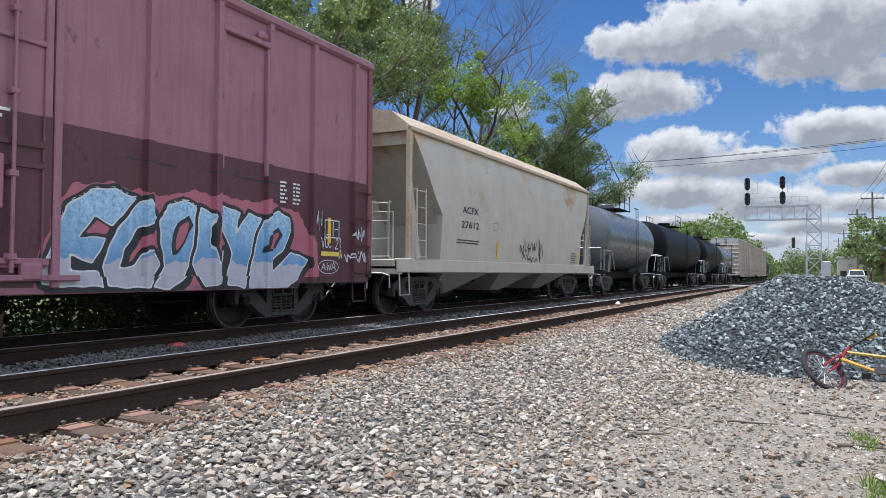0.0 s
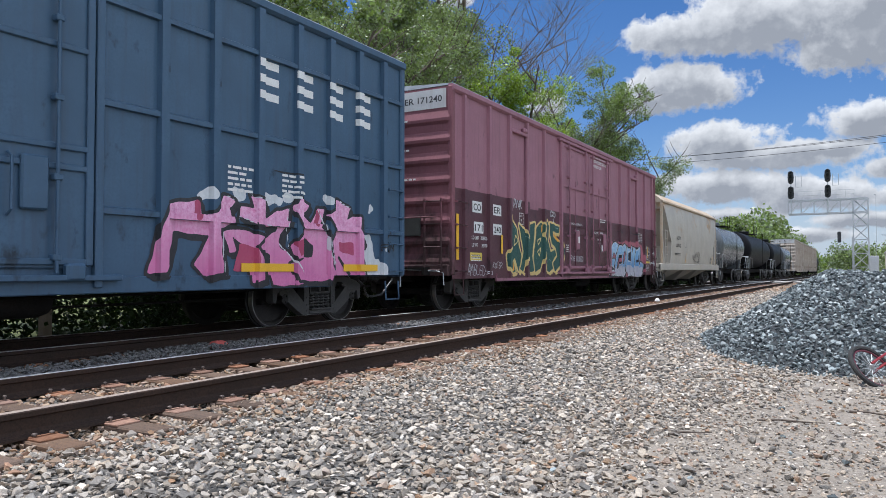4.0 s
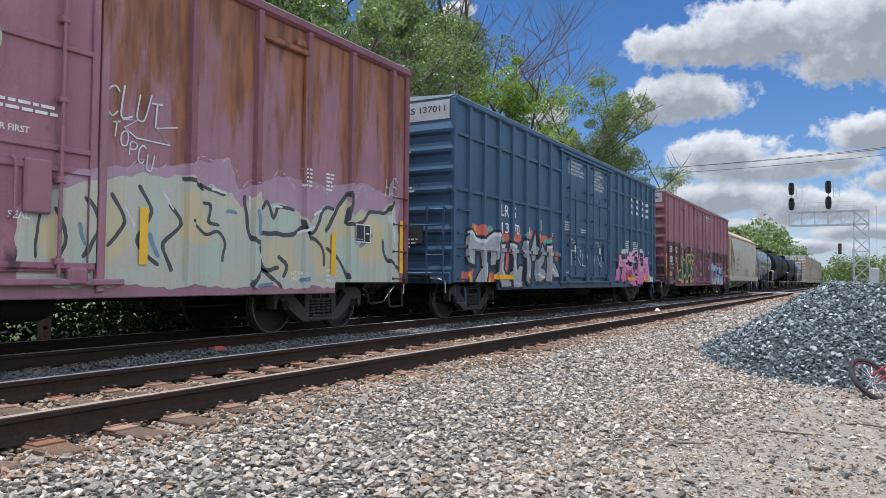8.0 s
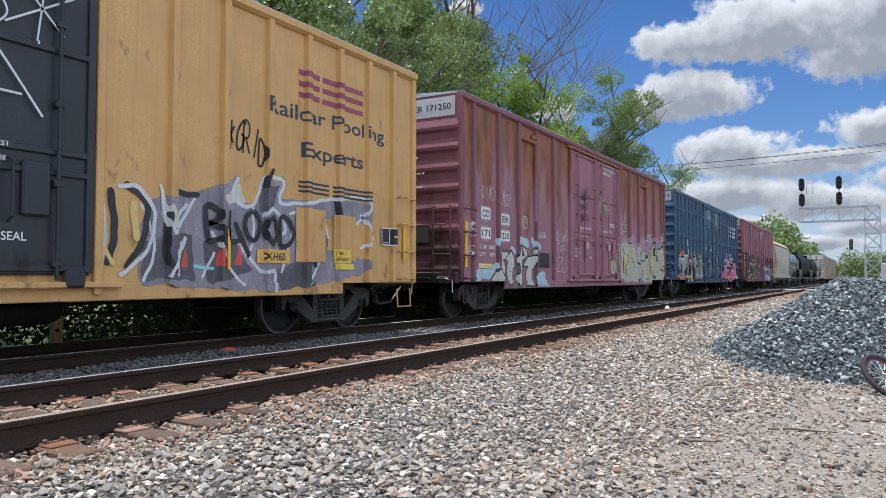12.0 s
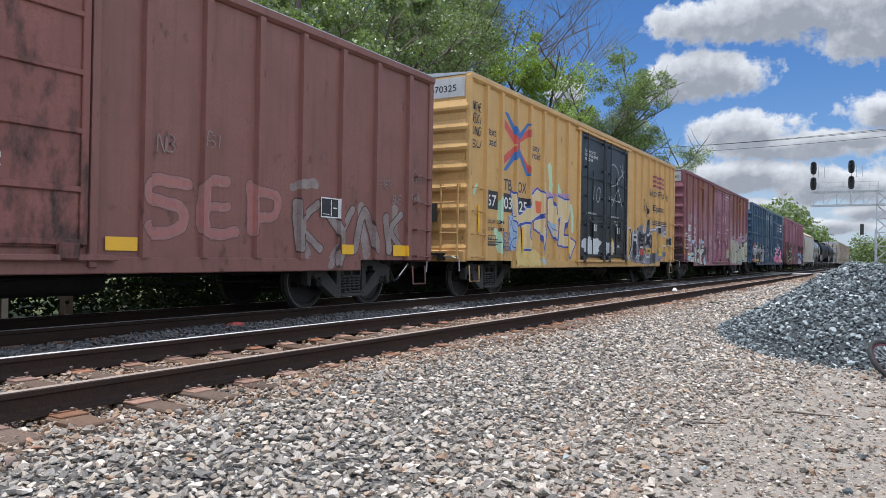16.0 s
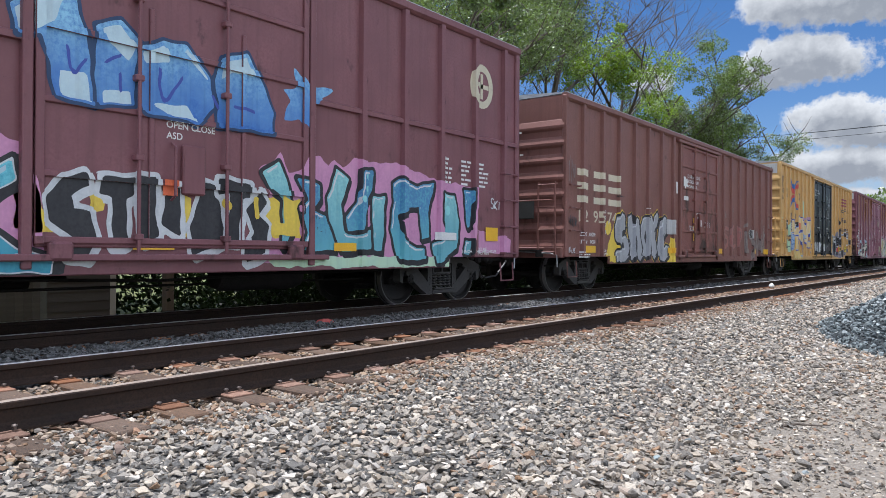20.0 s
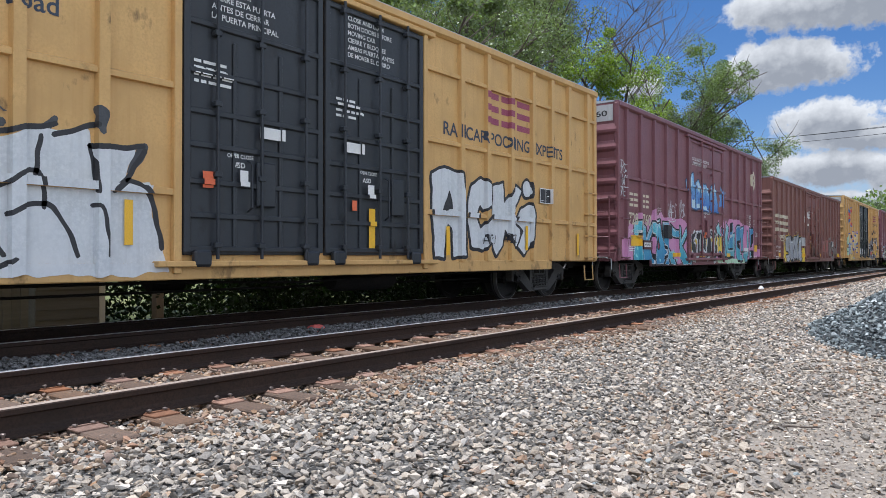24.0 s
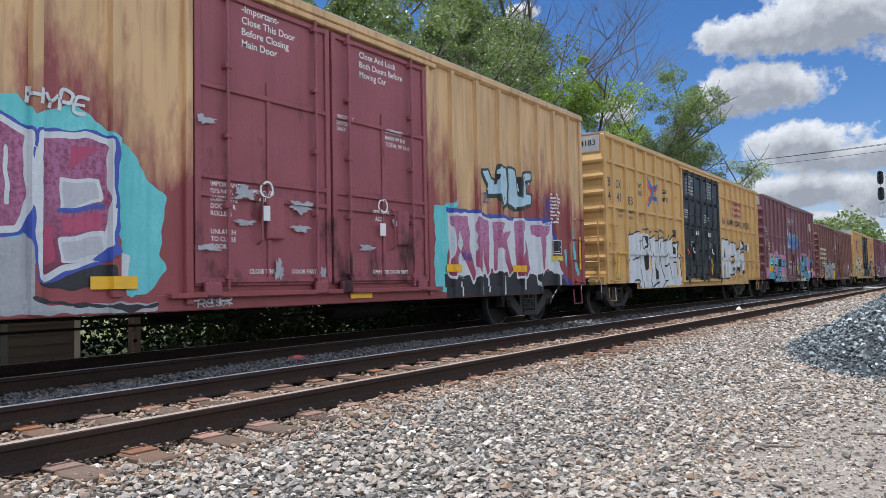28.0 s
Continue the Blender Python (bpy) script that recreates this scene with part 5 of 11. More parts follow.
        coupler(ob, s * half, s)
    if board:
        part("number_board", Geo().box(-1.45, 1.45, -half - 0.012, -half + 0.0, eave - 0.48, eave - 0.06), M_GREYPANEL, ob, "pale grey panel across the car end")
    if not simple:
        if brake == "wheel":
            br = part("brake_housing", Geo().box(-0.05, 0.2, -half - 0.24, -half - 0.02, low + 1.15, low + 1.65, c=0.04), M_DARKSTEEL, ob, "dark hand brake housing")
            rim = [(-0.18 + 0.27 * math.cos(k * 0.3927), -half - 0.3, low + 1.5 + 0.27 * math.sin(k * 0.3927)) for k in range(17)]
            bg = Geo().tube(rim, 0.018, 6)
            for k in range(6):
                a = k * 1.0472
                bg.tube([(-0.18, -half - 0.27, low + 1.5), (-0.18 + 0.27 * math.cos(a), -half - 0.3, low + 1.5 + 0.27 * math.sin(a))], 0.012, 5)
            part("brake_wheel", bg, M_DARKSTEEL, br, "spoked hand brake wheel")
            part("brake_rod", Geo().tube([(0.1, -half - 0.12, low + 1.15), (0.1, -half - 0.12, low + 0.3)], 0.018, 6), M_DARKSTEEL, br)
        else:
            part("end_panel", Geo().box(0.25, 0.82, -half - 0.085, -half - 0.02, low + 0.95, low + 1.38, c=0.015), M_ENDPANEL, ob, "dull dark panel on the car end")
    for s in (-1, 1):
        bogie(ob, s * centres)
    for y, z, wd, h in tape:
        lay("reflective_tape", [rect(y - wd / 2, y + wd / 2, z - h / 2, z + h / 2)], M_YELLOWTAPE, car, 0.03, "yellow reflective strip")
    return car


def stencil(car, body, y, z, h, material=None, fit=None, lift=0.004, fat=0.0):
    material = material or M_WHITE
    return lay("stencil", merge([put_text(body, y, z, h, fat, fit=fit)]), material, car, lift, "painted lettering")


def small_print(car, y, z, h, rows, w, material=None, seed=1):
    return lay("small_print", lines(y, z, h, rows, w, seed), material or M_WHITE, car, 0.012, "small painted print")


def end_text(car, body, x0, z, h, w, material):
    vs, fs = put_text(body, 0, 0, h, fit=w)
    half = car["half"]
    me = bpy.data.meshes.new("stencil")
    me.from_pydata([(x0 + a, -half - 0.017, z + b) for a, b in vs], [], fs)
    me.materials.append(material)
    return part("stencil", me, None, car["ob"], "painted lettering")


def end_lines(car, x0, z, w, seed, rows=1):
    g = Geo()
    for v, f in lines(0, 0, 0.05, rows, w, seed):
        g.add([(x0 + a, -car["half"] - 0.092, z + b) for a, b in v], f)
    part("small_print", g, M_WHITE, car["ob"], "small painted print")

# ---- train: the cars, from the front of the train to its rear ----
P_PURPLE = steel_paint("faded_maroon_paint", (0.37, 0.182, 0.228), rough=0.7, spec=0.18)
P_PURPLEPOST = steel_paint("grimy_maroon_paint", (0.27, 0.125, 0.15), rough=0.7, spec=0.18)
P_PURPLERUST = steel_paint("rusting_maroon_paint", (0.37, 0.195, 0.235), rough=0.65, patch=((0.30, 0.125, 0.065), 1.35, 0.455, 0.10, 3.2, 0.10, (1.0, 1.3, 0.26)))
# car ends: darker maroon than the sides, with dark patches growing towards the bottom
P_PURPLEEND = steel_paint("darker_maroon_end_paint", (0.25, 0.105, 0.125), rough=0.7, spec=0.2, patch=((0.075, 0.045, 0.045), 1.5, 0.50, 0.2, 2.2, -0.12, (1.0, 1.0, 0.5)))
P_BLUE = steel_paint("navy_blue_paint", (0.062, 0.118, 0.195), rough=0.5)
P_TTX = steel_paint("golden_yellow_paint", (0.68, 0.42, 0.165), rough=0.55, streak=((0.46, 0.25, 0.085), 0.4))
P_BROWN = steel_paint("mineral_brown_paint", (0.255, 0.118, 0.10), rough=0.6)
P_OXIDE = steel_paint("dark_oxide_red_paint", (0.245, 0.105, 0.12), rough=0.55)
P_RED = steel_paint("peeling_tan_over_red_paint", (0.32, 0.088, 0.092), rough=0.6, deepen=0.82, patch=((0.66, 0.43, 0.225), 0.9, 0.45, 0.13, 2.75, 0.13, (1.0, 0.9, 0.28)))
P_REDDOOR = steel_paint("crimson_paint", (0.33, 0.098, 0.118), rough=0.55, patch=((0.07, 0.025, 0.03), 2.0, 0.56, 0.14, 2.0, -0.06, (1.0, 1.0, 0.5)))
P_BROWNDOOR = steel_paint("grimy_brown_door_paint", (0.26, 0.105, 0.09), rough=0.6, patch=((0.055, 0.035, 0.03), 2.2, 0.53, 0.14, 2.0, -0.06, (1.0, 1.0, 0.5)))
P_BLACKDOOR = steel_paint("black_door_paint", (0.04, 0.045, 0.053), rough=0.5)
P_GREY = steel_paint("pale_grey_hopper_paint", (0.55, 0.51, 0.445), rough=0.6, streak=((0.46, 0.34, 0.21), 0.45), patch=((0.50, 0.30, 0.13), 0.9, 0.58, 0.16, 3.0, 0.11, (1.0, 0.6, 0.9)))
P_RUSTROOF = mat("rusty_pale_roof", (0.50, 0.42, 0.32), (0.40, 0.26, 0.15), rough=0.8, scale=1.6, fine=18, c=(0.5, 0.44, 0.36), stretch=(1, 0.35, 1))
P_TANKGREY = steel_paint("dull_grey_blue_tank_paint", (0.125, 0.14, 0.155), spec=0.5, rough=0.36)
P_TANKBLACK = steel_paint("black_tank_paint", (0.009, 0.0095, 0.012), spec=0.10, rough=0.6, streak=((0.018, 0.018, 0.019), 0.5))
P_BEIGE = steel_paint("dirty_beige_paint", (0.52, 0.45, 0.38), rough=0.7, streak=((0.15, 0.08, 0.06), 0.85))

BAY8 = [8.2, 7.45, 6.65, 5.85, 5.0, 4.15, 3.3]
both = lambda q: sorted([-v for v in q] + list(q))


def tank_car(label, s0, half, material, radius=1.45, centres=None, deck=True):
    ob = thing("tank_car", label, "tank car", "freight cars of the train", at=Matrix.Translation((TRACK_FAR, s0, 0)))
    CARS.append((ob, s0))
    L = half - 0.75
    zc = 1.12 + radius
    prof = [(-L, 0.0), (-L + 0.03, radius * 0.35), (-L + 0.12, radius * 0.65), (-L + 0.28, radius * 0.87), (-L + 0.5, radius * 0.97), (-L + 0.75, radius)]
    prof += [(L * (k / 6) * 0.999, radius) for k in range(-5, 6)]
    prof += [(-a, r) for a, r in prof[5::-1]]
    t = part("tank", Geo().lathe(prof, 48, "y", (0, 0, zc), cap=False), material, ob, smooth=True)
    for y in (-L * 0.55, 0.0, L * 0.55):
        part("weld_band", Geo().lathe([(-0.04, radius + 0.004), (0.04, radius + 0.004)], 48, "y", (0, y, zc), cap=False), material, t, smooth=True)
    part("center_sill", Geo().box(-0.3, 0.3, -half, half, 0.68, 1.05, c=0.02), M_DARKSTEEL, ob)
    for s in (-1, 1):
        part("saddle", Geo().prism([(-1.2, 1.0), (1.2, 1.0), (1.25, 1.75), (0.9, 1.45), (0, 1.25), (-0.9, 1.45), (-1.25, 1.75)], s * (half - 2.2) - 0.2, s * (half - 2.2) + 0.2), material, ob)
        part("end_platform", Geo().box(-1.45, 1.45, min(s * (half - 0.8), s * half), max(s * (half - 0.8), s * half), 1.0, 1.06), M_DARKSTEEL, ob)
        part("end_railing", Geo().tube([(-1.4, s * half * 0.99, 1.06), (-1.4, s * half * 0.99, 2.0), (1.4, s * half * 0.99, 2.0), (1.4, s * half * 0.99, 1.06)], 0.02, 6), M_GALV, ob)
        part("side_railing", Geo().tube([(1.52, s * (half - 0.1), 1.05), (1.52, s * (half - 0.1), 1.9), (1.52, s * (half - 1.4), 1.9), (1.52, s * (half - 1.9), 1.1)], 0.018, 6), M_GALV, ob)
        coupler(ob, s * half, s)
        bogie(ob, s * (centres or half - 2.1))
    part("outlet_valve", Geo().lathe([(0.55, 0.16), (0.75, 0.2), (1.2, 0.22)], 14, "z"), M_DARKSTEEL, ob)
    d = part("manway_dome", Geo().lathe([(zc + radius - 0.1, 0.42), (zc + radius + 0.28, 0.42), (zc + radius + 0.34, 0.36), (zc + radius + 0.34, 0.0)], 18, "z", cap=False), material, ob, smooth=True)
    if deck:
        g = Geo().box(-0.95, 0.95, -1.1, 1.1, zc + radius + 0.02, zc + radius + 0.06)
        for x in (-0.95, 0.95):
            for y in (-1.1, 0, 1.1):
                g.tube([(x, y, zc + radius), (x, y, zc + radius + 0.75)], 0.018, 5)
            g.tube([(x, -1.1, zc + radius + 0.75), (x, 1.1, zc + radius + 0.75)], 0.018, 5)
            g.tube([(x, -1.1, zc + radius + 0.4), (x, 1.1, zc + radius + 0.4)], 0.015, 5)
        part("top_platform", g, M_DARKSTEEL, ob, "railed platform round the manway")
        ladder(ob, 1.46, 0.0, 1.0, zc + radius + 0.1, 0.45, 9, M_DARKSTEEL, "y", 0.1, "side_ladder")
    return ob


def hopper_car(s0):
    half = 7.55
    ob = thing("covered_hopper", "pale grey covered hopper car with rust along its roof edge", "hopper car", "freight cars of the train", at=Matrix.Translation((TRACK_FAR, s0, 0)))
    CARS.append((ob, s0))
    # bulging sides, drawn out between sloped end sheets
    sec = [(1.50, 1.00), (1.55, 1.25), (1.60, 1.9), (1.612, 2.25), (1.615, 2.6), (1.612, 2.9), (1.60, 3.2), (1.575, 3.5), (1.54, 3.75), (1.47, 4.02)]
    vs, fs = [], []
    for z_i, (x, z) in enumerate(sec):
        q = (z - 1.0) / 3.02
        e = 5.6 + 1.25 * max(0.0, (q - 0.42) / 0.58) ** 0.8
        for y in (-e, e):
            for s in (-1, 1):
                vs.append((s * x, y, z))
    for i in range(len(sec) - 1):
        a, b = i * 4, i * 4 + 4
        fs += [(a + 1, a + 3, b + 3, b + 1), (a, b, b + 2, a + 2), (a, a + 1, b + 1, b), (a + 2, b + 2, b + 3, a + 3)]
    body = part("hopper_body", Geo().add(vs, fs), P_GREY, ob, "curved pale grey hopper side", smooth=True)
    part("roof", Geo().prism([(-1.50, 3.99), (1.50, 3.99), (1.55, 4.05), (1.02, 4.45), (0.55, 4.53), (-0.55, 4.53), (-1.02, 4.45), (-1.55, 4.05)], -6.95, 6.95), P_RUSTROOF, ob, "rusty rolled roof")
    part("roof_edge", Geo().box(1.47, 1.56, -6.98, 6.98, 3.98, 4.08, c=0.015), P_RUSTROOF, ob)
    part("hatch_trough", Geo().box(-0.35, 0.35, -6.3, 6.3, 4.52, 4.6, c=0.03), P_RUSTROOF, ob)
    part("side_sill", Geo().box(1.48, 1.585, -half, half, 0.92, 1.22, c=0.02), P_GREY, ob)
    part("side_sill", Geo().box(-1.585, -1.48, -half, half, 0.92, 1.22, c=0.02), P_GREY, ob)
    part("center_sill", Geo().box(-0.28, 0.28, -half, half, 0.66, 1.0, c=0.02), M_DARKSTEEL, ob)
    for y in (-3.6, 0.0, 3.6):
        g = Geo().add([(-1.4, y - 1.5, 1.0), (1.4, y - 1.5, 1.0), (1.4, y + 1.5, 1.0), (-1.4, y + 1.5, 1.0), (-0.5, y - 0.35, 0.38), (0.5, y - 0.35, 0.38), (0.5, y + 0.35, 0.38), (-0.5, y + 0.35, 0.38)],
                      [(0, 1, 5, 4), (1, 2, 6, 5), (2, 3, 7, 6), (3, 0, 4, 7), (4, 5, 6, 7)])
        h = part("discharge_hopper", g, P_GREY, ob)
        part("outlet_gate", Geo().box(-0.6, 0.6, y - 0.42, y + 0.42, 0.30, 0.40, c=0.02), M_DARKSTEEL, h)
    for s in (-1, 1):
        # slope sheet, end posts and platform
        g = Geo().add([(-1.45, s * 6.8, 3.75), (1.45, s * 6.8, 3.75), (1.45, s * 4.9, 1.05), (-1.45, s * 4.9, 1.05)], [(0, 1, 2, 3)])
        part("slope_sheet", g, P_GREY, ob)
        part("end_sheet", Geo().box(-1.5, 1.5, min(s * 6.8, s * 6.9), max(s * 6.8, s * 6.9), 3.7, 4.05), P_GREY, ob)
        for x in (-1.47, 1.47):
            part("end_post", Geo().box(x - 0.05, x + 0.05, min(s * 6.86, s * 6.98), max(s * 6.86, s * 6.98), 1.1, 4.1, c=0.012), P_RUSTROOF, ob, "rust-streaked end post")
            part("end_gusset", Geo().prism([(s * 6.92, 3.3), (s * 6.92, 1.2), (s * 6.4, 1.2)], x - 0.02, x + 0.02, "x"), P_GREY, ob)
        part("end_beam", Geo().box(-1.55, 1.55, min(s * (half - 0.25), s * half), max(s * (half - 0.25), s * half), 0.88, 1.2, c=0.02), P_GREY, ob)
        part("end_deck", Geo().box(-1.5, 1.5, min(s * 5.2, s * half), max(s * 5.2, s * half), 1.0, 1.05), M_DARKSTEEL, ob)
        part("slope_stiffener", Geo().box(-0.06, 0.06, min(s * 5.6, s * 6.85), max(s * 5.6, s * 6.85), 1.05, 2.6), P_GREY, ob)
        ladder(ob, 1.5, s * 6.62, 1.2, 2.75, 0.42, 5, P_GREY, "y", 0.11, "side_ladder")
        ladder(ob, 1.0, s * 7.25, 1.2, 2.45, 0.42, 4, P_GREY, "x", s * 0.1, "end_ladder")
        part("end_handrail", Geo().tube([(-1.3, s * 7.3, 1.1), (-1.3, s * 7.3, 2.2), (1.3, s * 7.3, 2.2), (1.3, s * 7.3, 1.1)], 0.018, 6), P_GREY, ob)
        part("sill_step", Geo().tube([(1.52, s * 7.4, 0.92), (1.54, s * 7.4, 0.45), (1.54, s * 7.0, 0.45), (1.52, s * 7.0, 0.92)], 0.016, 6), P_GREY, ob)
        coupler(ob, s * half, s)
        bogie(ob, s * 5.75)
    return {"ob": ob, "spans": [], "bands": [], "bandx": 1.6, "doorspan": None, "half": half}


HOPPER = hopper_car(20.5)
tank_car("dull grey tank car with a railed top platform", 36.0, 6.3, P_TANKGREY)
tank_car("long black tank car streaked with grime", 52.0, 8.6, P_TANKBLACK, 1.5)
tank_car("black tank car streaked with grime", 69.0, 6.9, P_TANKBLACK, 1.45)
tank_car("grey tank car with a white band", 82.7, 5.8, P_TANKGREY, 1.4)
for far_s in (104.5, 133.0):
    boxcar("boxcar", "long weathered beige boxcar", far_s, 13.5, 5.1, P_BEIGE, both([12.4, 10.9, 9.4, 7.9, 6.4, 4.9]), (-3.1, 3.1), P_BEIGE, "beige sliding door", centres=10.5, simple=True)
tank_car("black tank car at the head of the train", 154.5, 6.3, P_TANKBLACK)

STYLE_RIBBED = {"bars": (0.02, 0.30, 0.36, 0.66, 0.98), "panels": (0.5,), "rods": (0.2, 0.86)}
STYLE_BLACK = {"bars": (0.02, 0.13, 0.24, 0.36, 0.47, 0.60, 0.76, 0.98), "panels": (0.33, 0.66), "rods": (0.2, 0.5, 0.84)}
STYLE_FLUSH = {"bars": (0.02, 0.2, 0.4, 0.6, 0.8, 0.98), "panels": (0.35, 0.7), "rods": (0.3, 0.62)}

MAROON = boxcar("boxcar", "faded maroon boxcar with a darker repainted lower half and graffiti", 2.9, 8.95, 4.94, P_PURPLE, both([8.4, 7.15, 6.0, 4.9, 3.7]), (-2.33, 2.33), P_PURPLE,
                "maroon plug door", gusset=[(-5.45, 2.4, 4.5, 1.05), (5.45, 2.4, 4.5, 1.05)], style=STYLE_RIBBED, end_mat=P_PURPLEEND, tape=[(-8.72, 1.65, 0.12, 1.0), (-6.45, 1.55, 0.1, 0.45), (7.62, 1.65, 0.1, 0.45)])
NAVY = boxcar("boxcar", "navy blue boxcar with a grid of side ribs and graffiti", -16.85, 8.85, 4.89, P_BLUE, both(BAY8), (-2.33, 2.33), P_BLUE, "navy blue plug door",
              belts=(4.10, 2.88, 1.62), style=STYLE_RIBBED, tape=[(5.2, 0.96, 1.1, 0.12), (7.5, 0.96, 1.0, 0.12), (-6.4, 0.96, 1.0, 0.12)], post_w=0.15)
RUSTED = boxcar("boxcar", "faded maroon boxcar with broad rust patches and graffiti", -36.55, 8.95, 4.94, P_PURPLERUST, both([8.4, 7.15, 6.0, 4.9, 3.7]), (-2.33, 2.33), P_PURPLE,
                "maroon plug door", gusset=[(-5.45, 2.4, 4.5, 1.05), (5.45, 2.4, 4.5, 1.05)], style=STYLE_RIBBED, end_mat=P_PURPLEEND,
                tape=[(-8.72, 1.65, 0.12, 1.0), (3.0, 1.4, 0.12, 0.7), (6.7, 1.3, 0.12, 0.7), (8.75, 1.5, 0.12, 1.0)], post_mat=P_PURPLEPOST)
YELLOW_A = boxcar("boxcar", "golden yellow boxcar with black doors and graffiti", -56.3, 8.95, 4.86, P_TTX, both(BAY8), (-2.33, 2.2), P_BLACKDOOR, "black plug door with white stencils",
                  style=STYLE_RIBBED, tape=[(-8.5, 1.75, 0.1, 0.6), (-6.2, 1.35, 0.1, 0.6), (-3.3, 1.3, 0.1, 0.5), (0.6, 1.3, 0.1, 0.55), (4.2, 1.3, 0.1, 0.55), (8.6, 1.6, 0.12, 0.7)])
BROWN = boxcar("boxcar", "mineral brown boxcar with stains and silver graffiti", -75.6, 8.8, 4.40, P_BROWN, both([8.0, 7.0, 6.05, 5.1, 4.2, 3.25, 2.35]), (-1.75, 1.6), P_BROWNDOOR, "grimy brown plug door",
               leaves=1, style=STYLE_FLUSH, board=False, tape=[(-7.6, 1.0, 0.5, 0.16), (-2.5, 1.0, 0.5, 0.16), (2.05, 1.0, 0.42, 0.16), (6.2, 1.0, 0.4, 0.16), (7.75, 1.0, 0.4, 0.2), (-0.7, 1.65, 0.12, 0.7)])
OXIDE = boxcar("boxcar", "dark oxide red boxcar with blue and turquoise graffiti", -93.6, 7.2, 4.90, P_OXIDE, both([6.7, 5.75, 4.75, 3.8, 2.85]), (-1.8, 1.75), P_OXIDE, "dark red plug door",
               leaves=1, belts=(3.0,), style=STYLE_FLUSH, centres=5.45, tape=[(-6.1, 1.35, 0.6, 0.28), (-3.0, 0.98, 0.5, 0.12), (-0.5, 0.98, 0.5, 0.12), (2.5, 0.98, 0.45, 0.12), (6.3, 1.25, 0.4, 0.25)])
YELLOW_B = boxcar("boxcar", "golden yellow boxcar with ribbed black doors and white graffiti", -111.0, 8.85, 4.86, P_TTX, both([8.38] + BAY8[1:]), (-2.35, 2.15), P_BLACKDOOR, "black plug door with white stencils",
                  belts=(4.13, 2.92, 1.68), style=STYLE_BLACK, post_w=0.15, brake="wheel", tape=[(-8.1, 1.4, 0.14, 0.6), (-5.6, 1.3, 0.1, 0.5), (-3.0, 1.3, 0.1, 0.5), (0.9, 1.35, 0.14, 0.6), (2.9, 1.2, 0.1, 0.5), (5.6, 1.3, 0.1, 0.5), (7.9, 1.2, 0.1, 0.5)])
RED = boxcar("boxcar", "crimson boxcar with peeling tan patches and graffiti", -130.3, 8.95, 5.0, P_RED, both(BAY8), (-2.3, 2.45), P_REDDOOR, "crimson plug door with white stencils",
             style=STYLE_RIBBED, end_mat=P_RED, tape=[(-3.3, 1.0, 0.55, 0.14), (3.3, 1.2, 0.5, 0.14), (5.7, 1.2, 0.5, 0.14), (8.75, 1.6, 0.1, 0.8), (0.7, 0.77, 0.5, 0.1)])

# ---- train: markings and graffiti ----
C_CREAM = mat("cream_lettering", (0.66, 0.60, 0.46), (0.58, 0.52, 0.40), rough=0.65)
M_YELLOWPANEL = mat("clean_yellow_paint", (0.74, 0.47, 0.12), (0.66, 0.41, 0.11), rough=0.6, scale=4)
C_NAVY = mat("dark_blue_lettering", (0.035, 0.05, 0.085), (0.05, 0.065, 0.10), rough=0.6)
C_MAGENTA = mat("faded_purple_lettering", (0.30, 0.06, 0.12), (0.36, 0.10, 0.14), rough=0.6)
C_LOGOBLUE = mat("bright_blue_paint", (0.05, 0.16, 0.46), (0.06, 0.18, 0.42), rough=0.55)
C_LOGORED = mat("bright_red_paint", (0.62, 0.10, 0.085), (0.55, 0.10, 0.08), rough=0.55)
C_DARKMAROON = steel_paint("dark_maroon_repaint", (0.115, 0.048, 0.062), rough=0.55)
C_ORANGE = mat("orange_sticker", (0.75, 0.16, 0.06), (0.7, 0.14, 0.06), rough=0.6)
S_BLUE = spray("sky_blue", (0.09, 0.24, 0.46), (0.42, 0.62, 0.78), grad=(0.9, 1.8))
S_BLUE2 = spray("bright_blue", (0.04, 0.15, 0.50), (0.36, 0.70, 0.88), grad=(2.4, 3.8))
S_GREEN = spray("deep_green", (0.018, 0.07, 0.065), (0.03, 0.105, 0.085))
S_ORANGE = spray("orange", (0.80, 0.40, 0.04), (0.72, 0.34, 0.04))
S_YELLOW = spray("yellow", (0.80, 0.60, 0.08), (0.70, 0.50, 0.07))
S_CORAL = spray("coral_red", (0.62, 0.15, 0.11), (0.52, 0.13, 0.09))
S_TEAL = spray("teal", (0.10, 0.42, 0.36), (0.08, 0.36, 0.32))
S_PINK = spray("pink", (0.60, 0.16, 0.36), (0.82, 0.46, 0.66), grad=(0.8, 1.9))
S_PALEPINK = spray("pale_pink", (0.62, 0.30, 0.48), (0.50, 0.22, 0.40))
S_PALEBLUE = spray("pale_blue", (0.38, 0.54, 0.64), (0.46, 0.60, 0.68))
S_MINT = spray("mint_and_yellow", (0.46, 0.44, 0.25), (0.36, 0.46, 0.40), scale=1.1)
S_MINTCLOUD = spray("mint", (0.46, 0.66, 0.50), (0.52, 0.68, 0.44))
S_LILAC = spray("lilac", (0.46, 0.30, 0.44), (0.40, 0.26, 0.40))
S_CYAN = spray("turquoise", (0.05, 0.30, 0.42), (0.22, 0.68, 0.78), grad=(0.8, 1.9))
S_AQUA = spray("aqua", (0.10, 0.50, 0.50), (0.22, 0.60, 0.66), scale=1.3)
S_MAUVE = spray("mauve_and_plum", (0.30, 0.03, 0.06), (0.46, 0.22, 0.38), grad=(1.0, 1.9), scale=1.2)
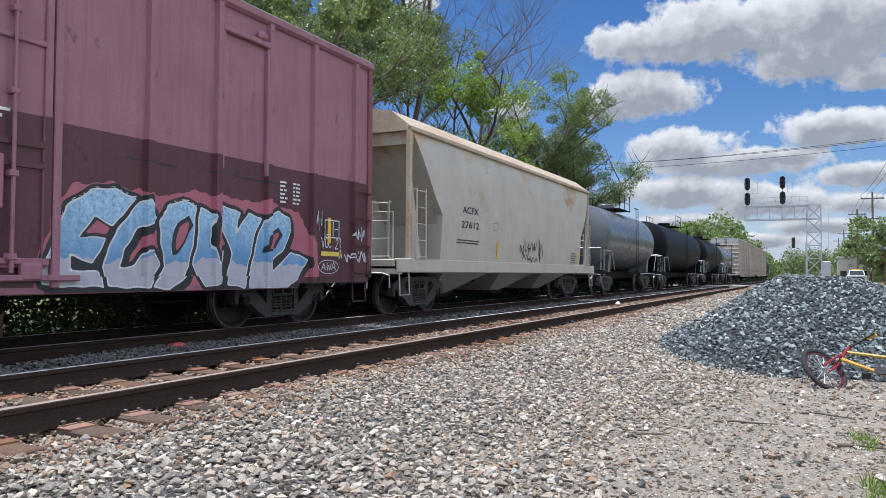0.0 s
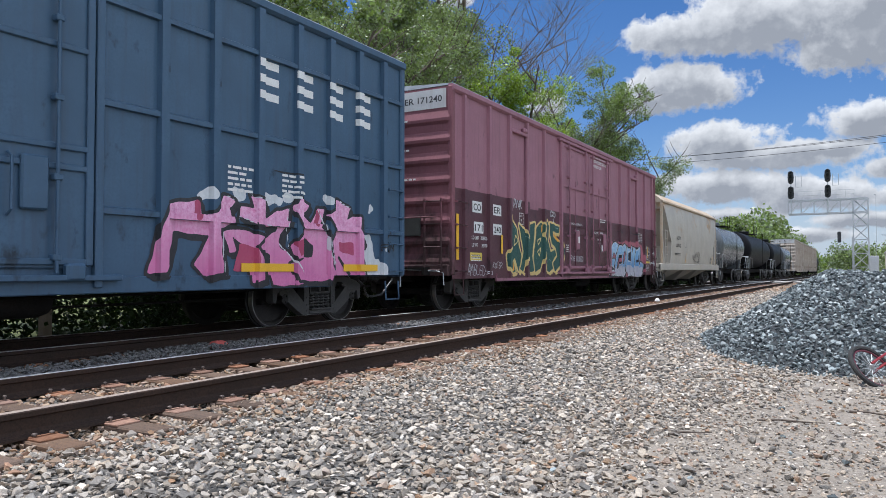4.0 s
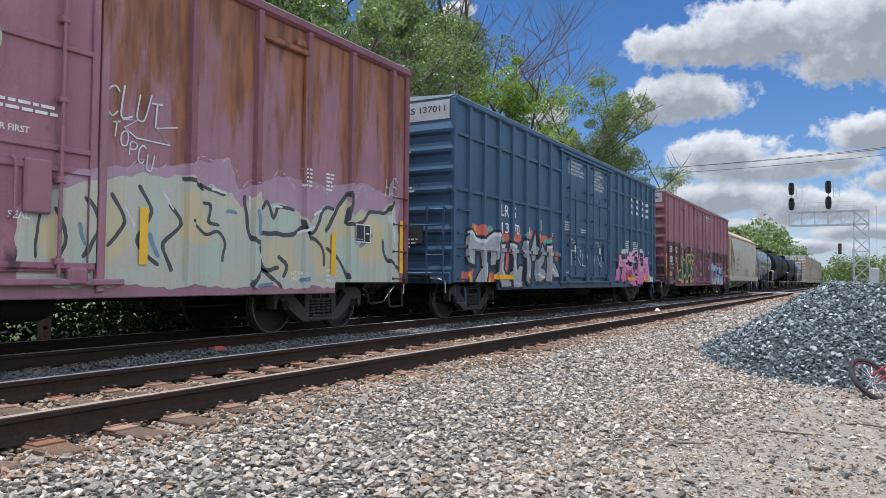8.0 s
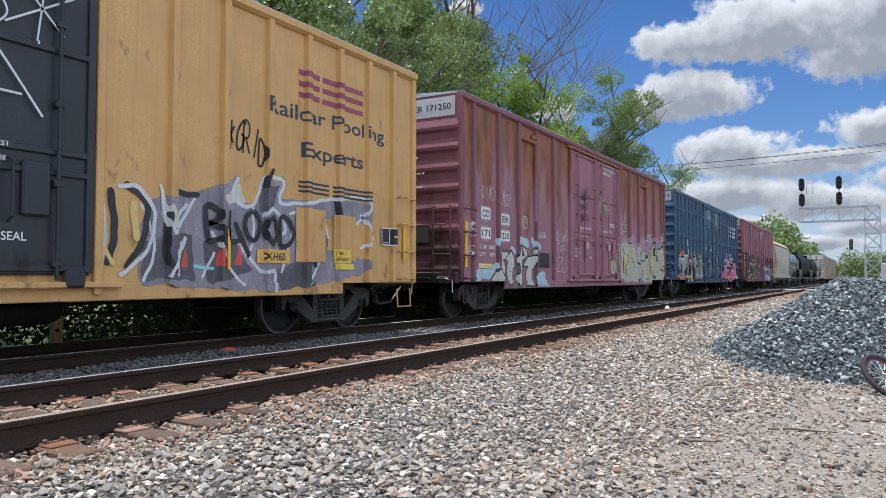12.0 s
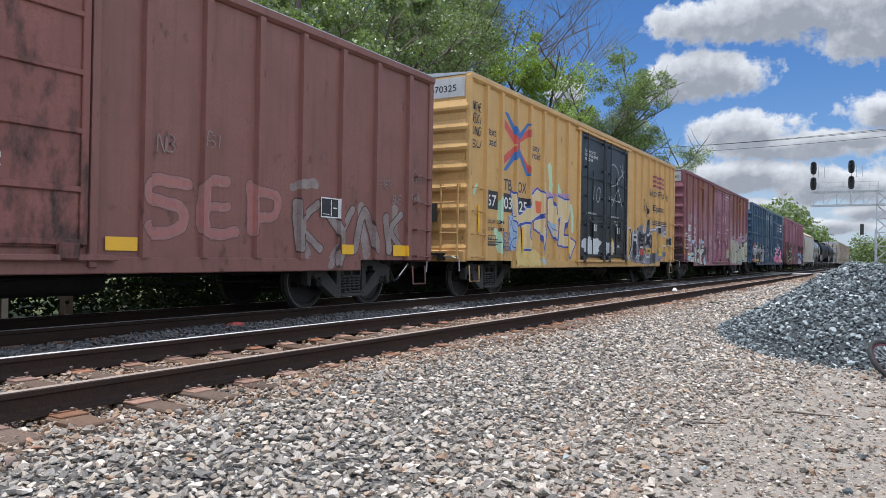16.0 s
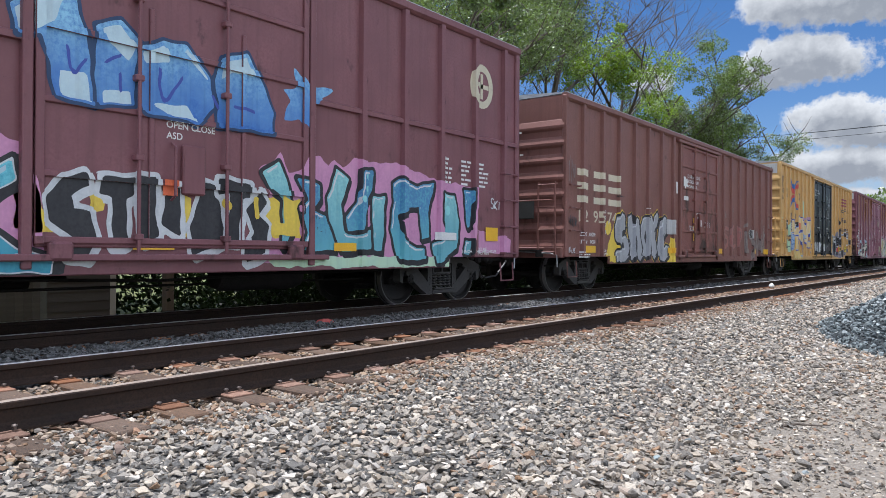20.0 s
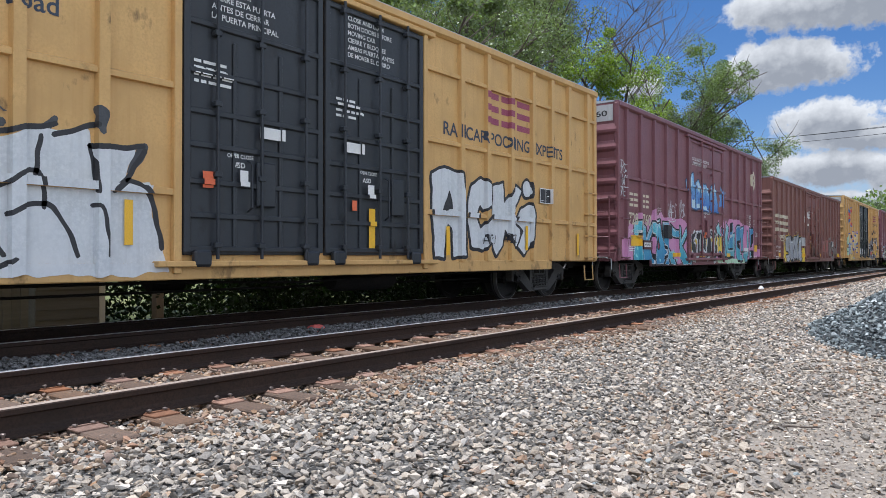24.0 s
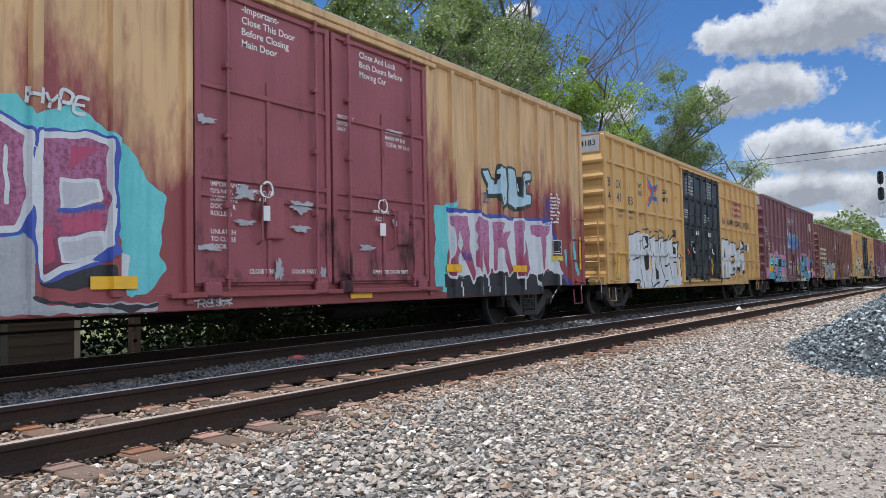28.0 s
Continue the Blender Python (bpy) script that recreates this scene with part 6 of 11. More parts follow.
S_GREYPIECE = spray("grey_and_lilac", (0.17, 0.165, 0.20), (0.38, 0.35, 0.41), scale=1.8)
S_FADED = spray("faded_pink", (0.38, 0.155, 0.14), (0.28, 0.11, 0.10), scale=5.0)
S_FADEWHITE = spray("thin_white_overspray", (0.42, 0.29, 0.33), (0.36, 0.22, 0.26))
S_WORN = spray("worn_silver", (0.29, 0.25, 0.235), (0.16, 0.10, 0.092), scale=4.0)
S_ROSE = spray("dusty_rose", (0.42, 0.13, 0.17), (0.36, 0.11, 0.15))
S_LILACGREY = spray("lilac_grey", (0.40, 0.40, 0.47), (0.50, 0.48, 0.52), scale=5.0)
S_STRAW = spray("straw_yellow", (0.72, 0.56, 0.22), (0.62, 0.46, 0.18))
S_PALEGREEN = spray("pale_green", (0.20, 0.34, 0.31), (0.26, 0.40, 0.36))
S_PLUMFOG = spray("plum_fog", (0.13, 0.04, 0.09), (0.11, 0.045, 0.07))
S_GREYMID = spray("mid_grey", (0.42, 0.43, 0.45), (0.27, 0.28, 0.30), scale=3.0)
S_GREYDARK = spray("dark_grey", (0.36, 0.37, 0.39), (0.22, 0.23, 0.25), scale=3.0)
S_GREYPALE = spray("pale_grey", (0.50, 0.50, 0.54), (0.42, 0.42, 0.46))
S_DARKROSE = spray("dark_rose", (0.38, 0.05, 0.12), (0.46, 0.09, 0.17))
S_MINTPALE = spray("pale_mint_and_cream", (0.54, 0.49, 0.34), (0.40, 0.49, 0.42), scale=1.3, c=(0.47, 0.42, 0.44))
S_STRAWPALE = spray("pale_straw", (0.60, 0.48, 0.24), (0.50, 0.46, 0.30), scale=1.5, c=(0.52, 0.48, 0.36))
S_MINTDULL = spray("dull_mint", (0.38, 0.50, 0.41), (0.46, 0.52, 0.40), scale=1.5, c=(0.44, 0.46, 0.44))
S_SMOKE = spray("smoke_black", (0.045, 0.048, 0.055), (0.085, 0.09, 0.10), scale=6.0)
S_STEELBLUE = spray("steel_blue", (0.12, 0.22, 0.29), (0.18, 0.28, 0.36))
S_LILACDUST = spray("lilac_dust", (0.40, 0.27, 0.34), (0.36, 0.21, 0.27), scale=1.6)
S_LILACPALE = spray("pale_lilac", (0.52, 0.40, 0.50), (0.44, 0.32, 0.42))
S_CREAM = spray("cream_white", (0.62, 0.60, 0.54), (0.50, 0.48, 0.42), scale=4.0)
S_HATCH = spray("grey_hatch", (0.20, 0.18, 0.18), (0.07, 0.065, 0.068), scale=14.0)
S_SLATE = spray("slate_grey", (0.07, 0.07, 0.082), (0.15, 0.145, 0.165), scale=2.0)
S_SKYHATCH = spray("hatched_sky_blue", (0.34, 0.44, 0.60), (0.44, 0.54, 0.66))
S_CREAMYEL = spray("cream_yellow", (0.72, 0.58, 0.34), (0.66, 0.50, 0.26))
S_CYAN2 = spray("deep_turquoise", (0.04, 0.22, 0.42), (0.14, 0.48, 0.62), grad=(0.8, 2.0))
S_AQUALIGHT = spray("light_aqua", (0.24, 0.60, 0.62), (0.32, 0.68, 0.70))
S_AQUAFADE = spray("aqua_fade", (0.14, 0.40, 0.48), (0.34, 0.66, 0.66), grad=(1.1, 2.1))
S_BLUEFADE = spray("blue_fade", (0.14, 0.44, 0.52), (0.07, 0.22, 0.44), grad=(0.9, 1.7))
S_ICE = spray("ice_blue", (0.56, 0.70, 0.76), (0.46, 0.62, 0.72))
S_INKSOFT = spray("soft_ink_blue", (0.02, 0.05, 0.12), (0.03, 0.06, 0.15))
S_INKGREEN = spray("green_black", (0.03, 0.045, 0.035), (0.05, 0.07, 0.055))
S_PLUMFADE = spray("plum_fade", (0.13, 0.012, 0.028), (0.40, 0.14, 0.27), grad=(0.85, 1.9))
S_FADELINE = spray("faded_dark_line", (0.13, 0.055, 0.05), (0.17, 0.08, 0.07))
S_FADEPALE = spray("faded_pale_rim", (0.33, 0.18, 0.165), (0.25, 0.11, 0.10), scale=7.0)
S_BROWNBLACK = spray("brown_black", (0.06, 0.032, 0.03), (0.09, 0.045, 0.04), scale=6.0)
S_DEEPBLUE = spray("ink_blue", (0.05, 0.08, 0.36), (0.06, 0.10, 0.42))


def boxed(car, body, y0, y1, z0, z1, ground, ink, pad=0.05):
    lay("number_panel", [rect(y0, y1, z0, z1)], ground, car, 0.005, "painted number panel")
    stencil(car, body, y0 + pad, z0 + pad, z1 - z0 - 2 * pad, ink, fit=y1 - y0 - 2 * pad, lift=0.009)


def emblem(car, spans, z0, z1, ink, label):
    """Plain stripes that stand in for a company's mark, one stack for each stretch of the wall."""
    h = (z1 - z0) / 5
    for a, b in spans:
        for k in (0, 2, 4):
            lay("logo_stripe", [rect(a, b, z0 + k * h, z0 + k * h + h)], ink, car, 0.005, label)


def placard(car, y, z, lift=0.028):
    lay("routing_placard", [rect(y, y + 0.44, z, z + 0.32)], S_BLACK, car, lift, "black routing placard with white frame")
    lay("placard_frame", frame_box(y, y + 0.44, z, z + 0.32, 0.018) + [rect(y + 0.05, y + 0.2, z + 0.05, z + 0.06), rect(y + 0.24, y + 0.26, z + 0.03, z + 0.29), rect(y + 0.3, y + 0.4, z + 0.15, z + 0.17)], M_WHITE, car, lift + 0.003)


def crossed_logo(car, y0, y1, z0, z1):
    w, h = y1 - y0, z1 - z0
    s = 0.17 * w
    pt = lambda u, v: (y0 + u * w, z0 + v * h)
    red = [([pt(0.0, 0.78), pt(0.0, 0.93), pt(0.62, 0.55), pt(0.62, 0.42), pt(0.5, 0.46)], [(0, 1, 2, 3, 4)]), ([pt(0.0, 0.2), pt(0.0, 0.06), pt(0.5, 0.36), pt(0.5, 0.5)], [(0, 1, 2, 3)]),
           ([pt(0.62, 0.55), pt(0.62, 0.68), pt(1.0, 0.86), pt(1.0, 0.72)], [(0, 1, 2, 3)]), ([pt(0.66, 0.42), pt(0.62, 0.30), pt(1.0, 0.03), pt(1.0, 0.16)], [(0, 1, 2, 3)])]
    blue = [([pt(0.08, 1.0), pt(0.2, 1.0), pt(0.62, 0.66), pt(0.52, 0.58)], [(0, 1, 2, 3)]), ([pt(0.52, 0.58), pt(0.64, 0.66), pt(0.64, 0.36), pt(0.54, 0.42)], [(0, 1, 2, 3)]),
            ([pt(0.6, 0.70), pt(0.92, 0.95), pt(1.0, 0.95), pt(0.66, 0.62)], [(0, 1, 2, 3)]), ([pt(0.06, 0.0), pt(0.16, 0.0), pt(0.62, 0.36), pt(0.5, 0.42)], [(0, 1, 2, 3)]), ([pt(0.6, 0.34), pt(0.9, 0.0), pt(1.0, 0.0), pt(0.66, 0.42)], [(0, 1, 2, 3)])]
    lay("logo_shape", red, C_LOGORED, car, 0.004, "red part of a crossed emblem")
    lay("logo_shape", blue, C_LOGOBLUE, car, 0.007, "blue part of a crossed emblem")


def door_notes(car, y, z, rows, h=0.085, ink=None):
    for k, line in enumerate(rows):
        lay("stencil", merge([put_text(line, y, z - k * h * 1.55, h)]), ink or M_WHITE, car, 0.005, "painted lettering")


def latch_notes(car, y, z, label=True):
    lay("latch_sticker", [rect(y, y + 0.14, z, z + 0.2)], M_WHITE, car, 0.085, "white sticker")
    for body, dy, dz, h in (("OPEN", -0.12, 0.36, 0.05), ("CLOSE", 0.08, 0.36, 0.05), ("ASD", -0.03, 0.24, 0.07)):
        stencil(car, body, y + dy, z + dz, h, lift=0.006)


def load_data(car, y, z, ink, seed, a, b):
    for body, dy, dz, w in (("LD LMT", 0.0, 0.0, 0.36), (a, 0.44, 0.0, 0.34), ("LT WT", 0.0, -0.17, 0.3), (b, 0.5, -0.17, 0.28)):
        stencil(car, body, y + dy, z + dz, 0.085, ink, w, 0.03)
    small_print(car, y, z - 0.38, 0.035, 3, 0.6, ink, seed)


# maroon car with the repainted lower half
for a, b, top in ((-8.93, -4.62, 2.72), (-4.62, -4.05, 2.55), (-4.05, 2.4, 2.62), (2.4, 8.93, 2.60)):
    lay("repaint_patch", [rect(a, b, 0.73, top)], C_DARKMAROON, MAROON, 0.0015, "darker maroon repaint")
boxed(MAROON, "CO", -7.97, -7.50, 2.24, 2.50, M_WHITE, S_BLACK)
boxed(MAROON, "ER", -6.90, -6.44, 2.24, 2.50, M_WHITE, S_BLACK)
boxed(MAROON, "171", -7.90, -7.42, 1.77, 2.03, M_WHITE, S_BLACK)
boxed(MAROON, "240", -6.90, -6.42, 1.77, 2.03, M_WHITE, S_BLACK)
load_data(MAROON, -8.05, 1.62, M_WHITE, 3, "202900", "83100")
lay("yellow_notice", [rect(-8.08, -7.5, 1.14, 1.32)], M_YELLOW, MAROON, 0.005, "yellow stencilled notice")
small_print(MAROON, -8.03, 1.25, 0.03, 2, 0.48, S_BLACK, 5)
tag(MAROON, "AMBLED", -8.25, -7.35, 0.80, 1.05, S_WHITE, 0.014, 0.02, 11)
tag(MAROON, "33.", -7.3, -6.98, 0.82, 0.9, S_WHITE, 0.016, 0.02, 12)
tag(MAROON, "KOTSR", -6.95, -6.4, 0.97, 1.12, S_WHITE, 0.012, 0.02, 13)
tag(MAROON, "RYAK", -5.75, -5.2, 2.5, 2.75, S_WHITE, 0.022, 0.02, 14)
lay("plate_box", frame_box(-5.4, -5.14, 2.1, 2.4, 0.015) + [put_text("F", -5.3, 2.15, 0.1), put_text("PLATE", -5.37, 2.3, 0.045)], M_WHITE, MAROON, 0.03, "white outlined plate mark")
tag(MAROON, "D2D", -3.2, -2.8, 2.45, 2.6, S_WHITE, 0.018, 0.02, 15)
tag(MAROON, "8", -3.05, -2.92, 2.28, 2.38, S_WHITE, 0.015, 0.02, 15)
tag(MAROON, "ERIE BLEED", -1.85, -0.6, 1.2, 1.34, S_WHITE, 0.02, 0.05, 16)
lay("tag", scrawl(7.95, 8.8, 1.1, 1.3, 15, 5), S_WHITE, MAROON, 0.02, "thin white spray tag")
m = Mural(MAROON, 21)
m.letter((0, -5.90, 2.28, -5.54, 1.98, -5.40, 1.57, -5.10, 1.04, -5.40, 0.87, -5.67, 1.23, -5.77, 1.19, -5.60, 0.88, -5.84, 0.87, -6.10, 1.02, -6.14, 1.29, -5.88, 1.48, -5.82, 1.77))
m.letter((0, -5.38, 2.09, -5.03, 1.99, -4.78, 1.58, -4.63, 2.13, -4.30, 2.20, -4.43, 1.62, -4.51, 1.28, -4.36, 0.89, -4.69, 0.86, -4.71, 1.34, -4.95, 1.25, -5.11, 0.88, -5.32, 0.94, -5.08, 1.42, -5.28, 1.81))
m.letter((0, -4.21, 2.08, -3.89, 2.22, -3.65, 2.14, -3.82, 1.87, -3.59, 1.66, -3.71, 1.30, -3.95, 0.96, -4.31, 0.88, -4.43, 1.20, -4.32, 1.62))
m.letter((0, -3.41, 2.31, -3.28, 2.17, -3.37, 1.77, -3.18, 1.43, -2.77, 1.50, -2.69, 1.06, -3.26, 0.87, -3.66, 0.96, -3.52, 1.49, -3.55, 1.94))
m.letter((0, -3.22, 2.25, -2.47, 2.19, -2.50, 2.00, -3.02, 2.02, -2.94, 1.84, -2.37, 1.71, -2.20, 1.44, -2.45, 1.06, -2.86, 0.87, -3.01, 1.11, -2.66, 1.33, -2.77, 1.56, -3.09, 1.67, -3.24, 1.94))
m.spot(S_STRAW, (0.017, -5.63, 1.81, -5.47, 1.67, -5.69, 1.56, -5.63, 1.81), (0.019, -4.14, 1.74, -3.92, 1.79, -4.07, 1.62, -4.14, 1.74), (0.019, -4.13, 1.43, -3.92, 1.52, -4.02, 1.32, -4.13, 1.43))
m.spot(S_ORANGE, (0, -5.84, 1.15, -5.78, 1.19, -5.69, 0.95, -5.76, 0.90), (0, -3.85, 2.14, -3.76, 2.19, -3.82, 1.94, -3.90, 1.95), (0, -3.06, 1.96, -2.79, 1.92, -2.50, 1.77, -2.63, 1.74))
m.spot(S_PALEGREEN, (0.008, -5.85, 2.10, -5.61, 1.94, -5.50, 1.60), (0.008, -5.23, 2.01, -4.90, 1.72, -4.78, 1.44), (0.009, -4.09, 2.12, -3.82, 2.14), (0.009, -4.27, 1.46, -4.18, 1.07), (0.010, -3.03, 2.17, -2.58, 2.13), (0.009, -3.34, 1.26, -2.97, 1.04), (0.007, -5.98, 1.24, -5.95, 1.02))
m.paint(S_GREEN, 0.062, S_STRAW, None, halo=[(S_PLUMFOG, 0.02)], depth=(S_STRAW, 0.0, -0.05))
m = Mural(MAROON, 22)
m.cloud(S_ROSE, (0, 2.23, 1.16, 2.36, 1.67, 2.63, 1.90, 3.16, 2.03, 3.67, 1.89, 4.03, 1.93, 4.33, 2.04, 4.74, 2.00, 5.31, 2.01, 6.07, 2.00, 6.78, 1.92, 7.25, 1.42, 7.42, 0.74, 2.18, 0.73))
m.letter((0, 2.45, 1.42, 2.58, 1.69, 2.89, 1.88, 3.20, 1.94, 3.55, 1.83, 3.20, 1.45, 2.95, 1.55, 2.73, 1.32, 3.10, 1.32, 2.93, 0.98, 2.63, 1.10, 2.64, 0.93, 3.11, 0.90, 3.08, 0.71, 2.26, 0.75, 2.21, 0.91, 2.40, 1.36))
m.letter((0, 3.57, 1.79, 3.70, 1.85, 3.89, 1.57, 3.56, 1.45, 3.36, 1.20, 3.31, 0.97, 3.51, 0.99, 3.67, 1.19, 3.79, 1.18, 4.00, 0.96, 3.71, 0.69, 3.11, 0.73, 3.06, 0.95, 3.11, 1.19, 3.24, 1.43))
m.letter((0, 3.90, 1.55, 4.04, 1.80, 4.28, 1.89, 4.53, 1.81, 4.62, 1.55, 4.55, 1.23, 4.35, 0.84, 4.06, 0.68, 3.77, 0.69, 4.00, 0.99, 3.91, 1.29))
m.letter((0, 4.60, 1.82, 4.88, 1.74, 4.80, 1.36, 4.94, 1.05, 5.07, 1.25, 5.01, 0.76, 4.68, 0.69, 4.47, 1.00, 4.56, 1.39))
m.letter((0, 5.01, 1.88, 5.41, 1.79, 5.32, 1.49, 5.58, 1.82, 5.94, 1.74, 5.75, 1.36, 5.48, 0.66, 5.10, 0.72, 5.23, 1.17, 5.04, 1.50))
m.letter((0, 5.96, 1.74, 6.27, 1.90, 6.56, 1.80, 6.60, 1.58, 6.42, 1.30, 6.06, 1.02, 6.14, 0.91, 6.57, 1.25, 7.06, 1.13, 6.80, 0.82, 6.39, 0.64, 5.55, 0.66, 5.65, 1.01, 5.76, 1.45))
m.spot(S_BLACK, (0, 4.10, 1.13, 4.09, 1.37, 4.22, 1.60, 4.41, 1.67, 4.48, 1.54, 4.34, 1.34, 4.20, 1.15), (0, 5.88, 1.19, 5.98, 1.46, 6.28, 1.62, 6.38, 1.52, 6.19, 1.29), (0, 2.72, 1.31, 2.95, 1.55, 3.20, 1.45, 3.10, 1.32))
m.spot(S_ROSE, (0, 4.17, 1.18, 4.16, 1.36, 4.26, 1.55, 4.40, 1.60, 4.38, 1.45, 4.24, 1.26), (0, 5.97, 1.25, 6.06, 1.44, 6.27, 1.55, 6.28, 1.49, 6.13, 1.30), (0, 2.79, 1.35, 2.97, 1.51, 3.14, 1.45, 3.08, 1.36))
m.spot(S_WHITE, (0.008, 2.43, 1.39, 2.58, 1.69, 2.89, 1.88, 3.20, 1.94, 3.55, 1.83), (0.009, 3.90, 1.55, 4.04, 1.80, 4.28, 1.89, 4.53, 1.81), (0.009, 4.10, 1.13, 4.09, 1.37, 4.22, 1.60, 4.41, 1.67))
m.paint(S_BLUE, 0.055, S_BLACK, (S_WHITE, 0.022), depth=(S_BLACK, 0.07, -0.07), band=(S_LILACGREY, 1.06))
door_notes(MAROON, 0.6, 4.62, ("CLOSE AND LOCK", "BOTH DOORS BEFORE", "MOVING CAR"), 0.1)
door_notes(MAROON, -1.66, 2.30, ("CLOSE THIS DOOR FIRST",), 0.07)
door_notes(MAROON, 0.55, 2.12, ("OPEN THIS DOOR FIRST",), 0.07)
latch_notes(MAROON, -1.15, 1.75)
latch_notes(MAROON, 1.1, 1.55)
small_print(MAROON, 1.2, 2.6, 0.045, 2, 0.7, None, 6)
small_print(MAROON, -2.0, 1.65, 0.04, 4, 0.3, None, 7)
small_print(MAROON, 6.3, 2.35, 0.04, 6, 0.22, None, 8)
small_print(MAROON, 6.62, 2.35, 0.04, 6, 0.22, None, 9)
placard(MAROON, 7.48, 1.52)
lay("yellow_notice", [rect(7.4, 8.0, 1.2, 1.28)], M_YELLOW, MAROON, 0.02)
end_text(MAROON, "COER 171240", 0.05, 4.60, 0.14, 1.3, S_BLACK)

tag(MAROON, "VGC.21", 7.4, 8.02, 1.34, 1.52, S_WHITE, 0.018, 0.022, 17, slant=0.0)
tag(MAROON, "AWA", 7.4, 7.85, 0.95, 1.07, S_WHITE, 0.016, 0.022, 18)
lay("tag", [stroke([(7.62 + 0.3 * math.cos(k * 0.3927), 1.01 + 0.12 * math.sin(k * 0.3927)) for k in range(17)], 0.012)], S_WHITE, MAROON, 0.022, "thin hand-sprayed ring")
lay("tag", scrawl(8.35, 8.75, 1.5, 1.75, 19, 4, 0.016), S_WHITE, MAROON, 0.022, "thin hand-sprayed tag")
lay("tag", scrawl(7.15, 7.45, 1.65, 2.0, 20, 4, 0.014), S_WHITE, MAROON, 0.022, "thin hand-sprayed tag")

# navy car
m = Mural(NAVY, 31)
m.cloud(S_CORAL, (0.110, -8.06, 2.09, -7.67, 2.01, -7.39, 2.01, -6.97, 2.05), (0.109, -6.52, 1.93, -6.11, 1.93), (0.110, -5.63, 1.99, -5.31, 1.97), (0.109, -4.81, 2.01, -4.55, 2.14), (0.109, -4.07, 1.99, -3.31, 2.02), (0, -8.47, 1.07, -8.17, 1.05, -7.93, 1.19, -7.80, 1.38, -7.98, 0.85, -8.47, 0.84), (0, -7.11, 1.08, -6.88, 1.08, -6.82, 0.82, -7.21, 0.83), (0.089, -6.06, 1.54, -6.15, 1.10), (0.086, -3.08, 1.71, -2.69, 1.54))
m.cloud(S_TEAL, (0.074, -7.21, 2.08, -7.01, 2.12), (0.065, -6.51, 1.83, -6.36, 1.87), (0.074, -4.98, 2.03, -4.81, 2.08), (0.074, -3.66, 1.93, -3.20, 1.99), (0.068, -2.67, 1.72, -2.55, 1.65))
m.cloud(S_ORANGE, (0.025, -7.85, 2.16, -7.86, 1.94, -7.77, 1.92), (0.028, -6.53, 2.05, -6.60, 1.83), (0.031, -5.78, 2.17, -5.79, 1.92, -5.70, 1.91), (0.026, -4.10, 2.09, -4.09, 1.94), (0.028, -3.38, 2.14, -3.32, 1.98), (0.030, -8.23, 1.00, -8.14, 0.85), (0.027, -7.09, 0.95, -7.01, 0.82))
m.letter((0, -8.28, 1.98, -7.97, 2.01, -7.81, 1.85, -7.42, 1.82, -6.97, 2.00, -6.62, 2.04, -6.64, 1.24, -7.06, 1.24, -7.00, 1.57, -7.26, 1.55, -7.29, 1.34, -7.19, 1.11, -7.26, 0.81, -7.84, 0.82, -7.53, 1.14, -7.54, 1.54, -7.84, 1.54, -7.86, 1.25, -8.28, 1.27, -8.30, 1.71))
m.letter((0, -6.62, 1.77, -6.20, 1.78, -6.24, 1.53, -6.35, 1.16, -6.14, 1.01, -5.81, 1.01, -5.86, 0.72, -6.50, 0.73, -6.74, 0.95, -6.70, 1.30, -6.59, 1.51))
m.letter((0, -5.97, 1.80, -5.47, 1.80, -5.50, 1.58, -5.56, 1.34, -5.51, 1.14, -5.30, 1.25, -5.16, 1.22, -5.24, 0.71, -5.84, 0.72, -5.94, 1.02, -5.86, 1.40, -5.95, 1.62))
m.letter((0, -5.25, 1.63, -5.08, 1.91, -4.76, 1.95, -4.72, 1.62, -4.58, 1.37, -4.61, 0.95, -4.79, 0.79, -5.06, 0.87, -5.02, 1.36, -5.14, 1.60))
m.letter((0, -4.62, 1.63, -4.31, 2.18, -4.21, 1.69, -4.32, 1.38, -4.48, 1.38))
m.letter((0, -4.36, 1.04, -4.31, 1.38, -3.93, 1.65, -3.80, 1.87, -3.60, 1.68, -3.66, 1.41, -3.93, 1.22, -3.66, 1.17, -3.46, 0.96, -3.92, 0.85, -4.24, 0.85))
m.letter((0, -3.49, 1.85, -3.02, 1.91, -3.08, 1.52, -3.23, 1.28, -2.91, 1.37, -2.48, 1.01, -2.84, 0.96, -3.14, 1.13, -3.30, 0.85, -3.51, 0.87, -3.43, 1.42))
m.spot(S_PALEBLUE, (0.021, -8.24, 1.39, -8.13, 1.35), (0.021, -8.02, 1.36, -7.94, 1.32), (0.025, -4.80, 1.53, -4.78, 1.20), (0.023, -5.66, 0.83, -5.35, 0.79), (0.026, -4.01, 1.50, -4.06, 1.26), (0.023, -3.26, 1.61, -3.26, 1.38), (0.017, -4.33, 2.07, -4.30, 1.73))
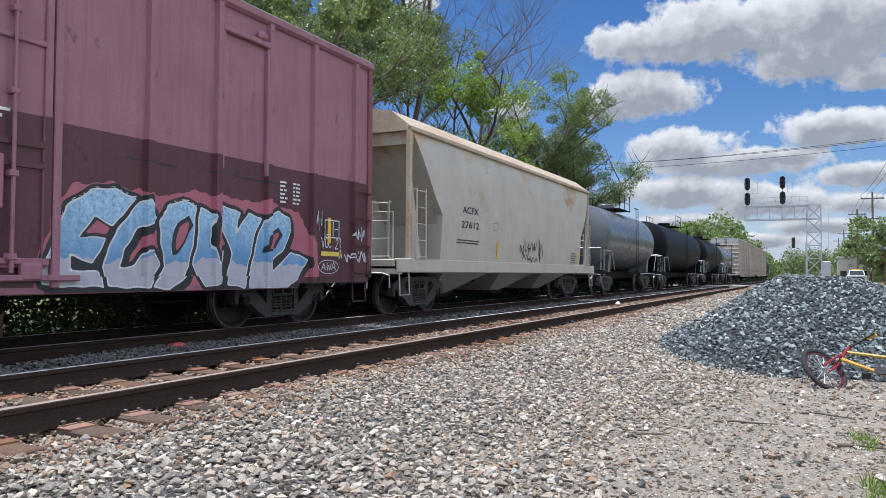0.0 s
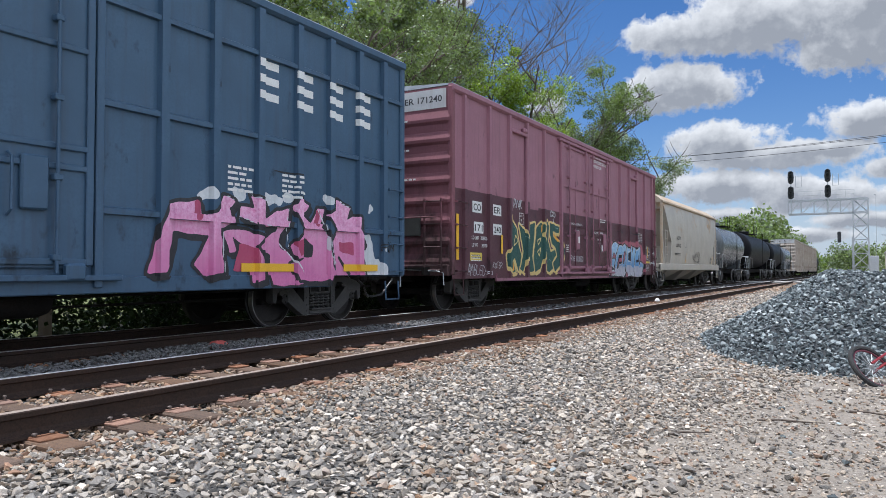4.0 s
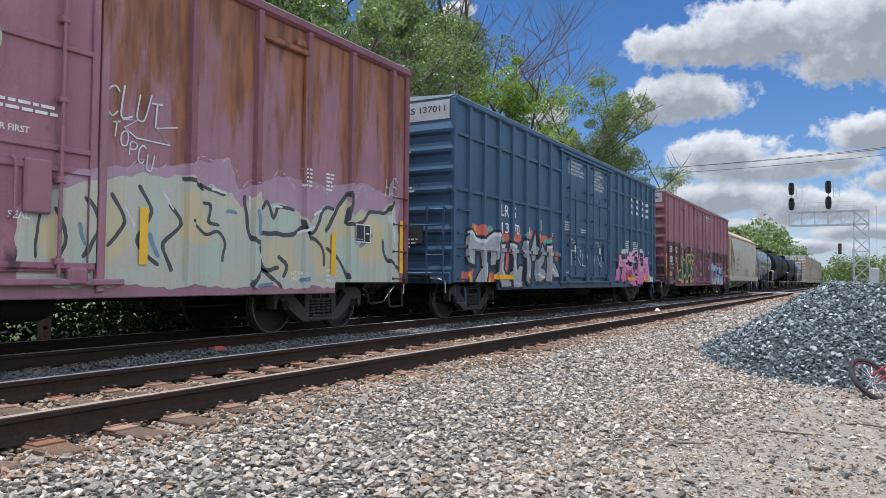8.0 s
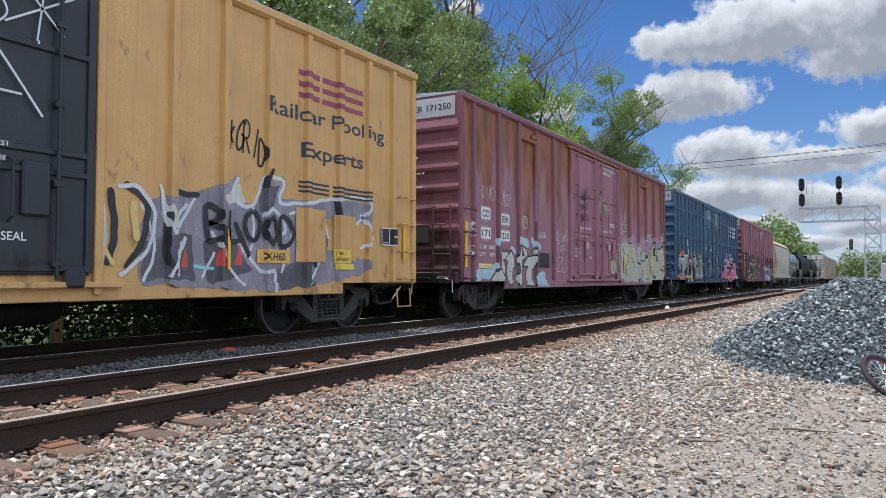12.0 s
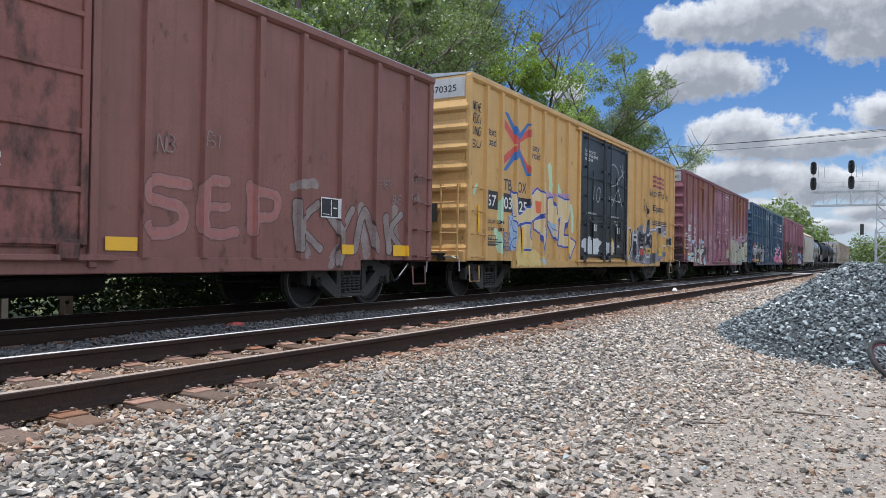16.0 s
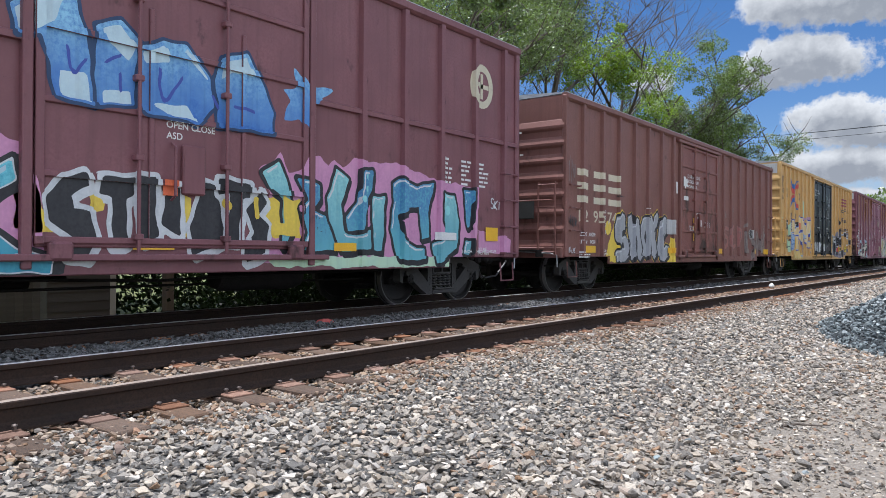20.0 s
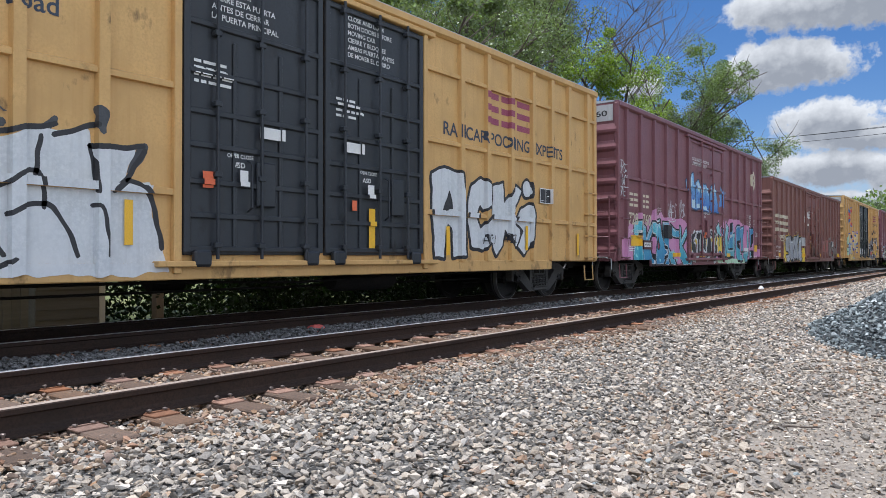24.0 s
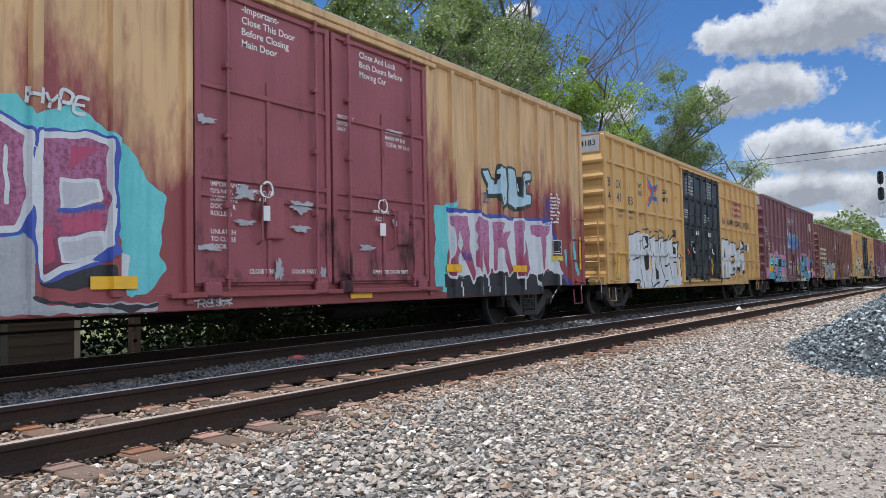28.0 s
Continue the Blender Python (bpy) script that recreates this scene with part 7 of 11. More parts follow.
m.spot(S_WHITE, (0.039, -8.25, 1.94, -7.97, 1.96, -7.79, 1.81, -7.42, 1.78, -6.97, 1.94, -6.65, 1.97), (0.033, -7.34, 1.47, -7.21, 1.11, -7.30, 0.85), (0.036, -6.57, 1.71, -6.25, 1.72), (0.036, -6.37, 1.31, -6.36, 1.13, -6.19, 0.93), (0.038, -5.91, 1.75, -5.52, 1.74), (0.031, -5.62, 1.41, -5.58, 1.14), (0.029, -5.04, 1.86, -4.81, 1.90), (0.029, -4.94, 1.36, -4.68, 0.99), (0.035, -4.19, 1.04, -3.65, 0.96), (0.028, -3.41, 1.81, -3.08, 1.83), (0.029, -3.11, 1.24, -2.64, 1.01))
m.spot(S_BLACK, (0.015, -5.73, 1.78, -5.73, 1.75), (0.015, -5.73, 1.67, -5.73, 1.64), (0.010, -7.84, 1.05, -7.72, 1.08))
m.paint(S_GREYMID, 0.06, S_BLACK, depth=(S_BLACK, 0.05, -0.06), second=S_GREYDARK)
m = Mural(NAVY, 32)
m.cloud(S_WHITE, (0.083, 3.93, 1.92, 4.10, 1.95), (0.076, 4.58, 2.01, 4.68, 2.02), (0.095, 5.22, 1.98, 5.42, 1.96), (0.070, 5.60, 2.02, 5.71, 2.05), (0.069, 6.57, 2.06, 6.65, 2.05), (0.068, 7.75, 1.94, 7.82, 2.03), (0.052, 8.19, 1.41, 8.20, 1.28), (0, 7.54, 1.59, 7.80, 1.52, 7.90, 1.19, 8.15, 1.02, 8.41, 0.80, 7.66, 0.76))
m.letter((0, 3.41, 1.76, 3.90, 1.86, 3.94, 1.67, 4.17, 1.69, 4.33, 1.95, 4.55, 1.90, 4.44, 1.77, 4.52, 1.59, 4.32, 1.49, 4.30, 1.18, 4.36, 0.88, 4.00, 0.85, 3.82, 1.00, 4.08, 1.40, 3.49, 1.41, 3.35, 0.89, 3.10, 0.89, 3.24, 1.37))
m.letter((0, 4.33, 1.45, 4.62, 1.51, 4.83, 1.48, 5.15, 1.36, 5.06, 1.20, 5.12, 0.77, 4.87, 0.74, 4.76, 1.26, 4.50, 1.40, 4.56, 1.19, 4.44, 1.15))
m.letter((0, 4.63, 1.84, 4.92, 1.82, 4.83, 2.01, 5.13, 1.90, 5.15, 1.67, 5.38, 1.82, 5.65, 1.87, 5.62, 1.60, 5.47, 1.49, 5.43, 1.35, 5.91, 0.93, 5.93, 0.68, 5.29, 0.70, 5.20, 0.94, 4.97, 1.26, 5.35, 1.51, 4.94, 1.59, 4.63, 1.67))
m.letter((0, 5.72, 1.89, 5.85, 2.03, 6.13, 1.96, 5.97, 1.78, 6.18, 1.68, 6.33, 1.93, 6.51, 1.91, 6.38, 1.61, 6.58, 1.53, 6.60, 1.16, 6.83, 0.93, 6.83, 0.74, 5.86, 0.76, 5.69, 1.01, 6.09, 1.14, 5.79, 1.09, 5.69, 1.29, 6.01, 1.51))
m.letter((0, 6.55, 1.81, 6.72, 1.92, 6.75, 2.08, 6.88, 2.09, 7.20, 1.98, 7.09, 1.77, 7.27, 1.85, 7.44, 1.83, 7.42, 1.63, 7.63, 1.43, 7.50, 1.26, 7.66, 0.85, 7.83, 0.72, 6.91, 0.74, 6.70, 1.01, 6.64, 1.39, 6.80, 1.59))
m.spot(S_DARKROSE, (0, 4.63, 1.32, 4.93, 1.25, 4.99, 0.94, 4.51, 0.91), (0, 6.29, 1.90, 6.40, 1.89, 6.32, 1.62, 6.23, 1.64), (0, 5.75, 1.36, 6.09, 1.43, 6.12, 1.23, 5.84, 1.13), (0.052, 3.87, 1.81, 3.87, 1.63), (0, 6.88, 1.40, 7.31, 1.40, 7.29, 1.17, 6.90, 1.25))
m.spot(S_BLACK, (0, 5.03, 1.54, 5.42, 1.59, 5.36, 1.49, 5.12, 1.45), (0, 6.01, 1.44, 6.22, 1.32, 6.20, 1.14, 5.89, 1.11), (0, 5.00, 1.21, 5.24, 1.16, 5.23, 0.98, 5.05, 0.98), (0.025, 4.45, 1.77, 4.60, 1.83), (0.029, 6.10, 1.88, 6.01, 1.80), (0, 5.49, 1.43, 5.60, 1.48, 5.57, 1.21, 5.43, 1.28), (0.032, 6.88, 1.13, 7.20, 0.85))
m.spot(S_WHITE, (0.010, 4.34, 1.45, 4.32, 1.18, 4.38, 0.89), (0.010, 4.63, 1.69, 4.90, 1.60, 5.42, 1.57), (0.011, 5.43, 1.33, 5.91, 0.92, 5.93, 0.71), (0.011, 5.65, 1.87, 5.60, 1.60, 5.65, 1.28), (0.012, 6.33, 1.90, 6.56, 1.53, 6.60, 1.16, 6.83, 0.93), (0.010, 4.33, 1.96, 4.55, 1.90), (0.011, 4.85, 2.01, 5.13, 1.90), (0.012, 6.60, 1.39, 6.68, 1.01), (0.013, 6.90, 2.09, 7.20, 1.98), (0.013, 7.50, 1.26, 7.66, 0.85))
m.paint(S_PINK, 0.05, S_BLACK, depth=(S_BLACK, 0.05, -0.05))
stencil(NAVY, "LR", -6.45, 2.46, 0.29, fit=0.46)
stencil(NAVY, "S", -5.75, 2.46, 0.29, fit=0.2)
stencil(NAVY, "13", -6.45, 2.05, 0.26, fit=0.42, lift=0.02)
stencil(NAVY, "70", -5.72, 2.05, 0.26, fit=0.34, lift=0.02)
stencil(NAVY, "11", -4.93, 2.06, 0.24, fit=0.25, lift=0.02)
lay("plate_box", frame_box(-4.1, -3.84, 2.23, 2.53, 0.015) + [put_text("F", -4.0, 2.28, 0.1), put_text("PLATE", -4.07, 2.43, 0.045)], M_WHITE, NAVY, 0.004, "white outlined plate mark")
small_print(NAVY, -3.3, 2.2, 0.04, 2, 0.4, None, 12)
emblem(NAVY, ((4.95, 5.42), (5.78, 6.22), (6.58, 7.0), (7.36, 7.8)), 3.44, 4.03, M_WHITE, "white emblem stripe")
door_notes(NAVY, -1.85, 4.45, ("CLOSE THIS DOOR BEFORE", "CLOSING MAIN DOOR", "CIERRE ESTA PUERTA ANTES DE", "CERRAR LA PUERTA PRINCIPAL"), 0.075)
door_notes(NAVY, 0.52, 4.45, ("CLOSE AND LOCK", "BOTH DOORS BEFORE", "MOVING CAR", "CIERRE Y BLOQUEE", "AMBAS PUERTAS ANTES", "DE MOVER EL CARRO"), 0.075)
latch_notes(NAVY, -1.5, 1.75)
latch_notes(NAVY, 0.9, 1.75)
tag(NAVY, "TRU", -2.0, -0.1, 1.35, 1.8, S_WHITE, 0.035, 0.05, 33)
tag(NAVY, "IN", 0.2, 1.3, 1.35, 1.75, S_WHITE, 0.035, 0.05, 34)
tag(NAVY, "OPS..", -2.15, -1.7, 1.0, 1.14, S_WHITE, 0.02, 0.05, 35, under=True)
tag(NAVY, "A", 8.27, 8.37, 1.5, 1.62, S_BLACK, 0.02, 0.03, 36)
tag(NAVY, "X", 8.22, 8.42, 1.25, 1.45, S_BLACK, 0.02, 0.03, 37)
tag(NAVY, "F M", 8.1, 8.55, 1.27, 1.39, S_BLACK, 0.02, 0.03, 38)
small_print(NAVY, -2.15, 2.6, 0.045, 4, 0.5, None, 13)
small_print(NAVY, -0.7, 2.45, 0.045, 2, 0.6, None, 14)
small_print(NAVY, 4.4, 2.35, 0.05, 5, 0.5, None, 15)
small_print(NAVY, 5.5, 2.35, 0.05, 5, 0.6, None, 16)
end_text(NAVY, "LRS 137011", 0.2, 4.58, 0.14, 1.15, S_BLACK)

door_notes(NAVY, -6.6, 0.98, ("LIFT, JACK", "AND PULL", "HERE"), 0.05)
door_notes(RUSTED, 6.53, 1.0, ("LIFT, JACK", "AND PULL", "HERE"), 0.05)

# maroon car with rust
for a, b, z0, z1 in ((-8.06, -7.42, 2.18, 2.6), (-7.0, -6.4, 2.1, 2.53), (-8.06, -7.42, 1.74, 2.14), (-7.02, -6.4, 1.74, 2.12)):
    lay("overspray", [blob(a, b, z0, z1, 66, 0.05)], S_FADEWHITE, RUSTED, 0.003, "pale overspray round a number panel")
boxed(RUSTED, "CO", -7.97, -7.52, 2.26, 2.53, M_WHITE, S_BLACK)
boxed(RUSTED, "ER", -6.93, -6.48, 2.19, 2.45, M_WHITE, S_BLACK)
boxed(RUSTED, "171", -7.98, -7.5, 1.81, 2.07, M_WHITE, S_BLACK)
boxed(RUSTED, "250", -6.95, -6.47, 1.80, 2.05, M_WHITE, S_BLACK)
load_data(RUSTED, -8.1, 1.58, M_WHITE, 23, "203300", "82700")
lay("yellow_notice", [rect(-8.1, -7.4, 1.14, 1.24)], M_YELLOW, RUSTED, 0.005)
m = Mural(RUSTED, 35)
m.cloud(S_PALEBLUE, (0, -8.31, 1.03, -8.07, 1.12, -7.81, 1.07, -7.26, 1.25, -7.15, 1.35, -7.18, 0.89, -8.36, 0.85), (0.094, -7.15, 1.75, -7.08, 1.69), (0.073, -6.37, 1.61, -6.21, 1.55), (0.123, -5.90, 1.83, -5.42, 1.79), (0.089, -5.10, 1.90, -4.98, 1.79), (0.100, -4.81, 1.68, -4.63, 1.73), (0, -4.97, 0.97, -4.25, 1.11, -4.18, 0.72, -4.96, 0.73))
m.letter((0, -7.14, 1.52, -7.08, 1.66, -6.95, 1.43, -6.93, 1.16, -6.74, 0.94, -6.82, 0.79, -7.43, 0.81, -7.47, 0.90, -7.21, 1.05, -6.98, 1.16))
m.letter((0, -6.91, 1.53, -6.56, 1.55, -6.67, 1.38, -6.87, 1.36, -6.71, 1.17, -6.79, 0.99, -6.93, 1.16))
m.letter((0, -6.42, 1.56, -6.25, 1.40, -6.20, 1.18, -6.32, 1.11, -6.36, 0.80, -6.57, 0.75, -6.66, 1.10, -6.58, 1.31, -6.70, 1.38))
m.letter((0, -6.00, 1.66, -5.88, 1.71, -5.86, 1.46, -5.58, 1.47, -5.76, 1.71, -5.48, 1.62, -5.42, 1.48, -5.81, 1.34, -5.72, 1.12, -5.90, 0.96, -5.80, 0.80, -6.04, 0.73, -6.17, 0.89, -5.95, 1.11, -6.09, 1.33))
m.letter((0, -5.40, 1.43, -4.93, 1.50, -4.97, 1.22, -5.14, 1.13, -5.19, 0.81, -4.96, 0.73, -5.54, 0.72, -5.50, 1.05, -5.35, 1.21, -5.66, 1.21))
m.letter((0, -5.15, 1.60, -4.92, 1.68, -4.98, 1.53))
m.spot(S_SMOKE, (0.008, -7.10, 1.49, -7.01, 1.19), (0.009, -6.46, 1.46, -6.37, 1.21), (0.008, -6.80, 1.47, -6.70, 1.45), (0.009, -5.96, 1.41, -5.89, 1.23), (0.010, -5.36, 1.35, -5.09, 1.39), (0.014, -6.52, 1.10, -6.40, 1.07), (0.014, -6.69, 1.15, -6.50, 1.16), (0.008, -5.66, 1.31, -5.46, 1.13), (0.007, -7.25, 0.94, -6.91, 0.89))
m.paint(S_CREAM, 0.028, S_BLACK, halo=[(S_HATCH, 0.035)], depth=(S_HATCH, 0.07, -0.04), ragged=0.02)
lay("dark_vent", [rect(-4.65, -3.95, 1.18, 1.58)], S_BLACK, RUSTED, 0.012, "dark square panel")
m = Mural(RUSTED, 36)
m.cloud(S_LILACDUST, (0, 1.44, 1.60, 1.67, 1.89, 2.19, 2.12, 2.72, 2.21, 3.38, 2.33, 4.05, 2.48, 4.37, 2.57, 4.58, 2.16, 5.00, 2.28, 5.47, 2.45, 6.07, 2.44, 6.45, 2.41, 7.07, 2.50, 7.52, 2.60, 8.14, 2.47, 8.68, 2.44, 8.71, 0.72, 1.47, 0.80))
m.cloud(S_MINTPALE, (0, 1.44, 1.47, 1.78, 1.82, 2.31, 1.99, 2.95, 2.14, 3.71, 2.24, 3.95, 2.07, 4.10, 2.15, 4.45, 2.08, 4.66, 1.85, 4.72, 1.98, 4.93, 2.14, 5.12, 1.96, 5.40, 2.03, 5.82, 1.97, 6.09, 1.74, 6.46, 2.07, 6.76, 2.06, 7.07, 2.34, 7.19, 1.95, 7.53, 2.10, 7.89, 2.05, 8.40, 2.32, 8.69, 1.81, 8.71, 0.72, 1.47, 0.80))
m.cloud(S_STRAWPALE, (0, 1.63, 1.40, 1.88, 1.65, 2.04, 1.25, 1.84, 0.98), (0, 2.32, 1.70, 2.69, 1.90, 2.84, 1.30, 2.51, 1.04), (0, 3.61, 1.97, 3.83, 2.05, 4.08, 1.67, 4.03, 1.25, 3.86, 1.24, 3.57, 1.45), (0, 6.09, 1.55, 6.76, 2.06, 7.09, 2.26, 7.09, 1.70, 6.78, 1.36, 7.00, 0.98, 6.30, 0.90), (0, 5.10, 1.43, 5.74, 1.50, 5.84, 0.89, 5.19, 0.96), (0, 7.19, 1.95, 7.65, 2.03, 8.15, 1.94, 8.16, 1.16, 7.20, 1.30))
m.cloud(S_MINTDULL, (0, 3.85, 1.30, 4.27, 1.38, 4.35, 1.01, 3.93, 0.77), (0, 6.77, 1.52, 7.31, 1.63, 7.56, 0.90, 6.89, 0.82), (0, 2.91, 1.77, 3.20, 1.91, 3.27, 1.27, 2.98, 1.10), (0, 2.04, 1.16, 2.26, 1.36, 2.35, 0.89, 2.05, 0.89), (0, 5.20, 1.84, 5.73, 1.96, 5.82, 1.68, 5.25, 1.60))
m.spot(S_SMOKE, (0.029, 3.60, 2.17, 3.77, 2.16, 3.92, 2.07), (0.024, 3.89, 2.12, 4.07, 2.09, 4.32, 2.05), (0.024, 3.95, 1.89, 4.07, 1.88, 4.02, 1.66, 4.20, 1.62), (0.024, 3.73, 1.64, 3.97, 1.48, 4.21, 1.53, 4.34, 1.38, 4.28, 1.14), (0.032, 4.69, 2.04, 4.77, 1.54, 4.95, 1.42), (0.027, 5.05, 1.92, 5.16, 2.03, 5.28, 1.78, 5.40, 1.96, 5.73, 1.96), (0.035, 5.06, 1.56, 5.65, 1.56, 5.91, 1.69, 6.10, 1.48), (0.033, 4.96, 1.35, 5.08, 1.03, 5.38, 1.04), (0.035, 5.42, 1.20, 5.58, 1.10, 5.52, 0.93), (0.030, 5.91, 1.80, 6.00, 1.62, 6.23, 1.64, 6.46, 2.03, 6.71, 2.06), (0.030, 6.09, 1.55, 6.43, 1.42, 6.48, 1.12), (0.040, 6.52, 1.69, 7.07, 2.34, 7.14, 2.14, 7.03, 1.85), (0.034, 7.08, 1.82, 7.53, 1.89, 7.77, 2.08, 8.27, 2.13, 8.40, 2.32), (0.031, 6.57, 1.39, 6.78, 1.28, 6.99, 1.05, 7.10, 0.90), (0.035, 8.15, 1.60, 8.29, 1.25, 8.70, 1.08), (0.033, 4.83, 0.80, 5.04, 1.02, 5.43, 0.76), (0.028, 3.40, 1.83, 3.57, 1.57, 3.31, 1.33, 3.43, 1.00), (0.026, 2.95, 1.99, 3.11, 1.69, 2.93, 1.30, 3.22, 1.05), (0.025, 2.56, 1.88, 2.74, 1.55, 2.54, 1.28), (0.024, 2.20, 1.78, 2.37, 1.47, 2.19, 1.12), (0.023, 1.85, 1.65, 2.00, 1.34, 1.84, 1.02), (0.017, 1.69, 1.58, 1.64, 1.10))
m.spot(S_WHITE, (0.018, 4.10, 2.10, 4.35, 2.08), (0.019, 4.79, 2.06, 4.81, 1.90), (0.017, 5.28, 1.95, 5.48, 1.97), (0.019, 6.22, 1.90, 6.41, 2.01), (0.027, 8.34, 2.05, 8.49, 1.43), (0.022, 5.82, 1.61, 6.23, 1.71), (0.014, 3.29, 1.98, 3.45, 1.78), (0.015, 2.32, 1.75, 2.45, 1.57), (0.013, 2.74, 1.75, 2.88, 1.51))
m.spot(S_STEELBLUE, (0.039, 4.90, 1.87, 4.95, 1.55), (0.036, 5.89, 0.86, 6.11, 0.89), (0.042, 7.48, 1.47, 7.78, 1.66), (0.025, 4.36, 1.82, 4.52, 1.80), (0.032, 3.11, 1.42, 3.22, 1.16), (0.023, 2.14, 1.49, 2.22, 1.26), (0.026, 4.93, 0.79, 5.23, 0.81))
m.spot(S_LILACPALE, (0.009, 3.49, 2.29, 3.76, 2.42, 3.93, 2.51, 4.18, 2.47, 4.37, 2.55, 4.58, 2.28), (0.010, 4.65, 2.17, 4.78, 2.30, 5.00, 2.28, 5.27, 2.42, 5.42, 2.52, 5.72, 2.31), (0.011, 6.21, 2.31, 6.35, 2.42, 6.55, 2.27), (0.012, 7.29, 2.28, 7.52, 2.56, 7.64, 2.32), (0.008, 2.72, 2.16, 2.94, 2.33, 3.18, 2.24, 3.38, 2.38), (0.007, 2.20, 2.02, 2.39, 2.15, 2.59, 2.09))
m.paint(None, ragged=0.02)
tag(RUSTED, "CLUT", 2.42, 3.25, 2.78, 3.15, S_WHITE, 0.022, 0.02, 301)
tag(RUSTED, "ITOPCU", 2.4, 3.12, 2.62, 2.82, S_WHITE, 0.018, 0.02, 302, rise=-0.5)
lay("tag", [stroke([(2.68, 2.77), (2.88, 2.80), (2.70, 2.68), (2.87, 2.58), (3.37, 2.57), (3.15, 2.75), (3.48, 2.82)], 0.02)], S_WHITE, RUSTED, 0.02, "thin hand-sprayed tag")
for k, (wd, a, b, z0, z1) in enumerate((("OLUMS", -3.5, -2.55, 1.95, 2.25), ("TOP", -3.4, -2.75, 1.65, 1.9), ("ZU", -3.5, -2.6, 1.1, 1.55), ("DIAS!", -7.95, -7.2, 2.72, 3.0), ("ADI", -6.9, -6.4, 2.62, 2.95), ("SINGR", -4.75, -4.2, 1.98, 2.15), ("HEF", 8.2, 8.62, 2.45, 2.75), ("OUNS", -8.85, -8.4, 1.85, 2.15), ("TOPS", -8.85, -8.45, 1.4, 1.65))):
    tag(RUSTED, wd, a, b, z0, z1, S_WHITE, 0.017, 0.022, 80 + k)
for wd, a, b, z0, z1, ink in (("HUGS", -1.55, -0.95, 3.3, 3.55, S_BLACK), ("HHH", -1.55, -1.05, 2.98, 3.2, S_BLACK), ("BRUN", -1.55, -0.95, 2.65, 2.88, S_BLACK), ("TIKI", 0.1, 0.5, 3.0, 3.5, S_MINT), ("SABER", 0.6, 1.2, 3.0, 3.4, S_MINT), ("TIKI", -2.05, -1.6, 2.1, 2.4, S_MINT)):
    tag(RUSTED, wd, a, b, z0, z1, ink, 0.03, 0.03, 90)
stencil(RUSTED, "RETAINING VALVE", -4.9, 0.68, 0.08)
lay("painted_ring", [stroke([(-5.55 + 0.16 * math.cos(k * 0.3142), 2.33 + 0.16 * math.sin(k * 0.3142)) for k in range(21)], 0.016), put_text("EXCEEDS", -5.66, 2.39, 0.035, fit=0.22), put_text("PLATE", -5.62, 2.32, 0.035, fit=0.14), put_text("F", -5.58, 2.22, 0.07)], M_WHITE, RUSTED, 0.005, "white painted ring mark")
door_notes(RUSTED, 0.6, 4.62, ("CLOSE AND LOCK", "BOTH DOORS BEFORE", "MOVING CAR"), 0.1)
door_notes(RUSTED, -1.66, 2.40, ("CLOSE THIS DOOR FIRST",), 0.07)
door_notes(RUSTED, 0.5, 2.40, ("OPEN THIS DOOR FIRST",), 0.07)
door_notes(RUSTED, -2.0, 1.75, ("UNLATCH", "TO CLOSE", "DOOR"), 0.07)
door_notes(RUSTED, -0.75, 1.5, ("SEAL",), 0.08)
door_notes(RUSTED, 1.35, 1.5, ("SEAL",), 0.08)
latch_notes(RUSTED, -1.25, 1.8)
latch_notes(RUSTED, 0.95, 1.8)
small_print(RUSTED, 1.2, 2.7, 0.045, 2, 0.7, None, 26)
small_print(RUSTED, 5.9, 2.6, 0.04, 5, 0.25, None, 28)
small_print(RUSTED, 6.5, 2.6, 0.04, 5, 0.25, None, 29)
placard(RUSTED, 7.3, 1.53)
end_text(RUSTED, "COER 171250", 0.05, 4.60, 0.14, 1.3, S_BLACK)

# first yellow car
crossed_logo(YELLOW_A, -7.38, -5.85, 2.95, 4.33)
for body, y, z, w in (("next", -8.17, 3.67, 0.5), ("load", -8.12, 3.44, 0.46), ("any", -5.63, 3.63, 0.42), ("road", -5.63, 3.43, 0.46)):
    stencil(YELLOW_A, body, y, z, 0.19, C_NAVY, fit=w)
stencil(YELLOW_A, "TB", -7.25, 2.50, 0.27, C_NAVY, fit=0.43)
stencil(YELLOW_A, "OX", -6.48, 2.50, 0.27, C_NAVY, fit=0.5)
boxed(YELLOW_A, "67", -8.17, -7.55, 2.0, 2.42, S_BLACK, M_WHITE, 0.08)
boxed(YELLOW_A, "03", -7.31, -6.72, 1.98, 2.42, S_BLACK, M_WHITE, 0.08)
boxed(YELLOW_A, "25", -6.49, -5.87, 1.95, 2.38, S_BLACK, M_WHITE, 0.08)
load_data(YELLOW_A, -8.05, 1.68, C_NAVY, 33, "204500", "81500")
lay("notice_box", frame_box(-8.16, -7.63, 1.17, 1.41, 0.015), S_BLACK, YELLOW_A, 0.006)
stencil(YELLOW_A, "THIS CAR", -8.1, 1.31, 0.05, S_BLACK)
stencil(YELLOW_A, "EXCESS HEIGHT", -8.13, 1.21, 0.05, S_BLACK, fit=0.46)
m = Mural(YELLOW_A, 37)
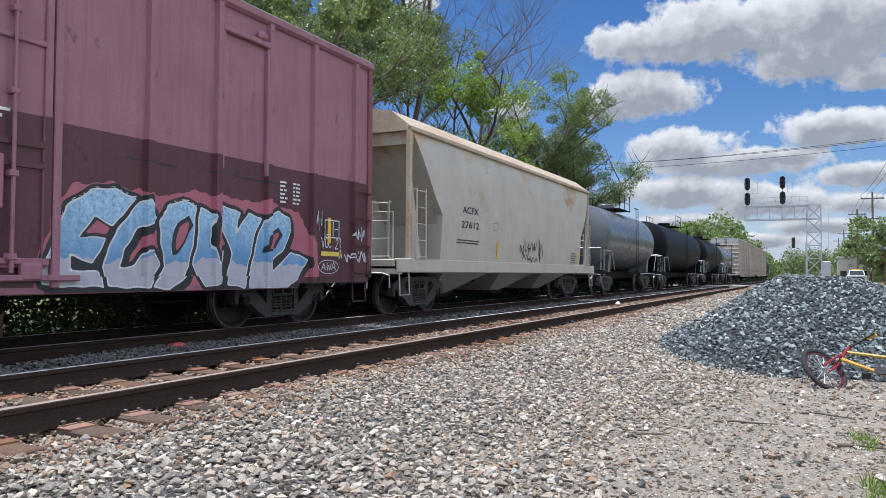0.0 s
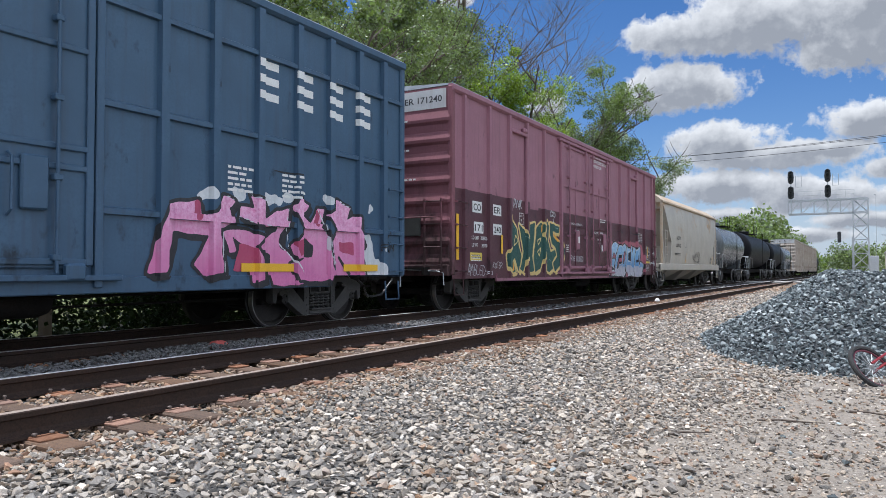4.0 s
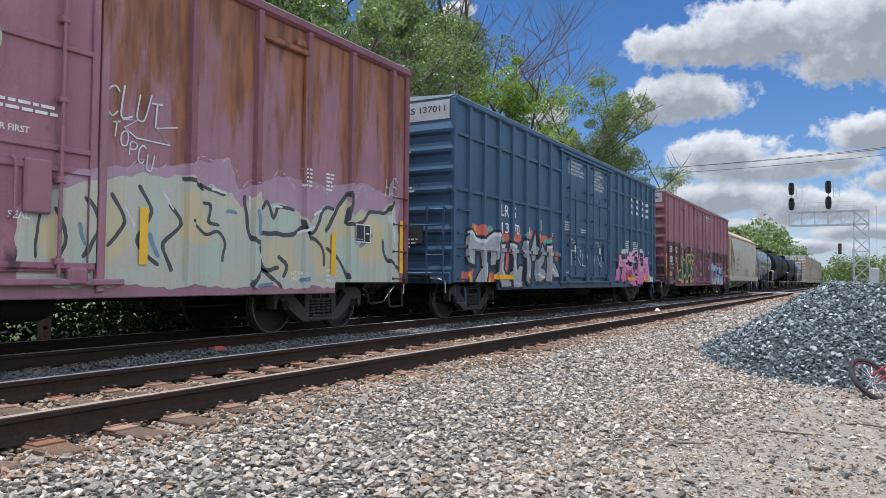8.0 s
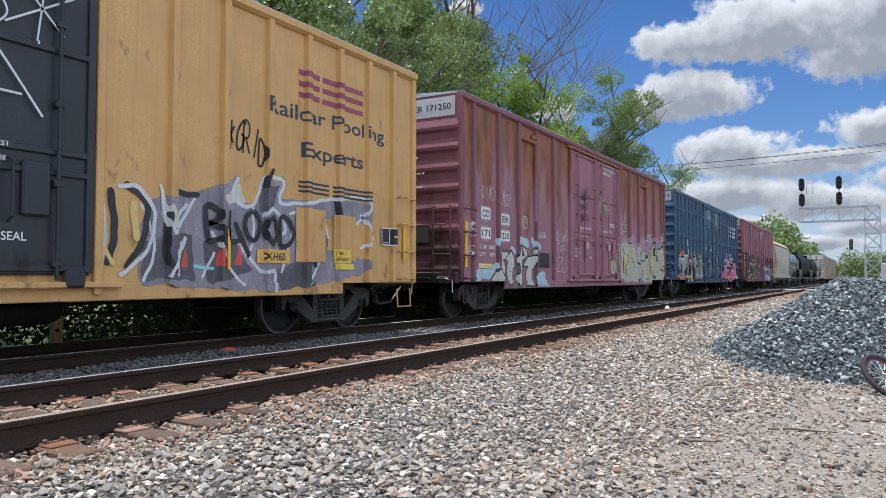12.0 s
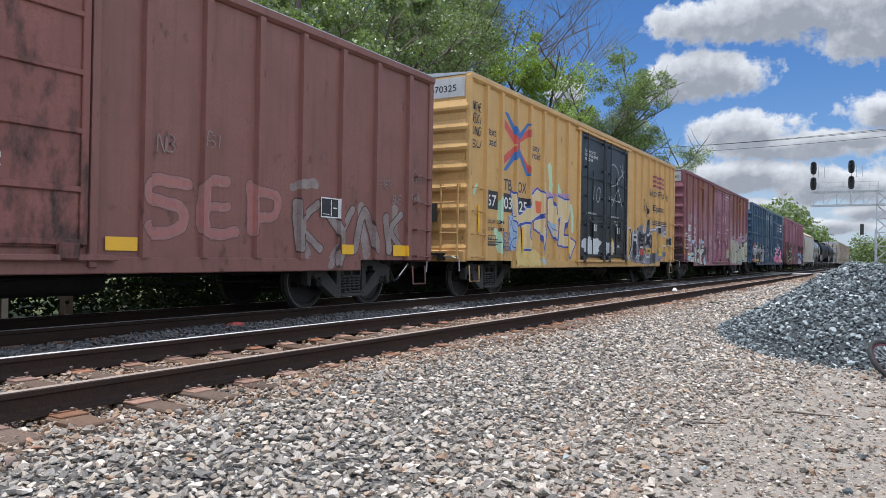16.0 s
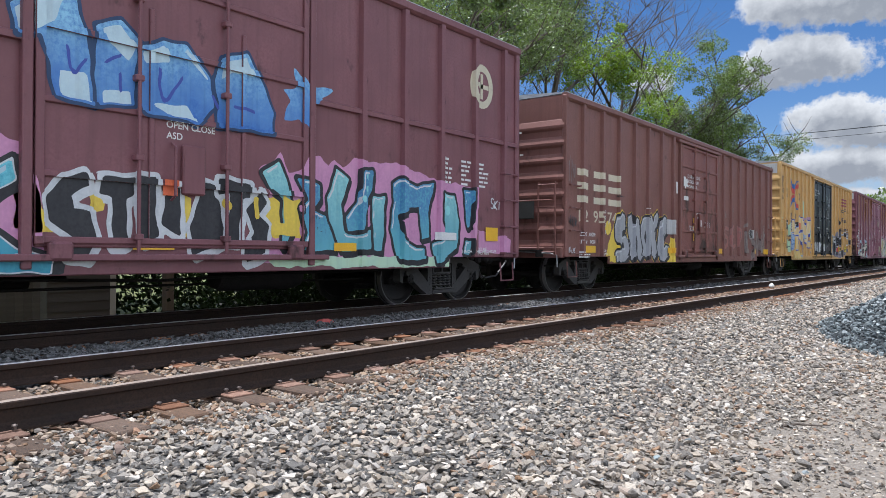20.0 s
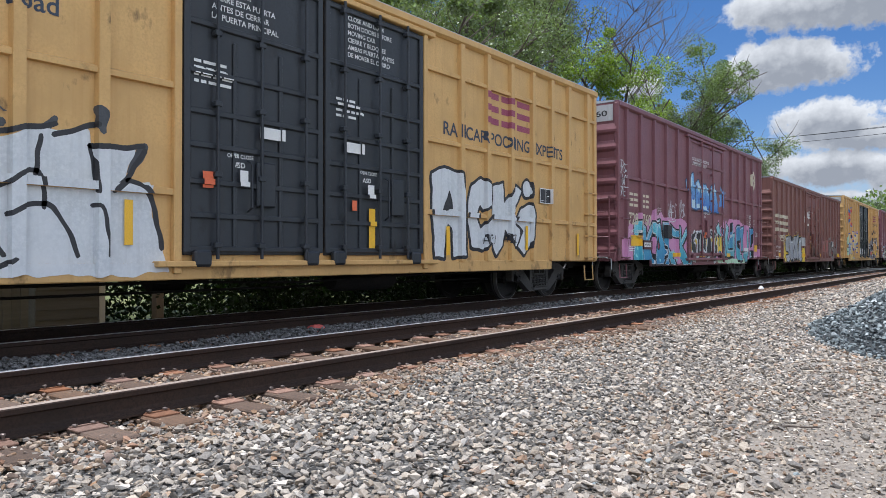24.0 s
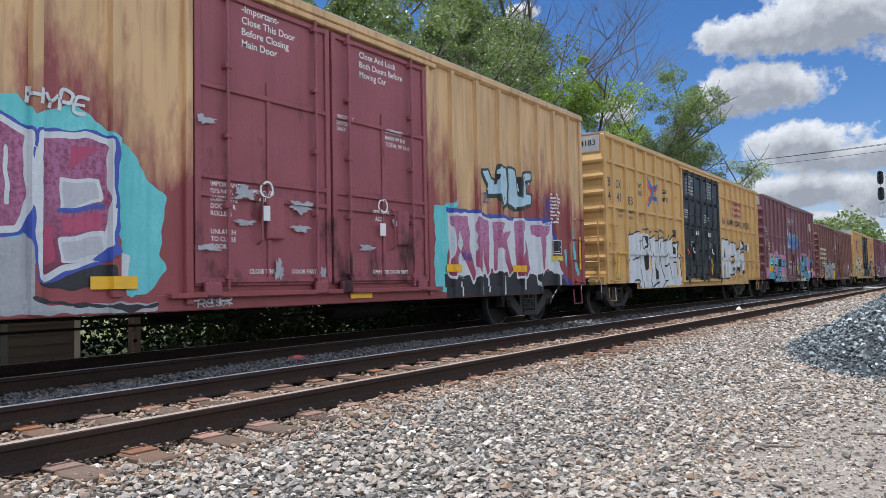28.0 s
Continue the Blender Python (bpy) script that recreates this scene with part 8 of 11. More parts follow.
m.cloud(S_MINTCLOUD, (0.090, -7.43, 2.26, -7.46, 1.76), (0.113, -7.62, 1.47, -7.44, 1.11), (0.122, -4.49, 3.29, -4.42, 2.74), (0.116, -3.93, 2.80, -3.83, 2.71), (0.089, -4.90, 2.82, -4.81, 2.68), (0.090, -2.91, 2.37, -2.77, 1.71), (0.059, -8.57, 2.49, -8.70, 2.32))
m.cloud(S_LILAC, (0.060, -5.68, 2.62, -4.89, 2.57, -3.23, 2.67))
m.cloud(S_STRAW, (0, -6.28, 1.51, -5.63, 1.17, -4.83, 0.90, -4.83, 0.70, -6.58, 0.70, -6.66, 1.05))
m.letter((0, -6.84, 2.46, -6.67, 2.44, -6.60, 1.97, -6.30, 1.95, -5.89, 2.17, -5.65, 2.48, -5.30, 2.67, -4.89, 2.57, -4.88, 2.13, -5.50, 1.88, -6.49, 1.71, -6.73, 1.83))
m.letter((0, -6.25, 1.69, -5.87, 1.76, -5.90, 1.44, -5.63, 1.17, -6.06, 1.11, -6.21, 1.33))
m.letter((0, -5.50, 1.83, -4.87, 1.98, -4.69, 1.60, -4.83, 0.90, -5.10, 1.57, -5.50, 1.65))
m.letter((0, -4.64, 2.45, -4.29, 2.53, -4.18, 2.20, -3.98, 1.74, -4.15, 1.42, -4.61, 1.80))
m.letter((0, -4.01, 2.58, -3.12, 2.52, -3.49, 1.56, -2.54, 1.38, -2.96, 0.91, -3.07, 1.24, -3.87, 1.27, -3.71, 2.08, -3.99, 1.85))
m.spot(S_SKYHATCH, (0, -6.98, 1.89, -6.73, 1.91, -6.64, 1.49, -6.72, 1.05, -6.91, 1.13), (0, -4.62, 1.90, -4.17, 1.83, -4.30, 1.50), (0, -5.16, 0.84, -4.84, 0.99, -4.74, 0.70))
m.spot(C_LOGOBLUE, (0.013, -6.98, 1.89, -6.69, 1.48, -6.93, 1.13), (0.013, -6.70, 1.91, -6.94, 1.51, -6.70, 1.14), (0.015, -4.61, 1.88, -4.13, 1.63))
m.spot(C_ORANGE, (0, -5.45, 2.36, -5.08, 2.37, -5.10, 2.06, -5.42, 2.05))
m.paint(S_CREAMYEL, 0.05, S_DEEPBLUE, (S_WHITE, 0.016), ragged=0.02)
tag(YELLOW_A, "MEN", -7.38, -6.93, 1.31, 1.5, C_LOGOBLUE, 0.024, 0.02, 95)
tag(YELLOW_A, "CREW", -7.4, -6.85, 1.07, 1.26, C_LOGOBLUE, 0.024, 0.02, 96)
for k in range(4):
    tag(YELLOW_A, ("RWTHE", "BEDCI", "ONG", "SU")[k], -8.9, -8.45, 4.1 - k * 0.27, 4.28 - k * 0.27, S_BLACK, 0.024, 0.03, 96 + k)
emblem(YELLOW_A, ((5.65, 6.15), (6.22, 6.72), (6.80, 7.3)), 3.72, 4.16, C_MAGENTA, "faded purple emblem stripe")
stencil(YELLOW_A, "Railcar Pooling", 4.95, 3.36, 0.24, C_NAVY, fit=3.0)
stencil(YELLOW_A, "Experts", 5.72, 2.80, 0.24, C_NAVY, fit=1.6)
emblem(YELLOW_A, ((5.66, 6.4), (6.5, 7.5)), 2.24, 2.42, C_NAVY, "dark blue lettering stripe")
m = Mural(YELLOW_A, 38)
m.cloud(S_GREYPIECE, (0, 2.84, 1.55, 3.01, 1.88, 3.45, 1.99, 3.89, 2.10, 4.13, 2.20, 4.44, 2.35, 4.35, 2.07, 4.71, 1.95, 4.89, 2.36, 5.36, 2.36, 5.27, 2.09, 7.04, 2.22, 7.48, 2.19, 7.60, 1.95, 7.15, 1.81, 6.24, 1.89, 6.20, 1.39, 7.61, 1.20, 7.27, 0.95, 6.07, 0.80, 5.10, 0.71, 2.86, 0.83))
m.cloud(S_CREAM, (0, 4.13, 2.02, 4.44, 2.24, 4.58, 1.98, 4.19, 1.92), (0, 3.16, 1.73, 3.30, 1.86, 3.41, 1.60, 3.21, 1.52))
m.cloud(S_SLATE, (0, 2.89, 1.35, 3.62, 1.50, 3.69, 0.88, 2.90, 0.88), (0, 3.79, 1.40, 4.33, 1.43, 4.73, 1.00, 3.92, 0.82), (0, 5.16, 1.01, 5.89, 1.23, 6.07, 0.80, 5.25, 0.73), (0, 6.10, 1.75, 6.43, 1.62, 6.34, 1.32, 6.07, 1.31), (0, 4.85, 2.24, 5.26, 2.31, 5.07, 1.93, 4.82, 1.84))
m.spot(S_WHITE, (0.028, 4.41, 2.31, 4.33, 2.04, 4.71, 1.93, 4.92, 2.36, 5.34, 2.37, 5.24, 2.07, 5.56, 2.04, 7.14, 2.29, 7.48, 2.15, 7.17, 1.83), (0.027, 4.93, 1.82, 5.11, 1.95, 5.32, 1.79, 5.37, 1.59, 5.12, 1.55), (0.022, 4.72, 1.90, 4.72, 1.51, 4.63, 1.19), (0.024, 3.96, 1.52, 4.34, 1.00, 4.53, 0.82), (0.026, 4.39, 1.46, 4.87, 1.01, 5.16, 1.04, 5.15, 0.73), (0.025, 5.50, 1.88, 5.79, 1.94), (0.025, 6.25, 1.24, 5.90, 0.80), (0.022, 6.29, 1.84, 6.39, 1.55), (0.029, 7.26, 2.00, 7.61, 1.62, 7.26, 1.43), (0.021, 2.88, 1.81, 3.07, 1.25, 2.90, 0.88), (0.022, 3.20, 1.90, 3.31, 1.48, 3.56, 1.78, 3.67, 1.96), (0.019, 3.47, 1.38, 3.42, 0.94))
m.spot(C_LOGORED, (0, 4.03, 1.06, 4.11, 1.39, 4.18, 1.06), (0, 4.37, 1.09, 4.47, 1.42, 4.53, 1.10), (0, 3.47, 1.05, 3.53, 1.33, 3.59, 1.05))
m.paint(None, ragged=0.014)
m = Mural(YELLOW_A, 52, lift=0.014)
m.spot(S_BLACK, (0.046, 2.43, 1.91, 2.51, 1.52, 2.42, 1.09), (0.041, 2.65, 2.03, 2.94, 1.82, 2.90, 1.41, 2.67, 1.06), (0.035, 3.26, 1.71, 3.20, 1.21, 3.35, 1.00), (0.037, 3.41, 2.01, 3.70, 2.00), (0.040, 4.39, 1.67, 4.61, 1.25), (0.033, 4.93, 2.24, 5.02, 2.50), (0.044, 5.80, 1.72, 6.07, 1.11), (0.047, 6.57, 2.14, 6.69, 1.59))
m.spot(S_WHITE, (0.026, 2.30, 1.99, 2.38, 1.51, 2.32, 0.99), (0.027, 2.55, 1.99, 2.81, 2.01, 3.06, 1.69, 2.95, 1.27, 2.60, 0.95), (0.025, 3.13, 2.05, 3.26, 1.57, 3.52, 1.87), (0.025, 3.52, 1.44, 3.27, 0.93), (0.023, 3.99, 1.23, 3.81, 0.93), (0.026, 5.54, 1.62, 5.30, 1.01))
m.spot(S_STRAW, (0.047, 2.75, 1.80, 2.80, 1.40), (0.026, 2.37, 1.25, 2.48, 1.06))
m.spot(S_AQUALIGHT, (0.026, 2.27, 1.63, 2.30, 1.18), (0.022, 3.67, 1.07, 4.00, 1.02))
m.paint(ragged=0.01)
tag(YELLOW_A, "BLOOD", 3.85, 5.6, 1.42, 1.88, S_BLACK, 0.075, 0.03, 38, slant=0.0)
lay("yellow_patch", [rect(5.6, 6.3, 1.16, 2.0), rect(6.5, 7.1, 1.2, 1.95)], P_TTX, YELLOW_A, 0.0225, "clean yellow panel")
small_print(YELLOW_A, 6.55, 1.85, 0.05, 6, 0.5, C_NAVY, 35)
tag(YELLOW_A, "*GRID", 4.2, 4.95, 2.72, 3.15, S_BLACK, 0.035, 0.006, 99, rise=-0.2)
placard(YELLOW_A, 7.85, 1.5)
lay("yellow_notice", [rect(6.55, 7.05, 1.05, 1.15)], M_YELLOW, YELLOW_A, 0.026)
door_notes(YELLOW_A, -1.95, 4.1, ("CLOSE AND LOCK", "BOTH DOORS BEFORE", "MOVING CAR"), 0.08)
door_notes(YELLOW_A, -1.9, 2.25, ("CLOSE THIS DOOR FIRST",), 0.06)
door_notes(YELLOW_A, 0.35, 2.25, ("OPEN THIS DOOR FIRST",), 0.06)
door_notes(YELLOW_A, 0.35, 2.9, ("SECURITY", "DEVICE ONLY"), 0.05)
door_notes(YELLOW_A, -1.6, 1.3, ("SEAL",), 0.09)
door_notes(YELLOW_A, 1.2, 1.3, ("SEAL",), 0.09)
latch_notes(YELLOW_A, -1.3, 1.75)
latch_notes(YELLOW_A, 0.95, 1.75)
for k, (a, b, z0, z1) in enumerate(((-1.5, -0.7, 2.7, 3.2), (0.2, 1.2, 3.3, 4.0), (0.4, 1.8, 2.6, 3.3), (1.0, 2.0, 3.4, 4.1))):
    tag(YELLOW_A, ("IO", "D", "A", "*")[k], a, b, z0, z1, S_WHITE, 0.024, 0.05, 100 + k)
lay("paint_cloud", [blob(-2.2, -0.4, 0.95, 1.6, 104, 0.2), blob(-0.1, 1.0, 0.95, 1.5, 105, 0.2)], S_WHITE, YELLOW_A, 0.002, "worn white paint")
end_text(YELLOW_A, "TBOX 670325", -0.1, 4.50, 0.15, 1.35, S_BLACK)

lay("number_panel", [rect(4.78, 5.47, 1.13, 1.33)], M_YELLOWPANEL, YELLOW_A, 0.024, "clean yellow number panel")
stencil(YELLOW_A, "XAH60", 4.9, 1.17, 0.12, S_BLACK, 0.46, 0.028)
lay("yellow_notice", [rect(6.52, 6.96, 1.16, 1.38)], M_YELLOW, YELLOW_A, 0.028, "yellow excess height notice")
stencil(YELLOW_A, "THIS CAR", 6.55, 1.29, 0.055, S_BLACK, 0.26, 0.031)
stencil(YELLOW_A, "EXCESS HEIGHT", 6.55, 1.19, 0.055, S_BLACK, 0.37, 0.031)

# brown car
emblem(BROWN, ((-8.24, -7.7), (-7.42, -6.92), (-6.62, -6.06)), 2.06, 2.82, C_CREAM, "cream emblem stripe")
stencil(BROWN, "12", -8.16, 1.63, 0.28, C_CREAM, fit=0.48)
stencil(BROWN, "95", -7.42, 1.63, 0.28, C_CREAM, fit=0.5)
stencil(BROWN, "74", -6.66, 1.63, 0.28, C_CREAM, fit=0.52)
m = Mural(BROWN, 39)
m.cloud(S_YELLOW, (0, -6.77, 0.78, -6.64, 1.11, -6.43, 1.38, -6.26, 1.66, -6.10, 1.01, -6.22, 0.70, -6.64, 0.70), (0.156, -6.62, 1.53, -6.61, 1.51), (0, -3.26, 0.66, -2.80, 0.99, -2.36, 1.38, -2.20, 0.91, -2.10, 0.65), (0.052, -2.46, 1.34, -2.44, 1.29))
m.letter((0, -6.26, 1.57, -6.16, 1.79, -5.94, 1.95, -5.69, 1.88, -5.63, 1.58, -5.79, 1.45, -5.96, 1.45, -5.95, 1.27, -5.64, 1.37, -5.45, 1.21, -5.38, 1.03, -5.52, 0.80, -5.78, 0.69, -6.20, 0.70, -6.23, 0.93, -6.09, 1.00, -5.71, 1.05, -5.75, 1.18, -6.06, 1.13, -6.22, 1.26))
m.letter((0, -5.48, 1.86, -5.26, 1.91, -5.18, 1.62, -5.13, 1.79, -4.97, 1.86, -4.81, 1.81, -4.71, 1.53, -4.57, 1.04, -4.44, 0.96, -4.74, 0.72, -4.90, 0.77, -4.99, 1.03, -5.12, 1.41, -5.16, 1.10, -5.08, 0.86, -5.28, 0.73, -5.35, 0.77, -5.32, 1.16, -5.46, 1.49))
m.letter((0, -4.65, 1.62, -4.53, 1.85, -4.26, 1.88, -4.04, 1.66, -3.99, 1.28, -4.11, 0.91, -4.38, 0.79, -4.55, 0.90, -4.47, 1.04, -4.60, 1.26))
m.letter((0, -4.09, 1.79, -3.92, 1.96, -3.81, 1.75, -3.70, 1.94, -3.50, 2.04, -3.42, 1.86, -3.64, 1.53, -3.64, 1.29, -3.51, 0.94, -3.79, 0.75, -3.88, 0.82, -3.94, 1.28, -3.97, 1.57))
m.letter((0, -3.31, 1.86, -3.11, 2.00, -2.82, 1.90, -2.80, 1.49, -3.08, 1.32, -3.15, 1.00, -2.86, 1.14, -2.64, 1.10, -2.75, 0.83, -3.15, 0.67, -3.40, 0.76, -3.52, 1.06, -3.41, 1.46))
m.spot(S_BLACK, (0, -4.35, 1.54, -4.27, 1.35, -4.34, 1.12, -4.42, 1.34), (0, -3.25, 1.43, -3.10, 1.55, -3.13, 1.36, -3.21, 1.23), (0.019, -5.94, 1.50, -5.89, 1.53, -5.91, 1.37), (0.024, -3.70, 1.51, -3.60, 1.61))
m.spot(S_WHITE, (0.011, -5.72, 1.86, -5.65, 1.68, -5.71, 1.49), (0.011, -5.60, 1.35, -5.42, 1.21, -5.37, 1.03), (0.011, -4.81, 1.79, -4.74, 1.54), (0.012, -4.21, 1.86, -4.06, 1.66, -4.01, 1.28), (0.013, -3.49, 2.00, -3.46, 1.86), (0.013, -2.89, 1.92, -2.83, 1.51))
m.paint(S_SILVER, 0.055, S_BLACK, halo=[(S_YELLOW, 0.015)], depth=(S_BLACK, 0.06, -0.05), shine=(S_WHITE, 0.03), ragged=0.012)
lay("grey_patch", [rect(-2.82, -2.18, 1.46, 1.88)], M_GREYPANEL, BROWN, 0.028, "grey repair panel")
load_data(BROWN, -8.15, 1.3, M_WHITE, 43, "206200", "74000")
m = Mural(BROWN, 50)
m.letter((0.077, 3.00, 1.79, 2.49, 1.78, 2.39, 1.56, 2.87, 1.49, 2.92, 1.25, 2.51, 1.12, 2.40, 1.22))
m.letter((0.075, 3.65, 1.89, 3.27, 1.78, 3.26, 1.19, 3.82, 1.21), (0.060, 3.30, 1.50, 3.66, 1.55))
m.letter((0.079, 4.07, 1.85, 4.11, 1.22), (0.073, 4.12, 1.78, 4.57, 1.77, 4.55, 1.48, 4.15, 1.42))
m.paint(S_FADED, 0.014, S_FADELINE, (S_FADEPALE, 0.035), ragged=0.01)
m = Mural(BROWN, 51)
m.cloud(S_WORN, (0.078, 4.92, 1.93, 5.43, 2.02), (0.086, 5.06, 1.34, 5.26, 0.91), (0.082, 5.81, 0.74, 6.01, 1.01), (0.097, 6.60, 1.70, 6.78, 0.93), (0.082, 7.60, 1.76, 7.71, 1.04))
m.letter((0.068, 4.99, 1.68, 5.07, 1.00), (0.062, 5.51, 1.72, 5.13, 1.34, 5.57, 1.01))
m.letter((0.073, 5.79, 1.55, 6.08, 1.20, 5.99, 0.78), (0.065, 6.37, 1.68, 6.09, 1.22))
m.letter((0.077, 6.46, 1.02, 6.72, 1.66, 7.02, 1.03))
m.letter((0.081, 7.34, 1.59, 7.45, 0.99), (0.062, 7.82, 1.67, 7.51, 1.35, 7.90, 0.99))
m.paint(S_WORN, 0.02, S_BROWNBLACK, ragged=0.015)
for k, (wd, a, b, z0, z1) in enumerate((("PSI", 3.2, 3.55, 2.3, 2.5), ("ETER", 7.1, 7.5, 2.1, 2.25), ("SKE", 7.5, 7.8, 1.85, 2.0), ("AVAL", 8.1, 8.5, 1.95, 2.1), ("EIN", 8.15, 8.45, 2.3, 2.5), ("NB", 2.5, 2.8, 2.15, 2.35))):
    tag(BROWN, wd, a, b, z0, z1, S_WORN, 0.016, 0.02, 120 + k)
lay("white_smear", [blob(-1.75, -1.3, 2.85, 3.2, 131, 0.3), rect(-1.65, -1.25, 2.5, 2.62), rect(-2.16, -2.04, 2.66, 3.0)], M_WHITE, BROWN, 0.05, "white paint smears")
door_notes(BROWN, -1.2, 3.2, ("CLOSE AND LOCK", "DOORS BEFORE", "MOVING CAR"), 0.1)
latch_notes(BROWN, -0.3, 1.75)
tag(BROWN, "JDR", 0.2, 0.65, 1.75, 1.92, S_WHITE, 0.018, 0.05, 132)
tag(BROWN, "CRIK", -1.2, -0.75, 1.6, 1.76, S_WHITE, 0.018, 0.05, 133)
placard(BROWN, 5.55, 1.5)
for k, (wd, z_) in enumerate((("O", 1.84), ("R", 1.69), ("E", 1.54), ("M", 1.36))):
    tag(BROWN, wd, -6.97, -6.8, z_, z_ + 0.11, S_WHITE, 0.014, 0.02, 135 + k)
lay("tag", scrawl(-8.7, -8.35, 2.4, 3.0, 140, 3, 0.014), S_WORN, BROWN, 0.02, "thin faded spray tag")
lay("tag", scrawl(-8.7, -8.3, 1.5, 1.75, 141, 4, 0.02), S_SMOKE, BROWN, 0.02, "dark faded spray tag")
lay("plate_box", frame_box(-4.3, -4.05, 1.9, 2.12, 0.012), M_WHITE, BROWN, 0.004)

# oxide red car
m = Mural(OXIDE, 41)
m.cloud(S_PALEPINK, (0, -6.70, 1.69, -6.51, 1.79, -6.23, 1.79, -5.81, 2.11, -5.65, 2.03, -5.65, 1.79, -4.91, 2.02, -4.80, 2.27, -4.62, 2.29, -4.59, 2.06, -4.10, 2.20, -3.93, 2.09, -3.56, 2.06, -2.85, 2.09, -2.41, 2.09, -1.87, 1.97, -1.66, 0.86, -1.91, 0.69, -6.34, 0.83, -6.69, 0.85), (0, -6.92, 1.39, -6.72, 1.43, -6.66, 0.91, -6.92, 0.85))
m.letter((0, -6.13, 1.85, -5.75, 1.89, -5.77, 1.71, -5.86, 1.49, -5.76, 1.22, -5.76, 1.04, -5.54, 0.92, -5.56, 0.81, -6.16, 0.81, -6.21, 0.97, -6.16, 1.15, -6.10, 1.26, -5.92, 1.30, -5.89, 1.46, -6.10, 1.48, -6.19, 1.62))
m.letter((0, -5.65, 1.90, -5.34, 1.74, -5.30, 1.43, -4.91, 1.84, -4.79, 1.66, -5.13, 1.31, -4.82, 0.84, -4.79, 0.71, -5.40, 0.72, -5.53, 1.11, -5.57, 1.48))
m.letter((0, -4.84, 1.90, -4.66, 1.88, -4.58, 1.68, -4.75, 1.48, -4.85, 1.59))
m.letter((0, -4.50, 1.85, -4.24, 1.91, -4.14, 1.57, -3.84, 1.23, -3.87, 0.93, -4.09, 0.70, -4.73, 0.71, -4.77, 0.99, -4.67, 1.27, -4.57, 1.54))
m.letter((0, -4.59, 1.93, -4.24, 1.99, -4.27, 1.92, -4.54, 1.89))
m.letter((0, -4.04, 1.93, -3.66, 1.93, -3.56, 1.61, -3.66, 1.31, -3.73, 1.08, -3.57, 0.70, -3.94, 0.70, -3.77, 1.08, -3.99, 1.51))
m.letter((0, -3.53, 1.16, -3.34, 1.01, -3.00, 0.69, -3.43, 0.69, -3.62, 1.01))
m.letter((0, -3.39, 1.88, -2.84, 1.69, -2.84, 1.50, -3.25, 1.55))
m.letter((0, -2.82, 1.85, -2.53, 1.85, -2.49, 1.43, -1.98, 1.82, -1.94, 1.59, -2.38, 1.27, -1.92, 0.91, -1.59, 0.85, -1.61, 0.67, -2.36, 0.68, -2.70, 0.94, -2.82, 1.26))
m.spot(S_BLACK, (0, -4.39, 1.51, -4.24, 1.21, -4.34, 1.10, -4.46, 1.14, -4.50, 1.31), (0.030, -5.93, 1.45, -5.89, 1.33))
m.spot(S_DARKROSE, (0, -4.41, 1.36, -4.32, 1.21, -4.36, 1.14, -4.43, 1.18))
m.spot(S_AQUALIGHT, (0, -5.53, 1.78, -5.50, 1.70, -5.40, 1.71, -5.48, 1.65, -5.45, 1.56, -5.53, 1.61, -5.61, 1.55, -5.59, 1.64, -5.66, 1.69, -5.57, 1.70), (0, -3.20, 1.19, -3.15, 1.07, -2.99, 1.07, -3.11, 0.99, -3.07, 0.88, -3.20, 0.94, -3.33, 0.88, -3.29, 0.99, -3.41, 1.06, -3.26, 1.07), (0, -4.36, 0.91, -4.34, 0.85, -4.27, 0.85, -4.32, 0.81, -4.30, 0.76, -4.36, 0.79, -4.42, 0.76, -4.40, 0.81, -4.46, 0.85, -4.39, 0.85), (0, -2.23, 1.70, -2.19, 1.63, -2.09, 1.63, -2.17, 1.59, -2.14, 1.52, -2.22, 1.55, -2.31, 1.51, -2.28, 1.58, -2.36, 1.62, -2.26, 1.63), (0, -3.65, 1.83, -3.62, 1.78, -3.56, 1.78, -3.61, 1.75, -3.59, 1.70, -3.65, 1.72, -3.70, 1.69, -3.68, 1.74, -3.74, 1.77, -3.67, 1.78), (0, -5.13, 1.25, -5.11, 1.21, -5.06, 1.21, -5.10, 1.18, -5.08, 1.13, -5.12, 1.16, -5.17, 1.13, -5.15, 1.17, -5.19, 1.20, -5.14, 1.20), (0, -2.99, 0.89, -2.97, 0.85, -2.90, 0.84, -2.95, 0.81, -2.94, 0.77, -2.99, 0.79, -3.05, 0.77, -3.03, 0.81, -3.08, 0.84, -3.02, 0.85), (0, -4.59, 1.02, -4.56, 0.96, -4.48, 0.96, -4.55, 0.91, -4.52, 0.85, -4.59, 0.89, -4.65, 0.85, -4.63, 0.91, -4.70, 0.96, -4.62, 0.96), (0, -2.68, 1.78, -2.66, 1.73, -2.59, 1.74, -2.64, 1.70, -2.62, 1.65, -2.68, 1.68, -2.74, 1.64, -2.72, 1.69, -2.77, 1.72, -2.71, 1.73))
m.spot(S_AQUALIGHT, (0.042, -5.96, 1.19, -5.93, 1.13), (0.042, -4.36, 1.80, -4.31, 1.77), (0.036, -6.05, 0.97, -5.98, 0.92))
m.paint(S_CYAN, 0.045, S_BLACK, (S_WHITE, 0.016), depth=(S_BLACK, 0.09, -0.03), shine=(S_PALEBLUE, 0.04), second=S_CYAN2, ragged=0.02)
m = Mural(OXIDE, 42)
